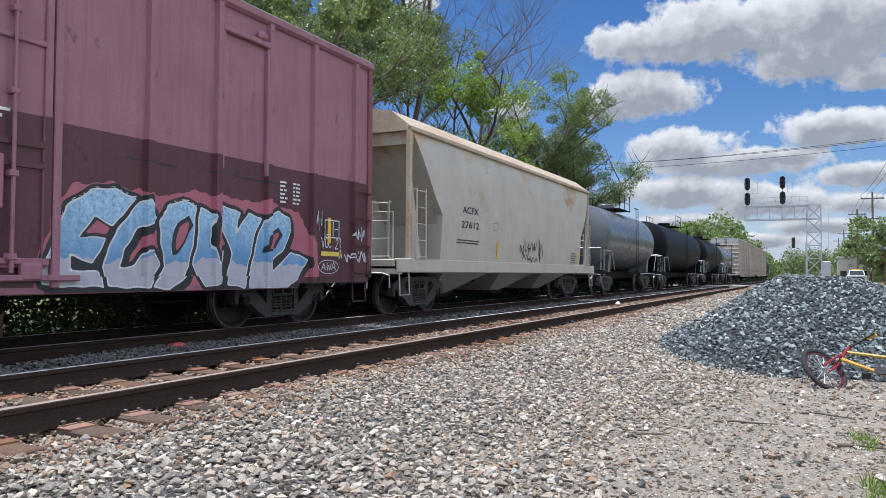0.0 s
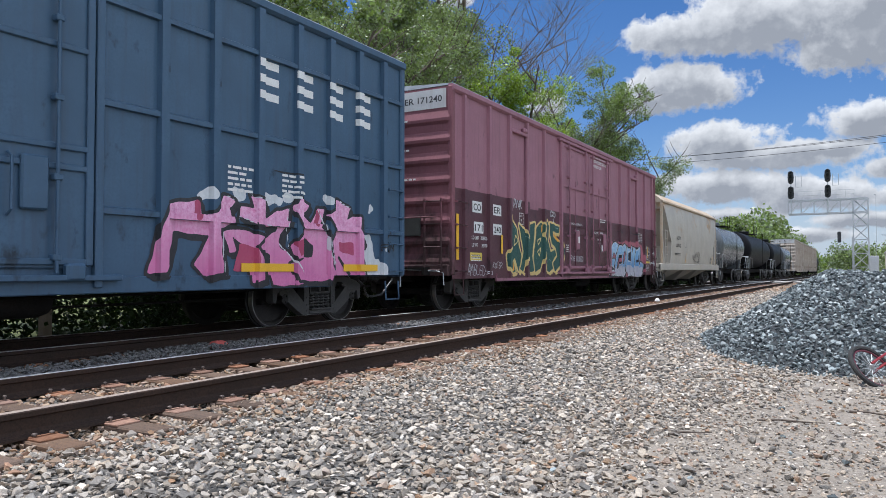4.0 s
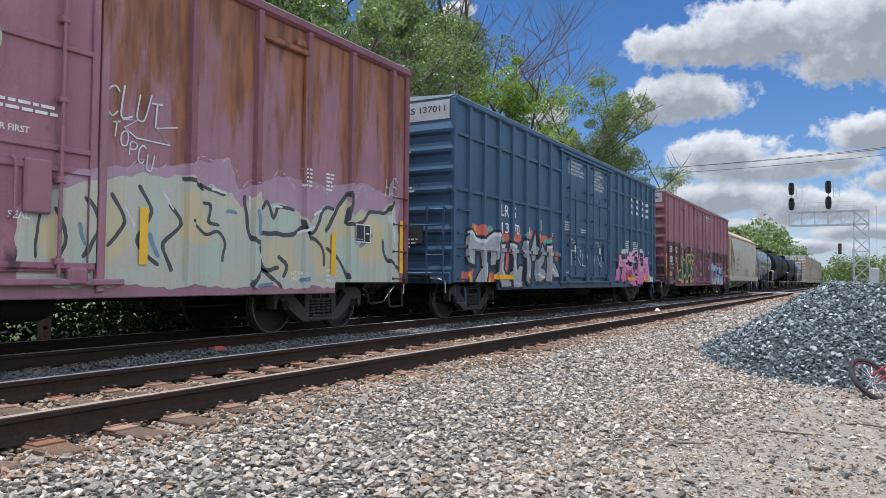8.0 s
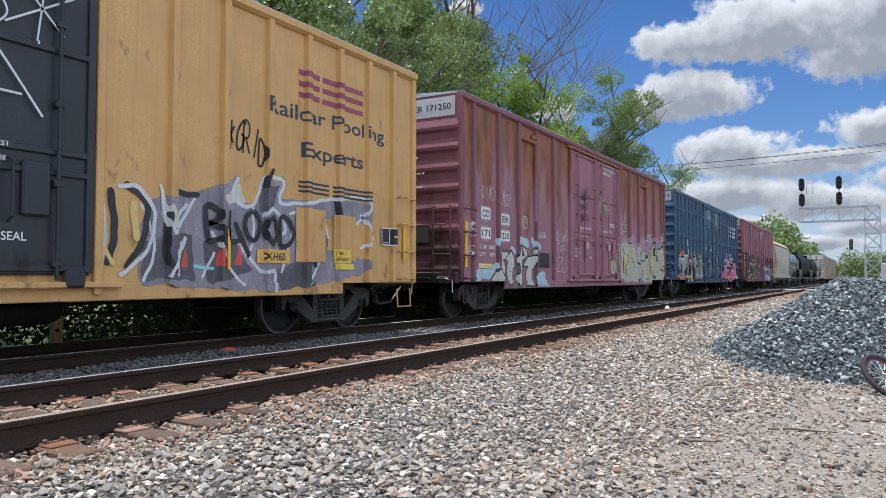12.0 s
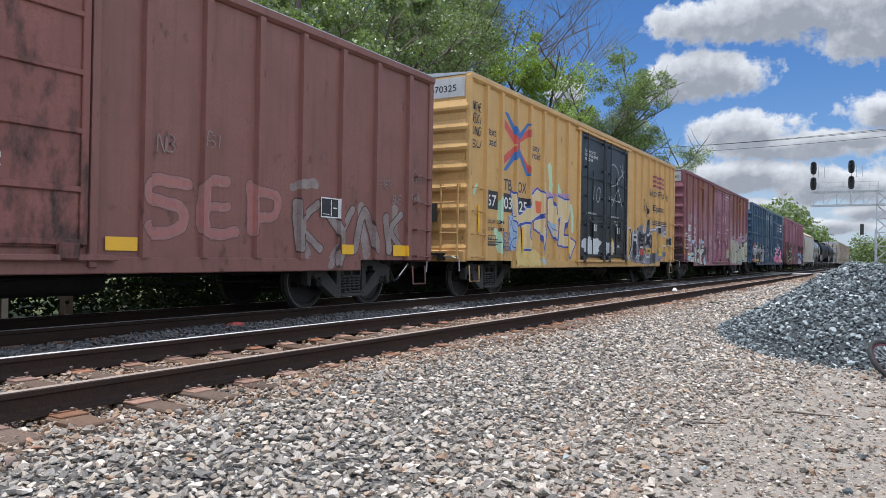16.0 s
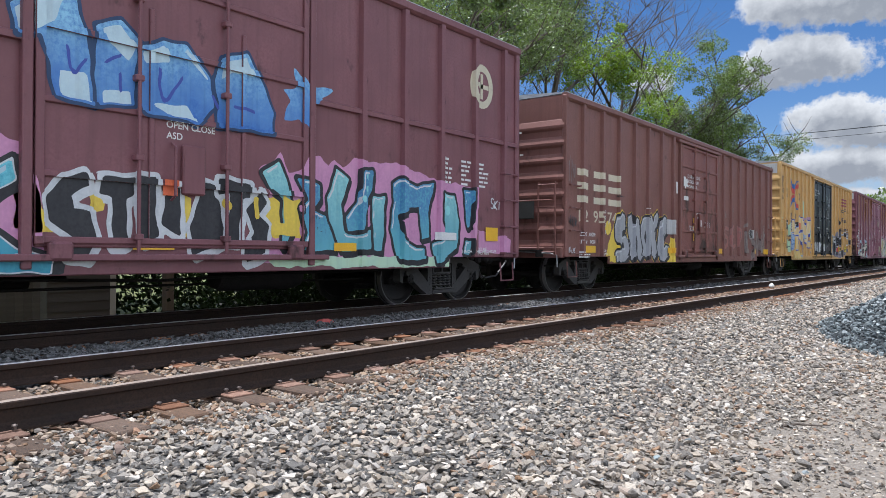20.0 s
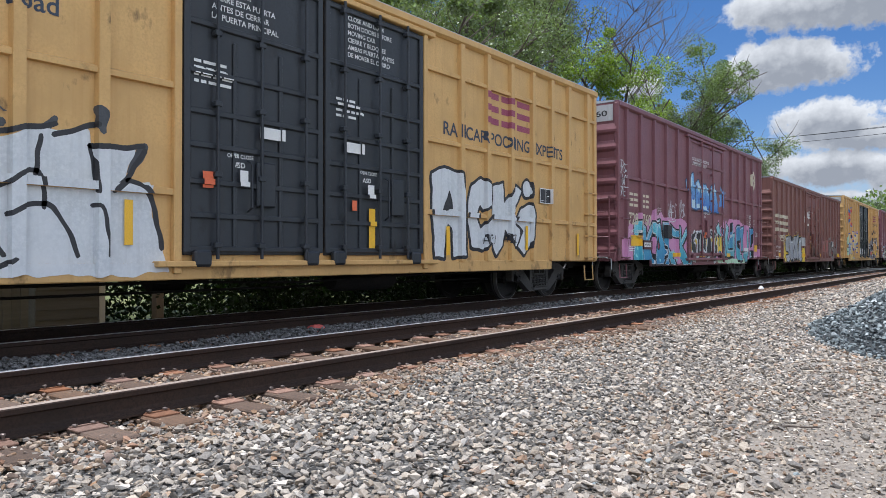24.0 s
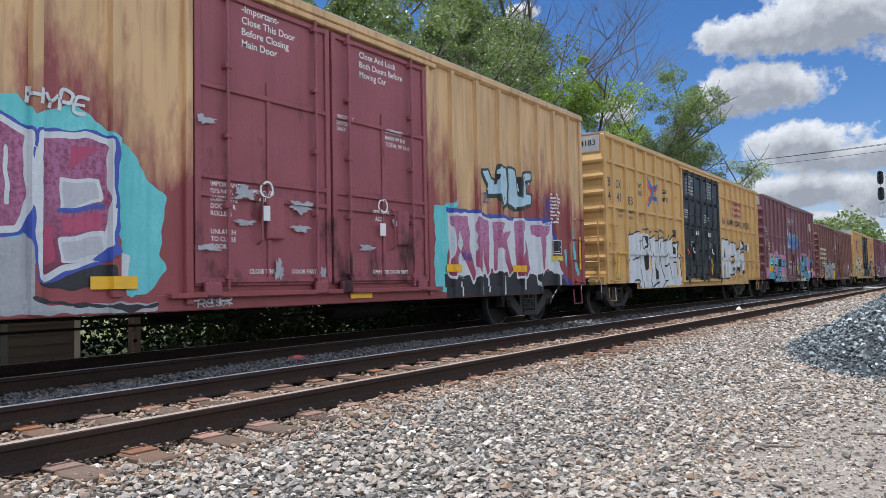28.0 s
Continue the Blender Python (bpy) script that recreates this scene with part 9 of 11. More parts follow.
m.cloud(S_YELLOW, (0, -1.97, 1.58, -1.79, 1.59, -1.73, 1.32, -1.51, 1.27, -1.51, 1.10, -1.95, 1.09), (0, -1.26, 1.64, -1.08, 1.47, -1.07, 1.29, -1.26, 1.31), (0, -0.17, 1.53, -0.06, 1.54, -0.09, 1.07, -0.24, 1.07), (0, 0.96, 1.60, 1.62, 1.64, 1.63, 1.11, 0.97, 1.09), (0.083, 0.41, 1.46, 0.45, 1.43))
m.letter((0, -1.69, 1.46, -1.52, 1.66, -1.29, 1.72, -1.25, 1.58, -1.45, 1.48, -1.40, 1.34, -1.23, 1.31, -1.15, 0.99, -1.28, 0.81, -1.51, 0.87, -1.48, 0.99, -1.34, 0.99, -1.46, 1.10, -1.65, 1.21))
m.letter((0, -1.13, 1.69, -0.73, 1.72, -0.76, 1.52, -0.85, 1.49, -0.81, 1.00, -0.98, 0.93, -1.01, 1.48, -1.15, 1.50))
m.letter((0, -0.69, 1.75, -0.49, 1.73, -0.51, 1.38, -0.44, 1.06, -0.64, 1.00, -0.72, 1.49))
m.letter((0, -0.39, 1.52, -0.21, 1.66, -0.17, 1.07, -0.42, 1.19))
m.letter((0, 0.10, 1.74, 0.28, 1.69, 0.45, 1.01, 0.26, 0.94, -0.01, 0.87, -0.05, 1.21))
m.letter((0, 0.33, 1.79, 0.82, 1.76, 0.78, 1.59, 0.66, 1.58, 0.63, 1.02, 0.45, 1.01, 0.49, 1.61, 0.32, 1.59))
m.letter((0, 0.72, 1.43, 0.96, 1.69, 1.05, 1.53, 0.93, 1.38, 1.10, 1.23, 1.06, 0.88, 0.72, 0.77, 0.76, 1.02, 0.88, 1.16))
m.spot(C_ORANGE, (0, -0.38, 1.70, -0.25, 1.71, -0.25, 1.58, -0.38, 1.57))
m.spot(S_YELLOW, (0.062, 0.42, 1.48, 0.45, 1.46), (0, -1.22, 1.49, -1.11, 1.44, -1.12, 1.32, -1.21, 1.33))
m.paint(S_BLACK, 0.055, S_WHITE, depth=(S_WHITE, 0.02, -0.06), ragged=0.02)
m = Mural(OXIDE, 43)
m.cloud(S_PALEPINK, (0, 0.94, 1.97, 1.30, 2.20, 1.41, 1.96, 1.63, 2.02, 1.76, 2.22, 2.03, 2.26, 2.18, 2.11, 2.32, 2.23, 2.47, 2.15, 2.70, 2.28, 2.95, 2.27, 3.46, 2.30, 3.84, 2.27, 4.13, 2.23, 4.50, 2.15, 5.23, 2.10, 5.85, 2.07, 5.67, 0.71, 0.98, 0.76, 1.14, 1.58), (0, 5.86, 1.32, 6.99, 1.17, 6.99, 0.91, 5.87, 0.90))
m.cloud(S_MINTCLOUD, (0, 1.03, 0.86, 5.24, 0.83, 5.24, 0.65, 1.18, 0.71))
m.letter((0, 0.96, 1.93, 1.25, 2.08, 1.37, 1.87, 1.47, 1.60, 1.47, 1.18, 1.36, 0.94, 1.31, 1.00, 1.33, 1.59, 1.10, 1.75))
m.letter((0, 1.55, 1.91, 1.76, 1.90, 2.00, 1.84, 2.03, 1.65, 1.90, 1.48, 2.18, 1.39, 2.35, 1.21, 2.32, 0.94, 1.85, 0.90, 1.65, 1.00, 1.71, 1.19, 1.62, 1.49, 1.74, 1.63, 1.67, 1.74))
m.letter((0, 2.33, 2.12, 2.57, 1.98, 2.44, 1.61, 2.48, 1.20, 2.75, 1.14, 3.04, 1.25, 3.07, 0.95, 2.45, 0.91, 2.20, 1.33, 2.16, 1.66))
m.letter((0, 2.83, 2.11, 3.11, 2.15, 3.07, 1.87, 2.91, 1.57, 2.83, 1.22, 2.56, 1.22, 2.52, 1.42, 2.75, 1.63))
m.letter((0, 3.09, 1.76, 3.37, 1.78, 3.34, 1.24, 3.30, 0.94, 3.13, 0.94, 3.09, 1.30))
m.letter((0, 3.53, 1.98, 3.74, 2.07, 4.14, 1.99, 4.60, 2.07, 4.45, 1.67, 4.45, 1.16, 4.26, 1.11, 4.20, 1.66, 3.94, 1.63, 3.67, 1.47, 3.76, 1.11, 4.14, 0.99, 4.35, 0.96, 4.35, 0.79, 3.67, 0.79, 3.49, 1.25, 3.57, 1.69))
m.letter((0, 4.78, 1.93, 5.16, 1.88, 5.30, 1.47, 5.24, 0.97, 4.64, 0.72, 4.53, 1.04, 4.90, 1.21, 4.79, 1.45))
m.letter((0, 5.43, 2.02, 5.70, 2.04, 5.63, 1.40, 5.54, 1.35))
m.letter((0, 5.48, 1.13, 5.67, 1.13, 5.63, 0.88, 5.45, 0.88))
m.spot(S_BLACK, (0, 1.77, 1.20, 1.90, 1.18, 1.86, 1.02, 1.73, 0.99), (0, 1.58, 1.55, 1.70, 1.57, 1.68, 1.42, 1.60, 1.42))
m.spot(S_PALEPINK, (0, 1.79, 1.17, 1.88, 1.16, 1.84, 1.04, 1.77, 1.03), (0, 1.61, 1.54, 1.68, 1.55, 1.66, 1.45, 1.61, 1.45))
m.spot(S_AQUALIGHT, (0.049, 2.92, 2.03, 2.92, 2.02), (0.049, 2.90, 1.85, 2.90, 1.84), (0.048, 2.84, 1.69, 2.84, 1.68), (0.073, 4.84, 1.84, 4.86, 1.83), (0.074, 4.97, 1.64, 4.97, 1.62))
m.spot(S_YELLOW, (0, 1.33, 1.65, 1.47, 1.60, 1.56, 1.58, 1.56, 1.12, 1.12, 1.11, 1.12, 1.26, 1.34, 1.27), (0, 0.86, 1.62, 0.93, 1.62, 0.93, 1.33, 0.86, 1.33))
m.spot(S_BLACK, (0.008, 1.94, 1.40, 1.94, 1.29), (0.008, 2.00, 1.38, 2.01, 1.29), (0.008, 2.08, 1.38, 2.06, 1.30, 2.10, 1.28), (0.008, 2.17, 1.33, 2.13, 1.28), (0.008, 1.96, 1.25, 1.99, 1.18, 2.06, 1.20), (0.008, 2.10, 1.23, 2.11, 1.16), (0.008, 2.17, 1.25, 2.24, 1.18))
m.paint(S_AQUAFADE, 0.05, S_BLACK, depth=(S_BLACK, 0.04, -0.05), shine=(S_WHITE, 0.03), second=S_BLUEFADE, ragged=0.015)
m = Mural(OXIDE, 44)
m.letter((0, -2.00, 3.32, -1.42, 3.60, -1.30, 3.16, -1.24, 2.82, -1.20, 2.43, -1.60, 2.45, -1.65, 2.79, -1.77, 3.05, -1.97, 3.01))
m.letter((0, -1.18, 3.30, -0.90, 3.40, -0.68, 3.19, -0.73, 2.93, -0.76, 2.49, -1.17, 2.45, -1.20, 2.95))
m.letter((0, -0.69, 3.17, -0.40, 3.30, -0.11, 3.30, 0.19, 2.98, 0.27, 2.65, 0.01, 2.38, -0.25, 2.44, -0.66, 2.44, -0.72, 2.80))
m.letter((0, 0.36, 3.27, 0.75, 3.39, 0.94, 3.12, 1.17, 2.72, 1.13, 2.44, 0.29, 2.42, 0.33, 2.73, 0.25, 2.99))
m.cloud(S_BLUE2, (0, 1.51, 3.38, 1.76, 3.20, 2.26, 3.21, 1.94, 3.00, 1.82, 2.55, 1.61, 2.71, 1.32, 2.63, 1.46, 2.92, 1.32, 3.04, 1.51, 3.12))
m.spot(S_ICE, (0, -1.96, 3.28, -1.48, 3.54, -1.61, 3.20, -1.80, 3.09, -1.95, 3.06), (0, -1.55, 2.73, -1.27, 2.76, -1.24, 2.46, -1.55, 2.48), (0, -1.11, 3.27, -0.92, 3.34, -0.74, 3.14, -0.84, 2.97, -1.09, 3.15), (0, -1.12, 2.61, -0.79, 2.64, -0.80, 2.50, -1.11, 2.48), (0, -0.11, 3.26, 0.13, 3.00, 0.20, 2.91, -0.04, 3.10, -0.15, 3.18), (0, -0.59, 2.58, -0.11, 2.59, 0.01, 2.42, -0.32, 2.46), (0, 0.39, 3.22, 0.73, 3.33, 0.86, 3.11, 0.52, 3.12, 0.35, 3.01), (0, -0.67, 3.11, -0.40, 3.25, -0.33, 3.07, -0.66, 3.00))
m.spot(S_DEEPBLUE, (0.017, -1.50, 3.00, -1.41, 2.73, -1.30, 2.90), (0.018, -1.09, 2.91, -0.93, 3.01), (0.018, -0.93, 2.82, -0.90, 2.62), (0.019, -0.47, 2.98, -0.40, 2.61, -0.18, 2.91), (0.021, 0.24, 2.78, 0.32, 2.66), (0.021, 0.56, 2.70, 0.86, 2.67))
m.paint(S_BLUE2, 0.04, S_INKSOFT, ragged=0.015)
emblem(OXIDE, ((-6.44, -6.19), (-6.14, -5.89), (-5.58, -5.36), (-5.31, -5.1)), 2.26, 2.62, C_CREAM, "cream emblem stripe")
stencil(OXIDE, "728", -6.54, 1.78, 0.32, C_CREAM, fit=0.64, lift=0.024)
stencil(OXIDE, "760", -5.6, 1.78, 0.32, C_CREAM, fit=0.62, lift=0.024)
load_data(OXIDE, -6.58, 1.56, M_WHITE, 53, "212800", "73200")
lay("plate_box", frame_box(-4.46, -4.21, 2.02, 2.32, 0.015) + [put_text("PLATE", -4.43, 2.22, 0.045), put_text("F", -4.37, 2.07, 0.1)], M_WHITE, OXIDE, 0.024)
for k, (a, b, z0, z1, m_) in enumerate(((-3.68, -3.0, 2.05, 2.5, 5), (-2.8, -2.15, 2.15, 2.6, 5), (-7.15, -6.75, 3.1, 3.4, 4), (-7.15, -6.75, 2.8, 3.05, 4), (-7.15, -6.75, 2.5, 2.75, 4), (6.25, 6.6, 1.72, 1.9, 4))):
    tag(OXIDE, ("WAES", "NDSK", "ERS", "TOI", "SNE", "SKI")[k], a, b, z0, z1, S_WHITE, 0.026, 0.03, 140 + k, under=k == 0)
lay("emblem_ring", [stroke([(5.98 + 0.3 * math.cos(k * 0.2618), 3.95 + 0.34 * math.sin(k * 0.2618)) for k in range(25)], 0.13)] + [rect(5.94, 6.02, 3.72, 4.18), rect(5.76, 6.2, 3.91, 3.99)], C_CREAM, OXIDE, 0.005, "cream round emblem")
small_print(OXIDE, 4.8, 2.5, 0.05, 6, 0.3, None, 55)
small_print(OXIDE, 5.35, 2.5, 0.05, 6, 0.3, None, 56)
small_print(OXIDE, 5.9, 2.5, 0.05, 6, 0.3, None, 57)
lay("white_plate", [rect(4.6, 5.2, 1.12, 1.25)], M_WHITE, OXIDE, 0.026, "white plate with fine print")
lay("sign_board", [rect(-5.72, -4.9, 1.12, 1.37)], C_DARKMAROON, OXIDE, 0.036, "dark maroon sign board")
lay("sign_plate", [rect(-5.66, -5.02, 1.19, 1.31)], M_WHITE, OXIDE, 0.04, "white sign plate")
stencil(OXIDE, "THIS CAR EXCESS HEIGHT", -5.62, 1.22, 0.06, S_BLACK, 0.56, 0.043)
lay("orange_sticker", [rect(-0.42, -0.24, 1.54, 1.72)], C_ORANGE, OXIDE, 0.03, "orange sticker")
door_notes(OXIDE, -1.5, 4.0, ("CLOSE AND LOCK DOORS", "BEFORE MOVING CAR"), 0.1)
door_notes(OXIDE, -0.37, 2.32, ("OPEN CLOSE", "ASD"), 0.08)
lay("dark_vent", [rect(-4.0, -3.3, 1.45, 1.85)], S_BLACK, OXIDE, 0.026, "dark square panel")
end_text(OXIDE, "728760", 0.3, 4.55, 0.15, 1.0, S_BLACK)

# second yellow car
crossed_logo(YELLOW_B, -5.83, -4.66, 3.05, 4.05)
for body, y, z, w in (("next", -6.55, 3.62, 0.45), ("load", -6.55, 3.4, 0.45), ("any", -4.25, 3.62, 0.42), ("road", -4.25, 3.38, 0.5)):
    stencil(YELLOW_B, body, y, z, 0.2, C_NAVY, fit=w)
for body, y, z, w in (("TB", -8.8, 3.46, 0.34), ("64", -8.8, 3.08, 0.34), ("OX", -8.07, 3.45, 0.37), ("41", -8.02, 3.09, 0.29), ("83", -7.2, 3.06, 0.36)):
    stencil(YELLOW_B, body, y, z, 0.25, C_NAVY, fit=w)
for body, y, z, w in (("LD LMT", -7.99, 2.8, 0.37), ("LT WT", -7.99, 2.65, 0.31), ("204300", -7.29, 2.8, 0.4), ("81700", -7.22, 2.65, 0.33)):
    stencil(YELLOW_B, body, y, z, 0.08, C_NAVY, fit=w, lift=0.008)
lay("plate_box", frame_box(-6.39, -6.17, 2.6, 2.84, 0.015) + [put_text("PLATE", -6.36, 2.76, 0.045, fit=0.16), put_text("F", -6.32, 2.63, 0.1)], S_BLACK, YELLOW_B, 0.004)
m = Mural(YELLOW_B, 45)
m.cloud(S_SMOKE, (0.051, -6.48, 2.53, -6.49, 2.15), (0.053, -4.92, 2.47, -4.96, 2.20), (0.056, -4.36, 2.21, -4.28, 2.21), (0.051, -3.80, 2.33, -3.91, 2.17), (0.053, -3.35, 2.46, -3.31, 2.25), (0.047, -2.78, 2.15, -2.99, 1.86), (0.024, -6.45, 2.24, -6.17, 2.41, -5.81, 2.39, -5.55, 2.20), (0.016, -5.55, 2.33, -5.21, 2.43, -5.00, 2.34), (0.017, -4.85, 2.36, -4.54, 2.47, -4.26, 2.33), (0.042, -7.20, 2.37, -7.15, 2.17))
m.cloud(S_WHITE, (0, -7.44, 2.16, -6.91, 2.22, -6.60, 2.32, -6.51, 2.06, -6.34, 2.27, -5.99, 2.32, -5.71, 2.14, -5.14, 2.26, -5.06, 2.10, -4.38, 2.24, -4.30, 2.08, -3.96, 2.21, -3.45, 2.26, -3.39, 2.09, -2.90, 2.17, -3.03, 1.78, -2.75, 1.75, -2.57, 0.88, -2.48, 0.72, -4.38, 0.72, -4.30, 0.61, -7.48, 0.71))
m.spot(S_BLACK, (0.021, -7.46, 2.17, -7.11, 2.21, -6.60, 2.32), (0.022, -6.53, 2.37, -6.54, 1.91, -6.60, 1.66, -6.71, 1.54, -6.96, 1.50), (0.023, -6.60, 1.55, -6.39, 1.30, -6.25, 0.96, -6.19, 0.67), (0.025, -5.58, 2.15, -5.44, 1.71, -5.42, 1.15, -5.58, 0.65), (0.025, -5.55, 2.16, -5.11, 2.27), (0.027, -5.06, 2.10, -4.42, 2.24), (0.023, -5.01, 2.07, -4.96, 1.68, -4.91, 1.30), (0.023, -5.12, 1.51, -5.06, 0.93), (0.027, -4.50, 2.13, -4.66, 1.77, -4.54, 1.30, -4.26, 0.93), (0.029, -4.34, 2.11, -3.78, 2.28), (0.025, -3.91, 2.15, -3.98, 1.75), (0.025, -4.32, 1.59, -3.96, 1.79, -3.87, 1.43), (0.025, -4.23, 1.33, -3.85, 1.47, -3.64, 1.18, -3.55, 0.92), (0.030, -3.78, 2.17, -3.36, 2.32), (0.023, -3.41, 2.09, -3.36, 1.60), (0.031, -3.41, 2.08, -2.80, 2.16), (0.031, -2.78, 2.11, -3.03, 1.78, -3.16, 1.64), (0.032, -3.01, 1.78, -2.72, 1.60, -2.59, 1.00), (0.023, -3.39, 1.45, -3.29, 1.42, -3.23, 0.92), (0.022, -7.01, 0.80, -6.71, 0.91, -6.45, 0.68), (0.032, -5.42, 0.71, -5.00, 0.83), (0.024, -4.54, 0.69, -4.17, 0.89), (0.017, -6.62, 2.03, -6.36, 2.05, -6.11, 2.09), (0.017, -6.33, 2.17, -6.33, 1.65, -6.34, 1.36), (0.021, -6.11, 2.20, -5.93, 2.19, -5.90, 1.92, -6.08, 1.85, -6.17, 2.01, -6.11, 2.20), (0.015, -5.87, 2.11, -5.77, 2.15, -5.74, 2.03), (0.015, -5.90, 1.93, -5.71, 1.97, -5.62, 1.86, -5.77, 1.76, -5.88, 1.86), (0.020, -7.46, 1.47, -7.20, 1.38, -7.42, 1.11))
m.spot(S_BLACK, (0, -5.98, 1.81, -5.86, 1.59, -5.87, 1.32, -5.94, 1.15, -6.04, 1.35, -6.07, 1.64))
m.paint(None, ragged=0.02)
m = Mural(YELLOW_B, 46)
m.letter((0, 2.47, 2.33, 2.83, 2.48, 3.30, 2.39, 3.39, 1.81, 3.50, 0.94, 3.10, 0.92, 3.04, 1.43, 2.92, 1.51, 2.85, 1.39, 2.82, 0.92, 2.56, 0.92, 2.48, 1.75))
m.letter((0, 3.55, 1.99, 3.66, 2.24, 3.97, 2.37, 4.24, 2.27, 4.26, 1.91, 4.04, 1.80, 3.92, 1.89, 3.81, 1.66, 3.94, 1.43, 4.30, 1.66, 4.24, 1.22, 4.03, 1.05, 3.65, 1.12, 3.54, 1.55))
m.letter((0, 4.37, 2.28, 4.74, 2.35, 4.75, 1.94, 5.22, 2.35, 5.43, 2.24, 5.03, 1.77, 5.33, 1.58, 5.40, 1.17, 5.12, 1.14, 4.79, 1.46, 4.70, 1.14, 4.49, 0.95, 4.32, 1.22))
m.letter((0, 5.40, 1.88, 5.76, 1.99, 5.88, 1.77, 5.76, 1.15, 5.55, 0.96, 5.29, 1.14, 5.50, 1.45, 5.20, 1.63))
m.letter((0.151, 5.64, 2.31, 5.64, 2.28))
m.spot(S_BLACK, (0, 2.97, 2.11, 3.09, 1.77, 2.77, 1.72, 2.87, 1.94))
m.paint(S_WHITE, 0.055, S_BLACK, depth=(S_BLACK, -0.03, -0.03), ragged=0.01)
tag(YELLOW_B, "ACKI", 4.0, 4.45, 1.15, 1.33, S_BLACK, 0.02, 0.03, 154)
tag(YELLOW_B, "PPFC", 4.75, 5.1, 1.2, 1.36, S_BLACK, 0.02, 0.03, 155)
emblem(YELLOW_B, ((4.1, 4.58), (4.68, 5.16), (5.26, 5.76)), 3.45, 4.05, C_MAGENTA, "faded purple emblem stripe")
stencil(YELLOW_B, "RAILCAR POOLING EXPERTS", 2.8, 3.06, 0.24, C_NAVY, fit=4.4, lift=0.006)
lay("notice_panel", [rect(-8.43, -7.95, 0.93, 1.12)], M_YELLOW, YELLOW_B, 0.004, "yellow notice with black frame")
lay("notice_frame", frame_box(-8.43, -7.95, 0.93, 1.12, 0.012), S_BLACK, YELLOW_B, 0.007)
stencil(YELLOW_B, "THIS CAR", -8.35, 1.04, 0.045, S_BLACK, lift=0.008)
stencil(YELLOW_B, "EXCESS HEIGHT", -8.39, 0.96, 0.045, S_BLACK, fit=0.4, lift=0.008)
placard(YELLOW_B, 6.15, 2.05)
door_notes(YELLOW_B, -1.95, 4.42, ("CLOSE THIS DOOR", "BEFORE CLOSING", "MAIN DOOR", "CIERRE ESTA PUERTA", "ANTES DE CERRAR", "LA PUERTA PRINCIPAL"), 0.075)
door_notes(YELLOW_B, 0.4, 4.42, ("CLOSE AND LOCK", "BOTH DOORS BEFORE", "MOVING CAR", "CIERRE Y BLOQUEE", "AMBAS PUERTAS ANTES", "DE MOVER EL CARRO"), 0.07)
small_print(YELLOW_B, -2.2, 3.25, 0.05, 4, 0.6, None, 65)
small_print(YELLOW_B, 0.15, 3.2, 0.05, 4, 0.6, None, 66)
lay("white_label", [rect(-1.25, -0.85, 2.45, 2.6), rect(0.3, 0.7, 2.45, 2.6)], M_WHITE, YELLOW_B, 0.05, "white label")
latch_notes(YELLOW_B, -1.6, 1.8)
latch_notes(YELLOW_B, 0.75, 1.8)
lay("orange_sticker", [rect(-2.1, -1.95, 1.75, 1.95), rect(0.45, 0.55, 1.6, 1.75)], C_ORANGE, YELLOW_B, 0.05, "orange sticker")
end_text(YELLOW_B, "TBOX 644183", 0.0, 4.55, 0.16, 1.35, S_BLACK)

# crimson car
m = Mural(RED, 47)
m.cloud(S_AQUA, (0, 2.74, 2.31, 3.19, 2.39, 3.47, 2.47, 3.50, 2.36, 3.20, 2.25, 3.07, 0.77, 2.72, 0.78), (0.063, 8.39, 2.17, 8.51, 1.46, 8.66, 1.10), (0.043, 7.98, 1.61, 8.04, 1.26))
m.cloud(S_BLACK, (0, 3.01, 1.10, 3.44, 1.06, 4.29, 1.11, 5.76, 1.15, 7.50, 1.16, 8.12, 0.83, 8.00, 0.53, 3.02, 0.64))
m.cloud(S_DEEPBLUE, (0.047, 3.14, 2.26, 3.82, 2.28, 4.62, 2.25, 5.74, 2.24, 7.30, 2.29), (0.042, 7.30, 2.23, 7.49, 1.41, 8.12, 0.83))
m.cloud(S_WHITE, (0, 3.14, 2.21, 3.88, 2.26, 4.62, 2.21, 5.74, 2.22, 7.30, 2.27, 7.38, 1.41, 7.61, 1.33, 7.86, 1.09, 7.50, 1.08, 7.04, 1.19, 6.52, 1.06, 5.85, 1.19, 5.01, 1.13, 4.64, 1.19, 4.23, 1.02, 3.97, 1.10, 3.67, 1.06, 3.22, 1.08))
m.letter((0, 3.20, 2.16, 3.81, 2.20, 3.88, 1.85, 3.83, 1.67, 4.06, 1.13, 3.98, 0.94, 3.82, 1.19, 3.76, 1.29, 3.53, 1.51, 3.42, 1.27, 3.27, 1.04, 3.15, 1.09, 3.32, 1.62, 3.27, 1.90))
m.letter((0, 4.09, 2.20, 4.57, 2.16, 4.55, 1.15, 4.47, 1.07, 4.35, 1.40, 4.29, 1.83, 4.22, 1.70, 4.17, 1.08, 4.07, 1.26))
m.letter((0, 4.71, 2.15, 5.07, 2.13, 4.98, 1.91, 5.46, 2.01, 5.24, 1.78, 5.50, 1.18, 5.34, 1.09, 5.08, 1.56, 4.90, 1.62, 4.87, 1.16, 4.74, 1.16))
m.letter((0, 5.58, 2.21, 6.05, 2.21, 6.01, 2.07, 5.85, 1.98, 5.81, 1.41, 6.02, 1.85, 6.11, 1.71, 6.22, 1.20, 6.08, 1.04, 5.69, 1.03, 5.59, 1.60))
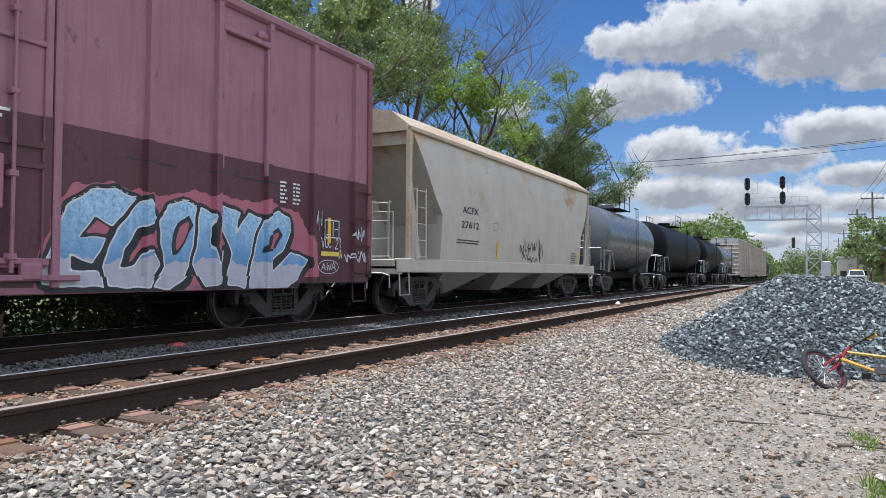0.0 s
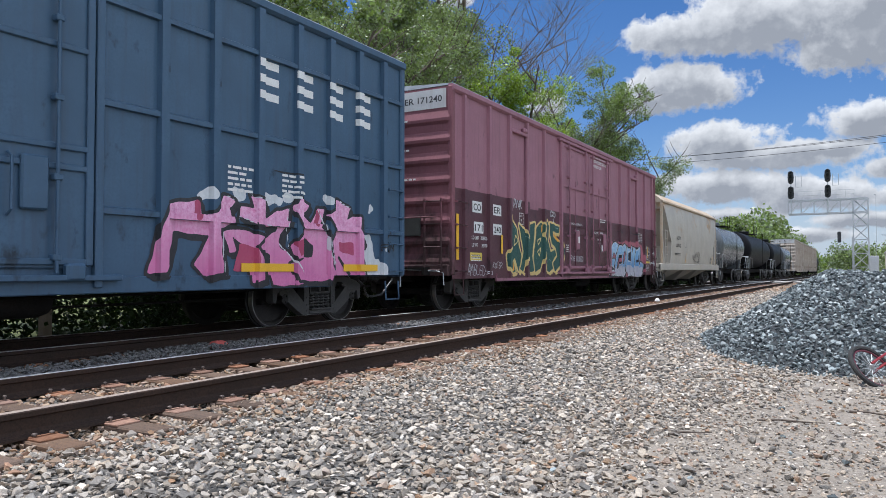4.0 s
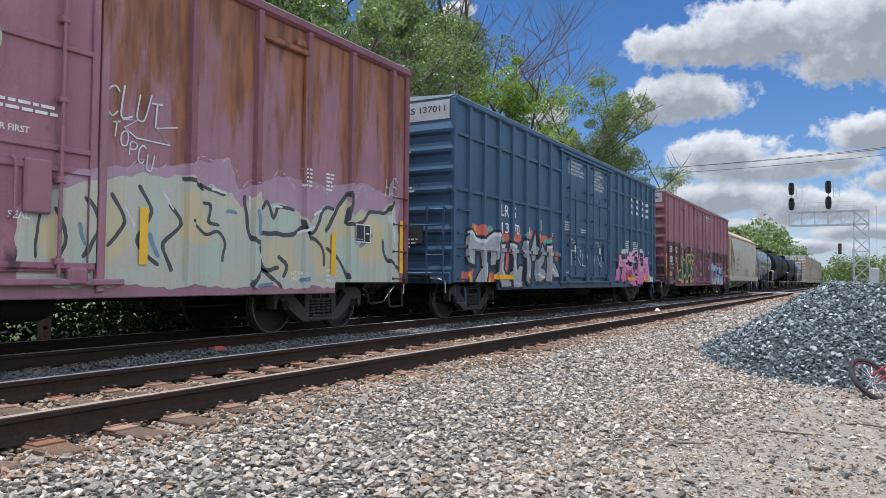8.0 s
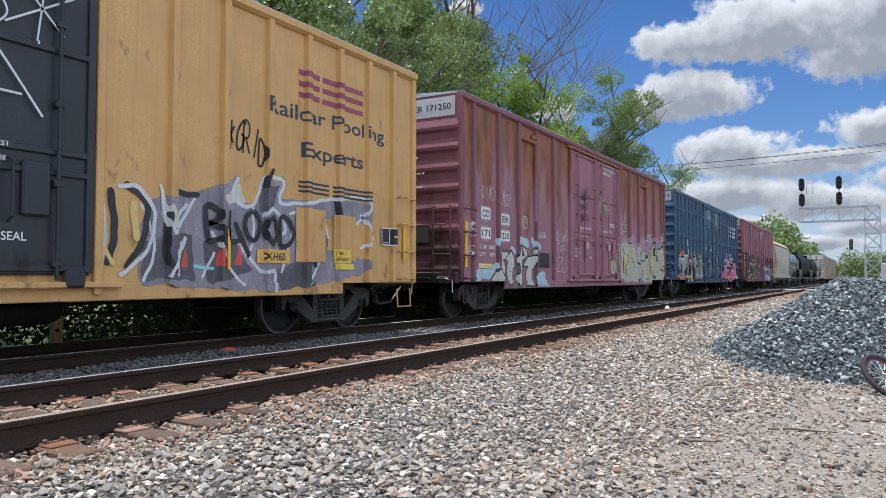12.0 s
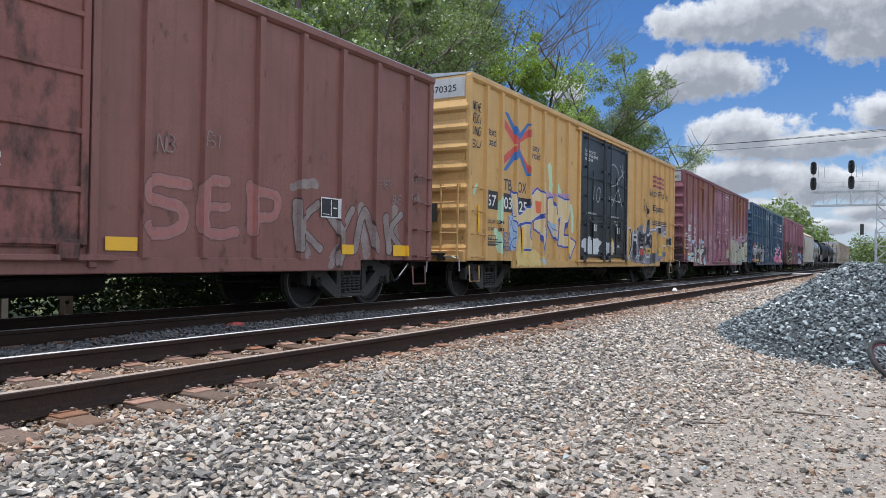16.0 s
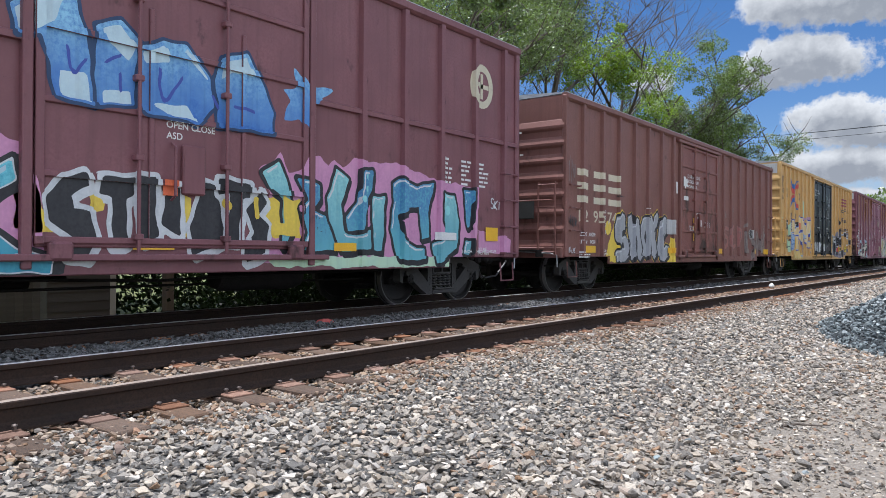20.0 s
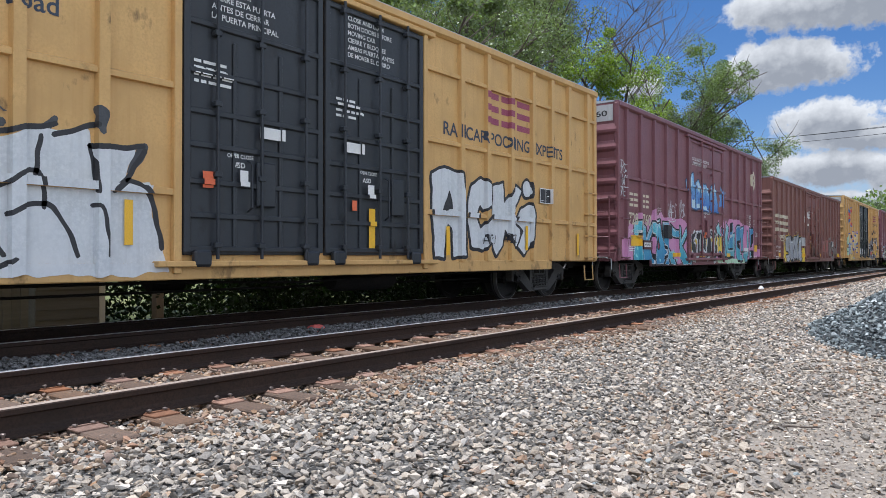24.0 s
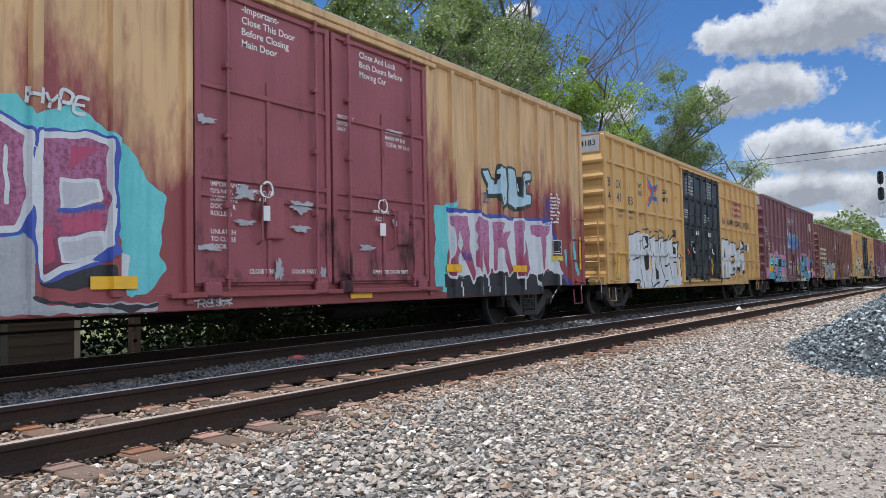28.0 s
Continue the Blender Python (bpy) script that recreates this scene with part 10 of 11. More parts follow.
m.letter((0, 6.27, 2.16, 7.22, 2.19, 7.19, 2.04, 7.03, 1.94, 6.93, 1.23, 6.73, 1.05, 6.61, 1.90, 6.32, 1.95))
m.spot(S_WHITE, (0, 3.53, 1.93, 3.63, 1.65, 3.54, 1.51, 3.44, 1.63), (0.023, 3.55, 0.94, 3.56, 0.65), (0.031, 4.23, 0.95, 4.22, 0.70), (0.026, 4.51, 1.02, 4.50, 0.76), (0.027, 5.04, 1.03, 5.04, 0.63), (0.026, 5.87, 1.05, 5.87, 0.76), (0.027, 6.52, 1.06, 6.58, 0.83), (0.034, 7.68, 1.08, 7.72, 0.66))
m.spot(S_GREYMID, (0.012, 3.48, 1.69, 3.60, 1.67), (0.012, 3.44, 1.06, 3.67, 1.00), (0.014, 5.25, 1.04, 5.41, 1.11))
m.paint(S_MAUVE, 0.05, S_WHITE, ragged=0.015)
m = Mural(RED, 48)
m.letter((0, 4.37, 3.14, 4.57, 3.16, 4.68, 2.99, 4.86, 2.96, 4.97, 3.28, 5.28, 3.28, 5.32, 2.99, 5.29, 2.56, 5.08, 2.46, 4.98, 2.72, 4.59, 2.68, 4.55, 2.90))
m.letter((0, 5.39, 3.30, 5.67, 3.27, 5.73, 2.78, 5.86, 2.67, 5.90, 3.24, 6.36, 3.29, 6.36, 3.16, 6.09, 3.10, 6.11, 2.81, 6.36, 2.80, 6.33, 2.62, 5.58, 2.48, 5.36, 2.57))
m.spot(S_BLACK, (0, 4.84, 3.12, 4.95, 3.13, 4.90, 2.90, 4.79, 2.89), (0, 5.70, 3.14, 5.83, 3.16, 5.84, 2.76, 5.73, 2.81))
m.spot(S_WHITE, (0.020, 4.75, 3.15, 4.76, 3.13), (0.019, 4.54, 2.80, 4.55, 2.78), (0.020, 4.99, 2.50, 5.00, 2.49), (0.021, 5.37, 3.24, 5.39, 3.23), (0.022, 5.74, 3.00, 5.76, 2.86), (0.023, 6.23, 3.06, 6.25, 3.05), (0.022, 5.64, 2.48, 5.66, 2.48), (0.022, 6.00, 2.56, 6.04, 2.57), (0.016, 4.41, 3.11, 4.45, 3.12))
m.spot(S_FADED, (0.055, 5.12, 3.08, 5.15, 3.06), (0.048, 5.14, 2.64, 5.17, 2.65), (0.052, 5.97, 3.16, 6.03, 3.17))
m.paint(S_PALEBLUE, 0.05, S_INKGREEN, depth=(S_INKGREEN, -0.03, -0.06), ragged=0.01)
m = Mural(RED, 49)
m.cloud(S_AQUA, (0, -5.15, 2.68, -4.49, 2.88, -4.29, 2.93, -4.17, 2.70, -3.77, 2.91, -3.32, 2.64, -3.11, 2.52, -2.84, 2.16, -2.66, 1.98, -2.69, 1.53, -2.73, 1.31, -2.65, 1.13, -2.88, 0.87, -3.12, 0.84, -3.26, 1.63, -5.13, 1.02))
m.cloud(S_GREYMID, (0, -5.14, 1.43, -4.16, 1.47, -4.16, 0.79, -2.77, 0.77, -2.77, 0.64, -5.13, 0.72))
m.cloud(S_BLACK, (0, -4.13, 1.18, -3.29, 1.19, -3.29, 0.94, -4.13, 0.96), (0.024, -4.16, 0.84, -3.32, 0.73, -2.77, 0.74))
m.letter((0, -5.11, 2.48, -4.49, 2.60, -4.26, 2.48, -4.24, 1.86, -4.32, 1.58, -5.09, 1.49))
m.letter((0, -4.08, 2.49, -3.64, 2.56, -3.38, 2.51, -3.37, 1.81, -3.40, 1.32, -3.86, 1.20, -4.07, 1.08, -4.10, 1.87))
m.spot(S_WHITE, (0, -3.90, 2.11, -3.46, 2.12, -3.43, 1.89, -3.90, 1.73), (0, -3.90, 1.48, -3.39, 1.57, -3.39, 1.28, -3.89, 1.21), (0, -3.24, 1.34, -3.11, 1.32, -3.15, 1.03, -3.25, 1.05))
m.spot(S_GREYPALE, (0, -3.87, 2.07, -3.50, 2.08, -3.48, 1.91, -3.87, 1.78), (0, -3.87, 1.43, -3.43, 1.51, -3.42, 1.31, -3.86, 1.24))
m.spot(S_DARKROSE, (0, -3.87, 1.69, -3.43, 1.76, -3.43, 1.57, -3.87, 1.53), (0, -3.78, 2.46, -3.45, 2.47, -3.79, 2.21), (0, -4.07, 1.59, -3.95, 1.62, -3.95, 1.24, -4.06, 1.18))
m.spot(S_DEEPBLUE, (0.024, -3.91, 1.76, -3.43, 1.83), (0, -3.58, 1.22, -3.29, 1.44, -3.24, 1.32, -3.39, 1.24), (0.019, -3.32, 2.57, -3.31, 1.81))
m.spot(S_WHITE, (0.022, -4.42, 2.35, -4.42, 1.79))
m.paint(S_PLUMFADE, 0.07, S_WHITE, halo=[(S_DEEPBLUE, 0.03)], ragged=0.015)
for k, (a, b, z0, z1, m_) in enumerate(((6.85, 7.3, 2.4, 2.8, 4), (4.35, 4.6, 2.5, 2.7, 2), (3.55, 3.9, 1.35, 1.5, 4), (-2.4, -1.7, 0.72, 0.82, 6))):
    tag(RED, ("SOME", "20", "10-16", "FIR")[k], a, b, z0, z1, S_DEEPBLUE if k < 3 else S_WHITE, 0.022, 0.026, 170 + k)
tag(RED, "REO", 6.85, 7.25, 2.22, 2.36, S_DEEPBLUE, 0.022, 0.026, 175)
door_notes(RED, -1.55, 4.55, ("-Important-", "Close This Door", "Before Closing", "Main Door"), 0.1)
door_notes(RED, 0.75, 4.5, ("Close And Lock", "Both Doors Before", "Moving Car"), 0.1)
door_notes(RED, -2.05, 2.2, ("IMPORTANT", "DO NOT", "LUBRICATE", "DOOR OR", "ROLLERS"), 0.06)
door_notes(RED, -2.05, 1.6, ("UNLATCH", "TO CLOSE", "DOOR"), 0.06)
door_notes(RED, -1.45, 1.1, ("CLOSE THIS",), 0.06)
door_notes(RED, -0.7, 1.1, ("DOOR FIRST",), 0.06)
door_notes(RED, 1.0, 1.1, ("OPEN THIS DOOR FIRST",), 0.06)
door_notes(RED, 1.35, 3.4, ("OPENING", "MAIN W 8-0", "TOTAL W 16-0"), 0.07)
door_notes(RED, 0.2, 3.45, ("SECURITY", "DEVICE", "ONLY"), 0.06)
latch_notes(RED, -1.3, 1.8)
latch_notes(RED, 1.1, 1.7)
for k, (a, b, z0, z1) in enumerate(((-1.72, -1.4, 2.05, 2.25), (-1.72, -1.38, 1.72, 1.8), (-0.78, -0.35, 1.95, 2.12), (-0.75, -0.4, 1.68, 1.78), (1.45, 1.8, 1.85, 2.0), (-2.35, -2.0, 2.95, 3.05), (-2.35, -1.9, 1.38, 1.46), (-1.05, -0.9, 1.0, 1.3), (-0.2, -0.08, 1.0, 1.2), (0.65, 1.0, 1.45, 1.55))):
    lay("white_smear", [blob(a, b, z0, z1, 175 + k, 0.35)], S_SILVER, RED, 0.045, "smeared white paint")
tag(RED, "HYPE", -4.25, -3.6, 2.82, 3.02, S_WHITE, 0.035, 0.02, 180)
tag(RED, "RESA", -2.25, -1.75, 0.69, 0.79, S_SILVER, 0.018, 0.02, 181)
lay("painted_ring", [stroke([(-1.2 + 0.09 * math.cos(k * 0.3927), 2.22 + 0.1 * math.sin(k * 0.3927)) for k in range(17)], 0.03), stroke([(1.2 + 0.09 * math.cos(k * 0.3927), 2.18 + 0.1 * math.sin(k * 0.3927)) for k in range(17)], 0.03)], M_WHITE, RED, 0.05, "white ring sticker")
small_print(RED, 7.25, 2.9, 0.05, 9, 0.55, None, 75)
placard(RED, 7.3, 1.55)
lay("yellow_notice", [rect(7.25, 7.8, 1.4, 1.5)], M_YELLOW, RED, 0.03)

for c_, rows_ in ((MAROON, (4.2, 3.55, 2.9)), (RUSTED, (4.2, 3.55, 3.2, 2.9)), (NAVY, (3.7, 2.9, 1.75)), (YELLOW_A, (3.9, 2.6)), (BROWN, (3.6, 3.1)), (YELLOW_B, (3.4, 2.8)), (OXIDE, (3.9, 3.4))):
    for k, z_ in enumerate(rows_):
        end_lines(c_, -0.15 + 0.1 * k, z_, 0.75, 300 + k, 3 if c_ is NAVY else 1)

# hopper
HS = {"ob": HOPPER["ob"], "spans": [], "bands": [], "bandx": 1.6, "doorspan": None}


def on_hopper(shapes, ink, name, label=""):
    ob = lay(name, shapes, ink, HS, 0.0, label)
    for v in ob.data.vertices:
        z = v.co.z
        v.co.x = float(np.interp(z, [1.0, 1.25, 1.9, 2.6, 3.2, 3.75], [1.50, 1.55, 1.60, 1.615, 1.60, 1.54])) + 0.012


on_hopper(merge([put_text("ACFX", -4.55, 2.38, 0.17, fit=0.95), put_text("27612", -4.6, 2.02, 0.17, fit=1.05)]), S_BLACK, "stencil", "black painted lettering")
on_hopper(frame_box(-2.6, -2.3, 2.05, 2.25, 0.012), S_BLACK, "plate_box")
on_hopper(lines(-4.8, 1.7, 0.04, 2, 1.6, 81), S_BLACK, "small_print")
on_hopper(lines(4.5, 1.6, 0.05, 5, 0.6, 82), S_BLACK, "small_print")
on_hopper(scrawl(-0.6, 1.4, 1.45, 1.95, 83, 5, 0.03) + scrawl(-0.3, 1.2, 1.25, 1.5, 84, 4, 0.025), S_BLACK, "tag", "thin black spray tag")
on_hopper(scrawl(-5.6, -3.4, 1.08, 1.2, 85, 8, 0.02), S_BLACK, "tag", "thin black spray tag")
on_hopper([rect(-2.3, -2.2, 1.3, 1.75), rect(5.2, 5.3, 1.3, 1.7)], M_YELLOWTAPE, "reflective_tape", "yellow reflective strip")

# 26 on the crimson car, and lifting notes low on the sides
tag(RED, "-26-", 8.35, 8.75, 0.86, 0.98, C_LOGORED, 0.025, 0.03, 26)
for c_, y_ in ((BROWN, -7.0), (OXIDE, 5.9), (RUSTED, 5.7)):
    door_notes(c_, y_, 0.95, ("LIFT AND", "JACK HERE"), 0.05)
stencil(OXIDE, "2 INCH HF COMP SHOES", 5.35, 0.9, 0.06, fit=1.1, lift=0.03)
stencil(RUSTED, "2 INCH HF COMP SHOES", -7.9, 1.02, 0.05, fit=0.6, lift=0.02)
tag(BROWN, "AUB-LYE", -8.75, -8.35, 0.92, 1.02, S_WHITE, 0.016, 0.02, 27)


# ---- stone pile ----


def build_pile():
    cx, cy, left, right, ry, h = -0.06, 14.38, 2.45, 4.24, 4.91, 1.415
    xs, ys = np.linspace(-2.8, 4.6, 60), np.linspace(9.2, 19.6, 70)
    gx, gy = np.meshgrid(xs, ys)

    def reach(x, y):
        return np.hypot((x - cx) / np.where(x < cx, left, right), (y - cy) / ry)

    def top(x, y):
        d = reach(x, y)
        z = h * np.clip(1 - d, 0, 0.826) + 0.03 * np.sin(x * 2.3) * np.cos(y * 1.9)
        return ground_z(x, y) + np.where(d < 1, z, -0.08)

    v = np.stack([gx, gy, top(gx, gy) - 0.03], 2).reshape(-1, 3)
    n = len(xs)
    i = (np.arange(len(ys) - 1)[:, None] * n + np.arange(n - 1)[None]).ravel()
    # core sheet shows between the stones, its dark colour standing in for shade
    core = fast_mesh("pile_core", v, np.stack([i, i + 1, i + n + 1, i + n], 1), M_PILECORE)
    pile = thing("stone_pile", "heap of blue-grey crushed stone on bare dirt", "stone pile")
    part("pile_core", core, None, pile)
    p = spread(-2.7, 3.2, 9.2, 15.2, 0.058)
    d = reach(p[:, 0], p[:, 1])
    p = p[d < 1.0 + 0.25 * rng.random(len(p)) ** 3]
    z = top(p[:, 0], p[:, 1]) + rng.uniform(-0.025, 0.035, len(p))
    tagged(part("loose_stone_cover", stones("loose_stone_cover", np.column_stack([p, z]), 0.043, M_STONEBLUE, 0.9), None, pile), "crushed blue-grey stones", kind="stuff")


build_pile()


# ---- trees ----
def tree(name, label, x, y, height, spread_r, leaf, seed, trunk_r=0.22, leaves=7000, leaf_size=0.16, bark=None, crown_low=0.25, lean=(0, 0), clumps=60, bare=False):
    r = random.Random(seed)
    nr = np.random.default_rng(seed)
    z0 = float(ground_z(x, y)) - 0.05
    ob = thing(name, label, "tree", at=Matrix.Translation((x, y, z0)))
    g = Geo()
    tips = []

    def limb(p, d, length, rad, depth):
        n = 5
        pts = [p]
        q, dd = Vector(p), Vector(d)
        for _ in range(n):
            dd = (dd + Vector((r.uniform(-1, 1), r.uniform(-1, 1), r.uniform(-0.3, 0.6))) * 0.16).normalized()
            q = q + dd * length / n
            pts.append(tuple(q))
        g.tube(pts, rad, 7 if depth < 2 else 5, cap=False, r1=max(rad * 0.35, 0.006))
        for s in range(2, n + 1):
            tips.append((Vector(pts[s]), depth))
        if depth < (4 if bare else 3):
            for k in range((6, 5, 4)[depth] if not bare else (7, 5, 4, 3)[depth]):
                s = r.uniform(0.35 if depth else crown_low + 0.1, 1.0)
                base = Vector(pts[int(s * n)])
                a = r.uniform(0, 6.283)
                up = r.uniform(0.25, 0.9)
                nd = (dd * 0.55 + Vector((math.cos(a), math.sin(a), up * 0.6)) * 0.8).normalized()
                limb(tuple(base), tuple(nd), length * r.uniform(0.42, 0.66), rad * (0.42 if bare else 0.48), depth + 1)

    limb((0, 0, 0), (lean[0], lean[1], 1), height * 0.72, trunk_r, 0)
    part("trunk", g, bark or M_BARK, ob, smooth=True)
    if bare:
        return ob
    pts = [p for p, d in tips if d >= 1 and p.z > height * crown_low]
    r.shuffle(pts)
    cs = np.array([tuple(p) for p in pts[:clumps]])
    # draw the crown towards its own uneven outline
    cs[:, :2] *= spread_r / max(1e-3, np.percentile(np.hypot(cs[:, 0], cs[:, 1]), 88))
    cs[:, 2] *= height * 0.96 / cs[:, 2].max()
    per = leaves // len(cs)
    sz = nr.uniform(0.45, 1.2, len(cs)) * spread_r * (0.30 if clumps < 100 else 0.15 if clumps < 130 else 0.185)
    off = nr.normal(size=(len(cs), per, 3))
    off /= np.linalg.norm(off, axis=2, keepdims=True)
    off *= nr.uniform(0.35, 1.0, (len(cs), per, 1)) ** 0.6
    c = (cs[:, None] + off * sz[:, None, None] * np.array([1, 1, 0.72])).reshape(-1, 3)
    c = c[c[:, 2] > 0.3]
    n = len(c)
    u = nr.normal(size=(n, 3))
    u /= np.linalg.norm(u, axis=1)[:, None]
    w = np.cross(u, nr.normal(size=(n, 3)))
    w /= np.linalg.norm(w, axis=1)[:, None]
    s = nr.uniform(0.6, 1.3, (n, 1)) * leaf_size
    a, b = u * s, w * s * 0.55
    v = np.stack([c - a, c + b, c + a, c - b], 1).reshape(-1, 3)
    f = np.arange(4 * n).reshape(-1, 4)
    tagged(part("crown", fast_mesh("crown", v, f, leaf), None, ob), "leafy crown with gaps", kind="stuff")
    return ob


tree("tree", "tall leafy tree behind the track", -17.0, 23.0, 15.5, 5.0, M_LEAFDARK, 3, 0.3, 70000, 0.06, clumps=240)
tree("tree", "tall leafy tree behind the track", -20.0, 30.0, 17.0, 5.0, M_LEAF, 4, 0.3, 60000, 0.065, clumps=240)
tree("tree", "fresh green tree behind the track", -17.0, 35.5, 14.6, 3.8, M_LEAFBRIGHT, 5, 0.2, 48000, 0.066, clumps=170)
tree("dead_tree", "bare dead tree with grey branches", -19.5, 41.0, 19.5, 5.0, M_LEAF, 6, 0.12, bark=M_BARKGREY, bare=True)
tree("dead_tree", "bare dead tree with thin grey twigs", -18.5, 37.5, 18.0, 4.0, M_LEAF, 26, 0.10, bark=M_BARKGREY, bare=True)
tree("dead_tree", "tall half-dead tree with a thick leaning trunk", -18.6, 30.0, 20.0, 4.0, M_LEAF, 33, 0.24, bark=M_BARK, lean=(0.16, 0.05), bare=True)
tree("tree", "open-crowned tree behind the track", -18.3, 48.0, 16.8, 4.6, M_LEAF, 8, 0.24, 46000, 0.066, clumps=150)
tree("tree", "silvery tree behind the track", -16.2, 52.0, 12.4, 4.2, M_LEAFSILVER, 9, 0.2, 34000, 0.07, clumps=150)
for k, (tx, ty, th) in enumerate([(-16, 15, 13), (-18, 8, 14), (-18, -3, 13), (-22, 18, 15), (-24, 10, 14), (-23, 26, 16)]):
    tree("tree", "dense dark tree behind the track", tx, ty, th, 4.4, M_LEAFDARK, 20 + k, 0.25, 40000, 0.075, clumps=110, crown_low=0.04)
for k, (tx, ty, th, lf) in enumerate([(-15, 84, 7.0, M_LEAF), (-16, 98, 8.0, M_LEAFDARK), (-15, 112, 9.5, M_LEAF), (-17, 128, 9.0, M_LEAFBRIGHT), (-16, 146, 9.0, M_LEAF)]):
    tree("tree", "leafy tree along the line", tx, ty, th, 4.0, lf, 40 + k, 0.2, 6000, 0.2, clumps=45, crown_low=0.1)
# unseen trees, added to keep sky light off the cars further along
for k, (tx, ty, th) in enumerate([(14, 36, 10), (15, 46, 11), (13.5, 55, 10), (15, 64, 11.5), (17, 28, 10)]):
    tree("tree", "leafy tree added out of view to dim the far cars", tx, ty, th, 4.6, M_LEAFDARK, 80 + k, 0.22, 9000, 0.22, clumps=70, crown_low=0.04)
for k, (tx, ty, th, lf) in enumerate([(11.0, 74, 7.6, M_LEAF), (11.5, 80, 9.5, M_LEAFDARK), (8.6, 98, 8.0, M_LEAFDARK), (13, 66, 10, M_LEAF), (9.5, 122, 8.5, M_LEAF), (9.5, 150, 9.0, M_LEAFDARK), (8.5, 185, 9.0, M_LEAF)]):
    tree("tree", "leafy tree beside the gravel lot", tx, ty, th, 3.6, lf, 60 + k, 0.2, 7000, 0.2, clumps=45, crown_low=0.06)


def thicket(label, spots, leaf, count, seed, size=0.11):
    """Undergrowth: clumps of leaves over a strip of ground; spots: (x, y, radius, height)."""
    nr = np.random.default_rng(seed)
    c = []
    for x, y, rad, h in spots:
        p = nr.normal(size=(count, 3))
        p /= np.linalg.norm(p, axis=1)[:, None]
        p *= nr.uniform(0.4, 1.0, (count, 1)) ** 0.5
        p = p * np.array([rad, rad, h * 0.62]) * nr.uniform(0.8, 1.2, (count, 1)) + np.array([x, y, float(ground_z(x, y)) + h * 0.42])
        c.append(p)
    c = np.concatenate(c)
    c = c[c[:, 2] > ground_z(c[:, 0], c[:, 1])]
    n = len(c)
    u = nr.normal(size=(n, 3))
    u /= np.linalg.norm(u, axis=1)[:, None]
    w = np.cross(u, nr.normal(size=(n, 3)))
    w /= np.linalg.norm(w, axis=1)[:, None]
    s = nr.uniform(0.6, 1.4, (n, 1)) * size
    a, b = u * s, w * s * 0.55
    v = np.stack([c - a, c + b, c + a, c - b], 1).reshape(-1, 3)
    me = fast_mesh("undergrowth", v, np.arange(4 * n).reshape(-1, 4), leaf)
    return tagged(new("undergrowth", me), label, "bushes", kind="stuff")


# shade is in the leaf colour; tall clumps also block light behind the train
thicket("dense undergrowth behind the track, coloured as if in shade", [(-13.9 + random.uniform(-0.5, 0.5), y * 1.15 + random.uniform(-0.4, 0.4), random.uniform(1.6, 2.1), random.uniform(4.2, 6.0)) for y in range(8, 46)], M_LEAFSHADE, 5000, 5, 0.06)
thicket("dense undergrowth behind the track, coloured as if in shade", [(-13.8 + random.uniform(-0.5, 0.5), 53.0 + k * 1.7 + random.uniform(-0.4, 0.4), random.uniform(1.6, 2.1), random.uniform(2.6, 3.6)) for k in range(42)], M_LEAFSHADE, 1500, 15, 0.1)
thicket("dense undergrowth further back, coloured as if in shade", [(-17.5 + random.uniform(-1, 1), y * 1.6 + random.uniform(-0.4, 0.4), 1.8, random.uniform(3.5, 5.5)) for y in range(-9, 32)], M_LEAFSHADE, 2600, 6, 0.08)
thicket("distant woods along the horizon", [(-14 - 0.02 * y + random.uniform(-2, 2), y, 4.0, random.uniform(9, 14)) for y in range(160, 420, 7)], M_LEAFDARK, 900, 7, 0.5)
thicket("distant woods along the horizon", [(9.5 + random.uniform(-2, 2), y, 3.6, random.uniform(6, 9)) for y in range(165, 420, 7)], M_LEAFDARK, 1500, 8, 0.32)
thicket("distant woods along the horizon", [(-7 + k % 5 * 3.0 + random.uniform(-1, 1), 330 + k * 6, 5.0, random.uniform(8, 12)) for k in range(12)], M_LEAFDARK, 900, 12, 0.5)
thicket("distant woods along the horizon", [(x, 470 + random.uniform(-10, 10), 9.0, random.uniform(7, 11)) for x in range(-40, 60, 8)], M_LEAF, 600, 9, 0.9)
thicket("distant woods along the horizon", [(x, 300 + random.uniform(-20, 20), 12.0, random.uniform(9, 14)) for x in range(-240, -30, 11)], M_LEAFDARK, 600, 10, 0.9)
thicket("distant woods along the horizon", [(x, 160 + random.uniform(-10, 10), 9.0, random.uniform(8, 12)) for x in range(16, 150, 8)], M_LEAFDARK, 500, 11, 0.8)


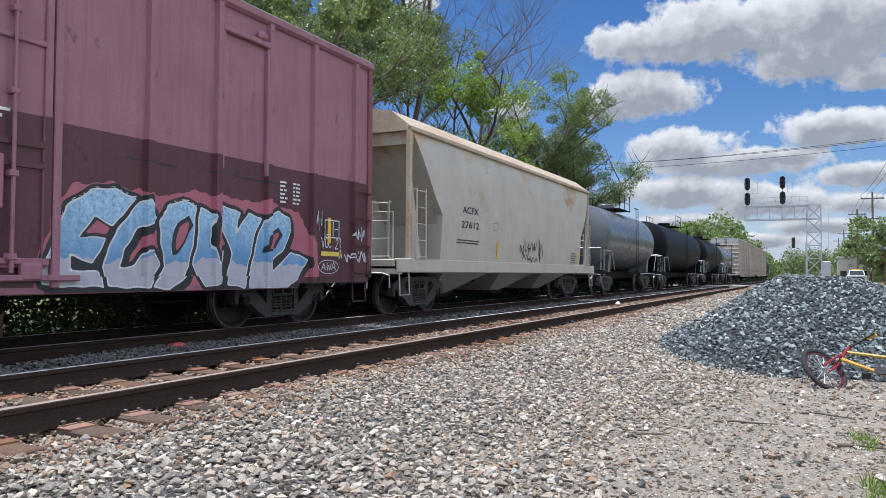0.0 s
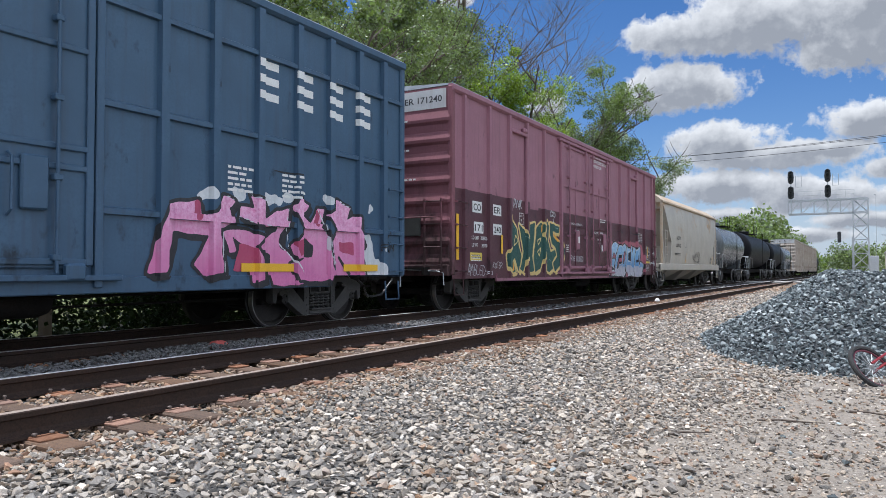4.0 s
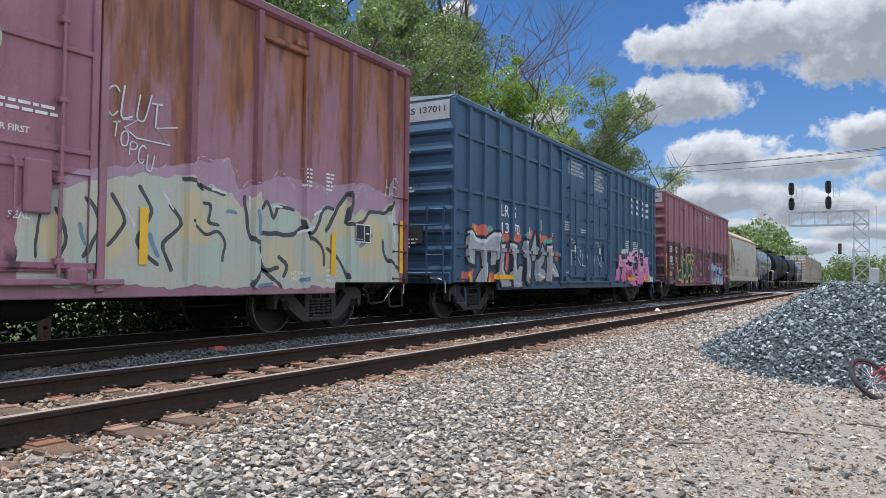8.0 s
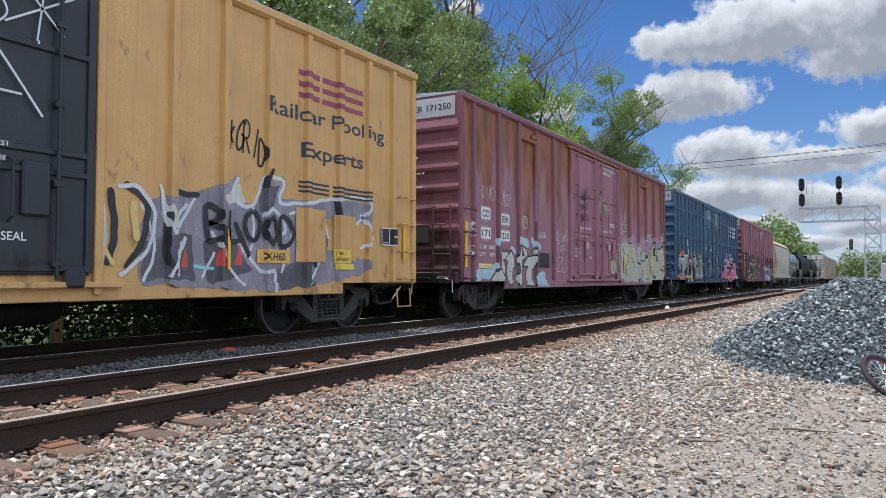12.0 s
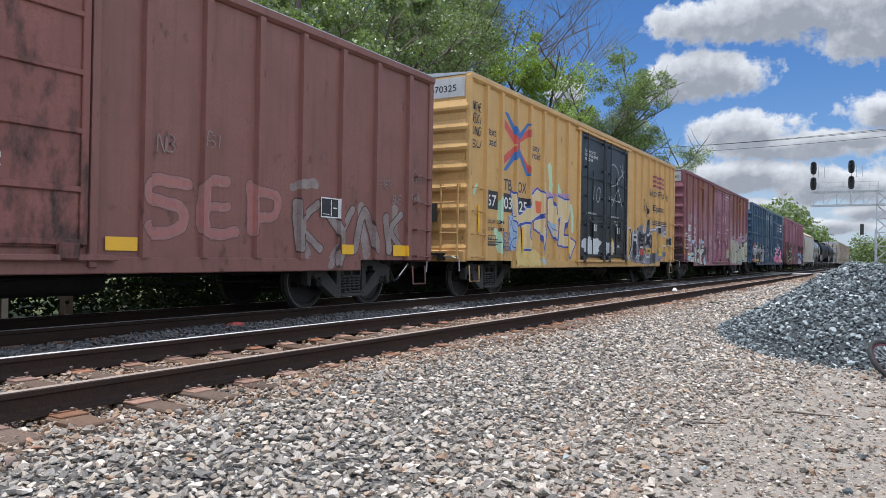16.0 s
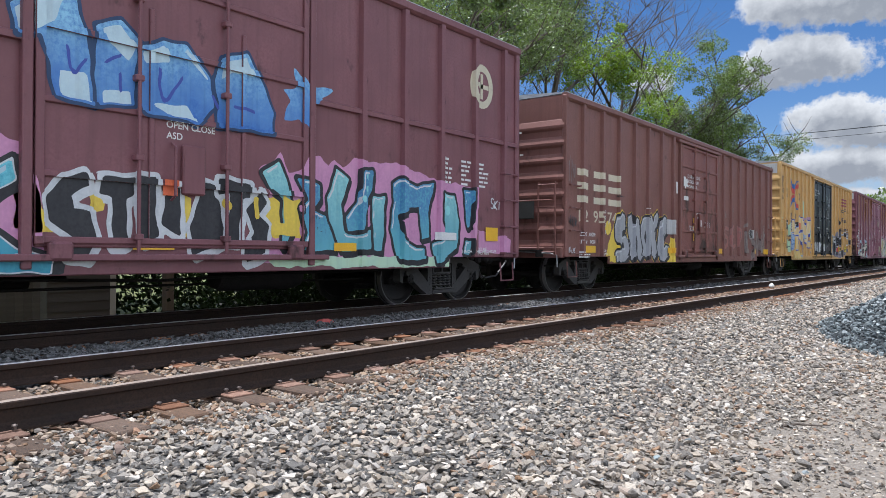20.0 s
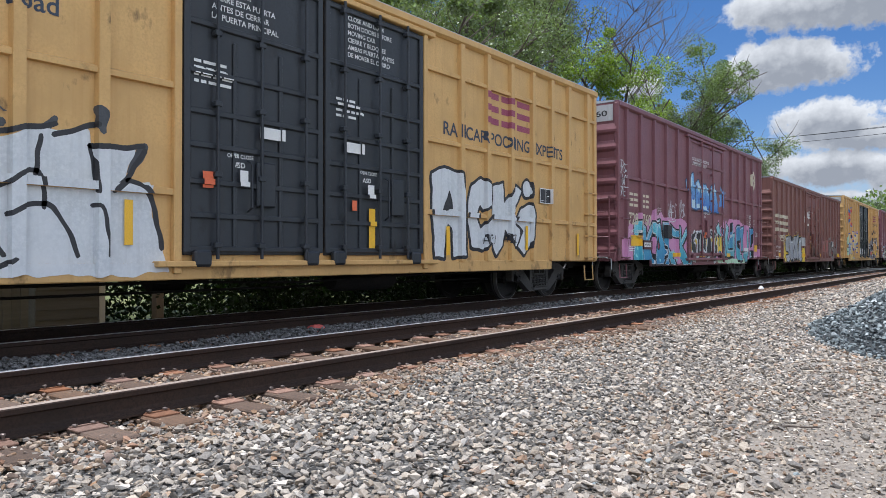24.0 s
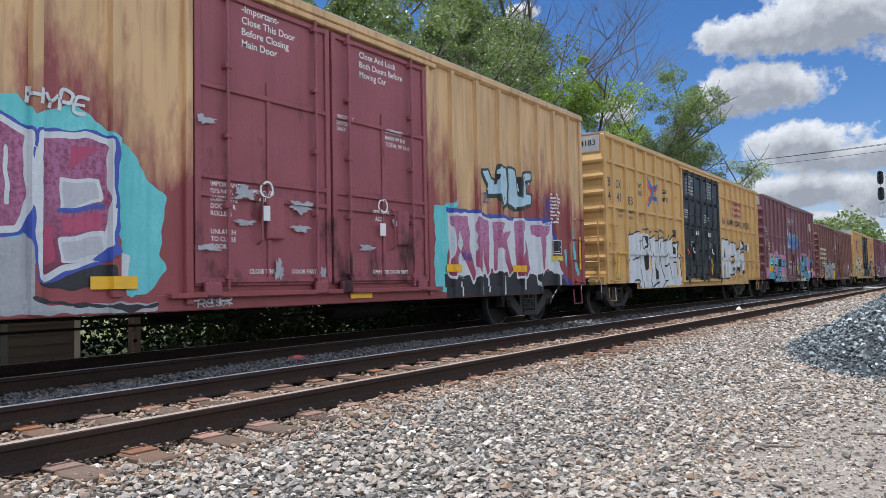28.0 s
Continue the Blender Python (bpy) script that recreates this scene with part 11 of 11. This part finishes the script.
# ---- signal gantry ----
def lattice(g, x0, x1, z0, z1, y0, y1, bays, along):
    """An open truss of angle bars between two corners."""
    t = 0.06
    if along == "z":
        for x in (x0, x1):
            for y in (y0, y1):
                g.box(x - t, x + t, y - t, y + t, z0, z1)
        for k in range(bays):
            a, b = z0 + (z1 - z0) * k / bays, z0 + (z1 - z0) * (k + 1) / bays
            for y in (y0, y1):
                g.tube([(x0, y, a), (x1, y, b)], 0.05, 4).tube([(x1, y, a), (x0, y, b)], 0.05, 4).tube([(x0, y, b), (x1, y, b)], 0.05, 4)
    else:
        for z in (z0, z1):
            for y in (y0, y1):
                g.box(x0, x1, y - t, y + t, z - t * 1.4, z + t * 1.4)
        for k in range(bays + 1):
            a = x0 + (x1 - x0) * k / bays
            for y in (y0, y1):
                g.tube([(a, y, z0), (a, y, z1)], 0.04, 4)
                if k < bays:
                    b = x0 + (x1 - x0) * (k + 1) / bays
                    g.tube([(a, y, z0), (b, y, z1)], 0.025, 4)
    return g


def gantry(D):
    k = D / 95.0
    ob = thing("signal_gantry", "cantilever signal bridge of galvanised lattice steel over the tracks", "signal bridge", at=Matrix.Translation((0, D, -0.3)))
    top, low = 9.3 * k, 7.75 * k
    part("column", lattice(Geo(), -0.55, 0.95, 0, top, -0.6, 0.6, 6, "z"), M_GALV, ob)
    part("base_cabinet", Geo().box(1.0, 1.9, -0.8, 0.7, 0, 2.8, c=0.05), M_GALV, ob, "grey equipment cabinet at the column's foot")
    part("arm", lattice(Geo(), -7.2 * k, 0.9, low, top, -0.6, 0.6, 6, "x"), M_GALV, ob)
    rail = Geo()
    for i in range(9):
        x = -7.2 * k + i * 0.85
        rail.tube([(x, -0.7, top), (x, -0.7, top + 1.05)], 0.02, 4)
    for z in (0.55, 1.05):
        rail.tube([(-7.2 * k, -0.7, top + z), (-0.4, -0.7, top + z)], 0.02, 4)
    part("walkway_railing", rail, M_GALV, ob)
    ladder(ob, 1.5, 0, 0.3, top + 0.4, 0.5, 22, M_GALV, "y", 0.2, "column_ladder")
    for x in (-6.85 * k, -3.03 * k):
        h = part("signal_mast", Geo().tube([(x, -0.75, low), (x, -0.75, top + 3.6)], 0.06, 6), M_GALV, ob)
        for z in (top + 0.95, top + 2.75):
            head = part("signal_head", Geo().prism([(x + 0.33 * math.cos(a * 0.5236), z + 0.33 * math.sin(a * 0.5236) + (0.42 if 0 < a < 6 else -0.42 if 6 < a < 12 else 0)) for a in range(12)], -0.98, -0.9), M_BLACK, h, "black oval signal head")
            for zz in (-0.45, 0.0, 0.45):
                part("lamp_hood", Geo().lathe([(-1.3, 0.15), (-0.98, 0.16)], 12, "y", (x, 0, z + zz), cap=False), M_BLACK, head)
        part("service_basket", Geo().tube([(x + 0.5, -0.7, top + 1.6), (x + 1.1, -0.7, top + 1.6), (x + 1.1, -0.7, top + 2.9), (x + 0.5, -0.7, top + 2.9), (x + 0.5, -0.7, top + 1.6)], 0.03, 4), M_GALV, h)
    return ob


gantry(95.0)


# ---- poles and wires ----
M_POLE = mat("weathered_pole_wood", (0.16, 0.12, 0.09), (0.11, 0.085, 0.07), rough=0.95, stretch=(1, 1, 0.2))


def pole(x, y, h, arms=2):
    ob = thing("utility_pole", "weathered wooden utility pole with crossarms", "utility pole", "utility poles along the line", at=Matrix.Translation((x, y, -0.4)))
    part("mast", Geo().tube([(0, 0, 0), (0, 0, h)], 0.17, 8, r1=0.11), M_POLE, ob, smooth=True)
    for k in range(arms):
        a = part("crossarm", Geo().box(-1.3, 1.3, -0.07, 0.07, h - 0.9 - k * 2.6, h - 0.75 - k * 2.6, c=0.01), M_POLE, ob)
        for x2 in (-1.2, -0.6, 0.6, 1.2):
            part("insulator", Geo().lathe([(0, 0.03), (0.05, 0.06), (0.16, 0.05), (0.2, 0.02)], 6, "z", (x2, 0, h - 0.75 - k * 2.6)), M_GALV, a)


for px_, py_, ph_ in ((7.5, 68.0, 12.6), (6.9, 107.0, 11.9), (6.5, 134.0, 11.9), (6.5, 154.0, 11.6), (6.5, 190.0, 11.6), (6.6, 230.0, 11.6)):
    pole(px_, py_, ph_)


def wire(a, b, sag, r=0.018):
    a, b = Vector(a), Vector(b)
    pts = []
    for k in range(13):
        t = k / 12
        p = a.lerp(b, t)
        p.z -= sag * 4 * t * (1 - t)
        pts.append(tuple(p))
    return part("overhead_wire", Geo().tube(pts, r, 4), M_BLACK, WIRES)


WIRES = thing("overhead_wires", "thin black overhead wires strung between poles", "wires", kind="structure")
for dz, dx in ((0.0, -1.2), (0.0, 1.2), (-0.55, 0.0)):
    wire((7.5 + dx, 68.0, 12.0 + dz), (-42.0 + dx, 74.0, 13.2 + dz), 0.9, 0.022)
    wire((7.5 + dx, 68.0, 11.8 + dz), (40.0 + dx, 64.0, 12.2 + dz), 0.8, 0.022)
for dx in (-1.2, -0.6, 0.6, 1.2):
    wire((7.5 + dx, 68.0, 11.9), (6.9 + dx, 107.0, 11.2), 0.6)
    wire((6.9 + dx, 107.0, 11.2), (6.5 + dx, 154.0, 11.0), 0.6)


# ---- bicycle ----
M_TYRE = mat("black_tyre_rubber", (0.025, 0.025, 0.026), (0.04, 0.038, 0.036), rough=0.85, scale=20)
M_REDFRAME = mat("worn_red_paint", (0.30, 0.02, 0.03), (0.16, 0.015, 0.02), rough=0.3, scale=10)
M_DARKRED = mat("dark_red_rim", (0.12, 0.012, 0.03), (0.09, 0.01, 0.025), rough=0.4)
M_YELFRAME = mat("worn_yellow_paint", (0.66, 0.40, 0.05), (0.42, 0.22, 0.03), rough=0.3, scale=10)


def bicycle(m):
    ob = thing("bicycle", "small red and yellow bicycle lying against the stone pile", "bicycle", at=m)
    R = 0.285

    def ring(cx, cz, rad, thick, name, material, parent, turn=0.0):
        pts = []
        for k in range(33):
            a = 6.28318 * k / 32
            x, z = rad * math.cos(a), rad * math.sin(a)
            pts.append((cx + x * math.cos(turn), x * math.sin(turn), cz + z))
        return part(name, Geo().tube(pts, thick, 8, cap=False), material, parent, smooth=True)

    for cx, turn in ((0.0, 0.75), (0.93, 0.0)):
        w = ring(cx, R, R - 0.025, 0.027, "tyre", M_TYRE, ob, turn)
        ring(cx, R, R - 0.06, 0.012, "rim", M_DARKRED if cx == 0 else M_GALV, w, turn)
        for k in range(14):
            a = 6.28318 * k / 14
            part("spoke", Geo().tube([(cx, 0, R), (cx + (R - 0.06) * math.cos(a) * math.cos(turn), (R - 0.06) * math.cos(a) * math.sin(turn), R + (R - 0.06) * math.sin(a))], 0.003, 4), M_GALV, w)
        part("hub", Geo().tube([(cx, -0.05, R), (cx, 0.05, R)], 0.022, 8), M_GALV, w)
    def swing(x, y, z):
        """The handlebar is turned with the front wheel, round the steering head."""
        c, s = math.cos(0.75), math.sin(0.75)
        return 0.17 + (x - 0.17) * c - y * s, (x - 0.17) * s + y * c, z

    head, low, seat, crank = (0.17, 0, 0.66), (0.14, 0, 0.52), (0.66, 0, 0.60), (0.56, 0, 0.30)
    for a, b, r, mt in ((head, seat, 0.017, M_YELFRAME), (low, crank, 0.021, M_YELFRAME), (seat, crank, 0.017, M_REDFRAME), (head, low, 0.024, M_REDFRAME), (crank, (0.93, 0.05, R), 0.012, M_REDFRAME), (crank, (0.93, -0.05, R), 0.012, M_REDFRAME), (seat, (0.93, 0.05, R), 0.010, M_REDFRAME), (seat, (0.93, -0.05, R), 0.010, M_REDFRAME)):
        part("frame_tube", Geo().tube([a, b], r, 8), mt, ob)
    for s in (-1, 1):
        part("fork_blade", Geo().tube([(0.14, s * 0.03, 0.54), (0.12, s * 0.06, 0.5), (0.0, s * 0.06, R)], 0.014, 8), M_REDFRAME, ob)
        part("grip", Geo().tube([swing(0.27, s * 0.2, 0.84), swing(0.29, s * 0.31, 0.83)], 0.019, 8), M_YELFRAME, ob)
        part("pedal", Geo().box(0.5 + 0.1 * s, 0.58 + 0.1 * s, s * 0.1 - 0.04, s * 0.1 + 0.04, 0.2 + 0.1 * s, 0.225 + 0.1 * s, c=0.005), M_TYRE, ob)
    part("handlebar", Geo().tube([swing(*p) for p in ((0.27, -0.31, 0.83), (0.25, -0.16, 0.84), (0.2, -0.06, 0.76), (0.2, 0.06, 0.76), (0.25, 0.16, 0.84), (0.27, 0.31, 0.83))], 0.012, 8), M_TYRE, ob, smooth=True)
    part("stem", Geo().tube([(0.17, 0, 0.66), (0.2, 0, 0.76)], 0.016, 8), M_REDFRAME, ob)
    part("seat_post", Geo().tube([seat, (0.69, 0, 0.72)], 0.013, 8), M_GALV, ob)
    part("saddle", Geo().prism([(0.56, -0.02), (0.56, 0.02), (0.72, 0.05), (0.82, 0.07), (0.82, -0.07), (0.72, -0.05)], 0.715, 0.755, "z"), M_TYRE, ob)
    part("chain_guard", Geo().lathe([(-0.045, 0.07), (-0.035, 0.07)], 20, "y", crank), M_TYRE, ob)
    return ob


bicycle(pose(0.06, 8.75, -0.26, 0, 0, -10) @ pose(0, 0, 0, -60, 0, 0) @ Matrix.Scale(0.97, 4))


# ---- white pickup and buildings beyond the pile ----
M_CARWHITE = mat("white_car_paint", (0.80, 0.81, 0.82), (0.76, 0.77, 0.78), rough=0.25, scale=3, bump=0.0)
M_GLASS = mat("dark_window_glass", (0.02, 0.025, 0.03), (0.03, 0.035, 0.04), rough=0.06, scale=3, bump=0.0)


def pickup(x, y):
    ob = thing("pickup_truck", "white pickup truck parked on the gravel lot", "truck", at=pose(x, y, -0.31))
    part("body", Geo().prism([(-1.0, 0.45), (1.0, 0.45), (1.02, 0.7), (0.98, 1.1), (0.9, 1.18), (-0.9, 1.18), (-0.98, 1.1), (-1.02, 0.7)], 0.0, 5.4), M_CARWHITE, ob)
    part("cab", Geo().add([(-0.92, 1.5, 1.15), (0.92, 1.5, 1.15), (0.92, 3.6, 1.15), (-0.92, 3.6, 1.15), (-0.74, 2.1, 1.85), (0.74, 2.1, 1.85), (0.74, 3.4, 1.85), (-0.74, 3.4, 1.85)], [(0, 1, 5, 4), (1, 2, 6, 5), (2, 3, 7, 6), (3, 0, 4, 7), (4, 5, 6, 7)]), M_CARWHITE, ob)
    part("windscreen", Geo().add([(-0.8, 1.55, 1.22), (0.8, 1.55, 1.22), (0.68, 2.04, 1.78), (-0.68, 2.04, 1.78)], [(0, 1, 2, 3)]), M_GLASS, ob)
    part("grille", Geo().box(-0.6, 0.6, -0.03, 0.02, 0.65, 1.0, c=0.01), M_BLACK, ob)
    part("bumper", Geo().box(-1.0, 1.0, -0.12, 0.02, 0.42, 0.62, c=0.03), M_GALV, ob)
    part("light_bar", Geo().box(-0.5, 0.5, 2.3, 2.5, 1.86, 1.95, c=0.02), M_YELLOWTAPE, ob)
    for s in (-1, 1):
        part("headlight", Geo().box(s * 0.8 - 0.15, s * 0.8 + 0.15, -0.03, 0.02, 0.78, 0.98, c=0.02), M_GALV, ob)
        part("mirror", Geo().box(s * 1.12 - 0.1, s * 1.12 + 0.1, 1.7, 1.78, 1.2, 1.42, c=0.02), M_BLACK, ob)
        for wy in (0.95, 4.3):
            part("wheel", Geo().lathe([(-0.12, 0.24), (-0.12, 0.38), (0.12, 0.38), (0.12, 0.24)], 20, "x", (s * 0.88, wy, 0.38)), M_TYRE, ob)


pickup(4.8, 100.0)

M_SIDING = mat("weathered_grey_siding", (0.10, 0.088, 0.076), (0.07, 0.062, 0.056), rough=0.85, scale=4, stretch=(1, 0.2, 4), random_tint=0.18)
M_BEIGE = mat("beige_sheet_metal", (0.46, 0.43, 0.38), (0.40, 0.37, 0.33), rough=0.6, scale=2)
M_BRICK = mat("brown_brick", (0.30, 0.17, 0.12), (0.24, 0.14, 0.10), rough=0.9, scale=6)


def shed(x0, x1, y0, y1, h, label):
    z = -0.75
    ob = thing("shed", label, "shed", at=pose(0, 0, z))
    part("wall_core", Geo().box(x0, x1 - 0.02, y0, y1, 0, h), M_SIDING, ob)
    for k in range(int(h / 0.18)):
        part("siding_board", Geo().prism([(x1 - 0.02, k * 0.18), (x1 + 0.025, k * 0.18), (x1 + 0.008, k * 0.18 + 0.178), (x1 - 0.02, k * 0.18 + 0.178)], y0, y1), M_SIDING, ob)
    part("roof", Geo().prism([(x0 - 0.3, h), (x1 + 0.35, h), (x1 + 0.35, h + 0.08), ((x0 + x1) / 2, h + 1.1), (x0 - 0.3, h + 0.08)], y0 - 0.3, y1 + 0.3), M_DARKSTEEL, ob, "dark pitched roof")
    part("corner_board", Geo().box(x1 - 0.02, x1 + 0.035, y1 - 0.1, y1 + 0.01, 0, h), M_BEIGE, ob)


shed(-17.0, -13.5, 5.95, 7.2, 2.5, "small weathered shed with lap siding behind the track")
fence = thing("board_fence", "weathered upright board fence behind the track", "fence")
for k in range(26):
    part("fence_board", Geo().box(-13.5, -13.47, 2.2 + k * 0.14, 2.2 + k * 0.14 + 0.13, -0.75, 1.1 + 0.03 * (k % 3)), M_SIDING, fence)
part("fence_rail", Geo().box(-13.56, -13.5, 2.15, 5.9, 0.6, 0.7), M_SIDING, fence)
wood_post = thing("wooden_post", "lone weathered wooden post behind the track", "post", at=pose(-13.3, 8.2, -0.7))
part("shaft", Geo().box(-0.09, 0.09, -0.09, 0.09, 0, 2.4, c=0.02), M_POLE, wood_post)


def plain_building(name, label, x0, x1, y0, y1, h, material, windows):
    ob = thing(name, label, "building", at=pose(0, 0, -0.4))
    part("wall", Geo().box(x0, x1, y0, y1, 0, h, c=0.03), material, ob)
    part("roof", Geo().box(x0 - 0.2, x1 + 0.2, y0 - 0.2, y1 + 0.2, h, h + 0.25, c=0.03), M_GALV, ob)
    for k in range(windows):
        a = x0 + (x1 - x0) * (k + 0.5) / windows
        w = part("window", Geo().box(a - 0.5, a + 0.5, y0 - 0.03, y0 + 0.02, 1.0, 2.1), M_GLASS, ob)
        part("window_frame", Geo().box(a - 0.58, a + 0.58, y0 - 0.05, y0 - 0.031, 0.92, 1.0).box(a - 0.58, a + 0.58, y0 - 0.05, y0 - 0.031, 2.1, 2.18), M_BEIGE, w)


plain_building("metal_building", "low beige metal building behind the parked truck", 4.2, 9.0, 150.0, 160.0, 4.4, M_BEIGE, 3)
plain_building("brick_building", "small brown brick building beside the lot", 7.4, 11.0, 88.0, 98.0, 4.2, M_BRICK, 2)
for k in range(4):
    fp = thing("fence_post", "dark steel fence post on the grass", "post", "fence posts by the lot", at=pose(4.2 + k * 0.9, 50.0 + k * 1.5, -0.36))
    part("post", Geo().tube([(0, 0, 0), (0, 0, 1.9)], 0.05, 6), M_DARKSTEEL, fp)

# second signal far down the line
sig = thing("signal_mast", "distant railway signal mast with a railed platform", "signal", at=pose(-1.2, 175.0, -0.3))
part("mast", Geo().tube([(0, 0, 0), (0, 0, 8.2)], 0.14, 8), M_GALV, sig)
part("platform", Geo().box(-2.6, 0.3, -0.5, 0.5, 5.4, 5.55).tube([(-2.6, -0.5, 6.5), (0.3, -0.5, 6.5)], 0.03, 4).tube([(-2.6, -0.5, 5.5), (-2.6, -0.5, 6.5)], 0.03, 4), M_GALV, sig)
part("signal_head", Geo().box(-2.75, -2.05, -0.8, -0.6, 7.0, 9.3, c=0.2), M_BLACK, sig)

# level crossing, pale concrete
tagged(part("level_crossing", Geo().box(-13.0, 0.5, 66.0, 70.5, -0.3, -0.055, c=0.02), mat("pale_concrete", (0.40, 0.38, 0.35), (0.31, 0.29, 0.27), rough=0.9, scale=1.5)), "pale concrete road surface across the tracks", "road", kind="structure")

# ---- small things on the ground ----
rag = thing("red_plastic", "crushed red plastic scrap between the tracks", "litter", at=pose(-8.1, 7.58, -0.2))
part("shell", Geo().add([(-0.06, -0.2, 0), (0.07, -0.18, 0.01), (0.08, 0.18, 0), (-0.05, 0.22, 0.01), (-0.03, -0.1, 0.09), (0.04, -0.05, 0.11), (0.05, 0.12, 0.08), (-0.02, 0.1, 0.1)], [(0, 1, 5, 4), (1, 2, 6, 5), (2, 3, 7, 6), (3, 0, 4, 7), (4, 5, 6, 7), (3, 2, 1, 0)]), C_LOGORED, rag)
cup = thing("white_scrap", "white plastic scrap lying beside the rail", "litter", at=pose(-5.95, 25.0, -0.17))
part("shell", Geo().lathe([(0, 0.03), (0.05, 0.09), (0.1, 0.07), (0.15, 0.02)], 9, "z"), M_WHITE, cup)
for k, (sx, sy, sl, sa) in enumerate(((-0.5, 6.5, 0.5, 15), (0.1, 7.2, 0.4, -10), (-1.1, 5.6, 0.35, 40), (0.4, 6.0, 0.55, 5))):
    st = thing("stick", "thin dry stick lying on the dirt", "stick", at=pose(sx, sy, float(ground_z(sx, sy)) + 0.012, 0, 0, sa))
    part("twig", Geo().tube([(-sl / 2, 0, 0), (-sl / 6, 0.02, 0.008), (sl / 5, -0.015, 0.005), (sl / 2, 0.01, 0)], 0.011, 6, r1=0.005), M_BARK, st)
M_GRASS = leaf_mat("grass_blades", (0.17, 0.24, 0.045), (0.12, 0.19, 0.04))


def grass_patch(x0, x1, y0, y1, n, seed):
    nr = np.random.default_rng(seed)
    p = np.column_stack([nr.uniform(x0, x1, n), nr.uniform(y0, y1, n)])
    keep = np.sin(p[:, 0] * 5.1 + 1) * np.sin(p[:, 1] * 4.3) + (p[:, 0] - x0) * 1.2 > 0.25
    rim = np.minimum.reduce([p[:, 1] - y0, y1 - p[:, 1], x1 + 0.4 - p[:, 0]]) + 0.35 * np.sin(p[:, 0] * 3.7 + p[:, 1] * 2.9)
    p = p[keep & (nr.random(n) < np.clip(rim / 0.8, 0, 1))]
    n = len(p)
    z = ground_z(p[:, 0], p[:, 1])
    a = nr.uniform(0, 6.283, n)
    h = nr.uniform(0.03, 0.10, n)
    lean = nr.normal(size=(n, 2)) * 0.035
    w = 0.005
    b0 = np.column_stack([p[:, 0] - w * np.cos(a), p[:, 1] - w * np.sin(a), z])
    b1 = np.column_stack([p[:, 0] + w * np.cos(a), p[:, 1] + w * np.sin(a), z])
    t = np.column_stack([p[:, 0] + lean[:, 0], p[:, 1] + lean[:, 1], z + h])
    me = fast_mesh("grass", np.stack([b0, b1, t], 1).reshape(-1, 3), np.arange(3 * n).reshape(-1, 3), M_GRASS)
    tagged(new("grass", me), "bright green grass tufts on the dirt", "grass", kind="stuff")


grass_patch(0.25, 2.6, 3.0, 6.6, 16000, 3)
grass_patch(2.2, 7.0, 2.0, 16.0, 18000, 4)


# ---- motion ----
SPEED = 4.93


def motions():
    for ob, s0 in CARS:
        walk(ob, [(t, pose(TRACK_FAR, s0 + SPEED * t, 0)) for t in (0.0, 7.0, 14.0, 21.0, 28.0)])
    step = 4.0 / 30
    turns_at = [k * step for k in range(211)]
    first, s_first = WHEELS[0]
    for ob, s in WHEELS:
        walk(ob, [(t, pose(0, s, WHEEL_R, -math.degrees(SPEED * t / WHEEL_R) % 360)) for t in turns_at if t <= 28.01])


motions()
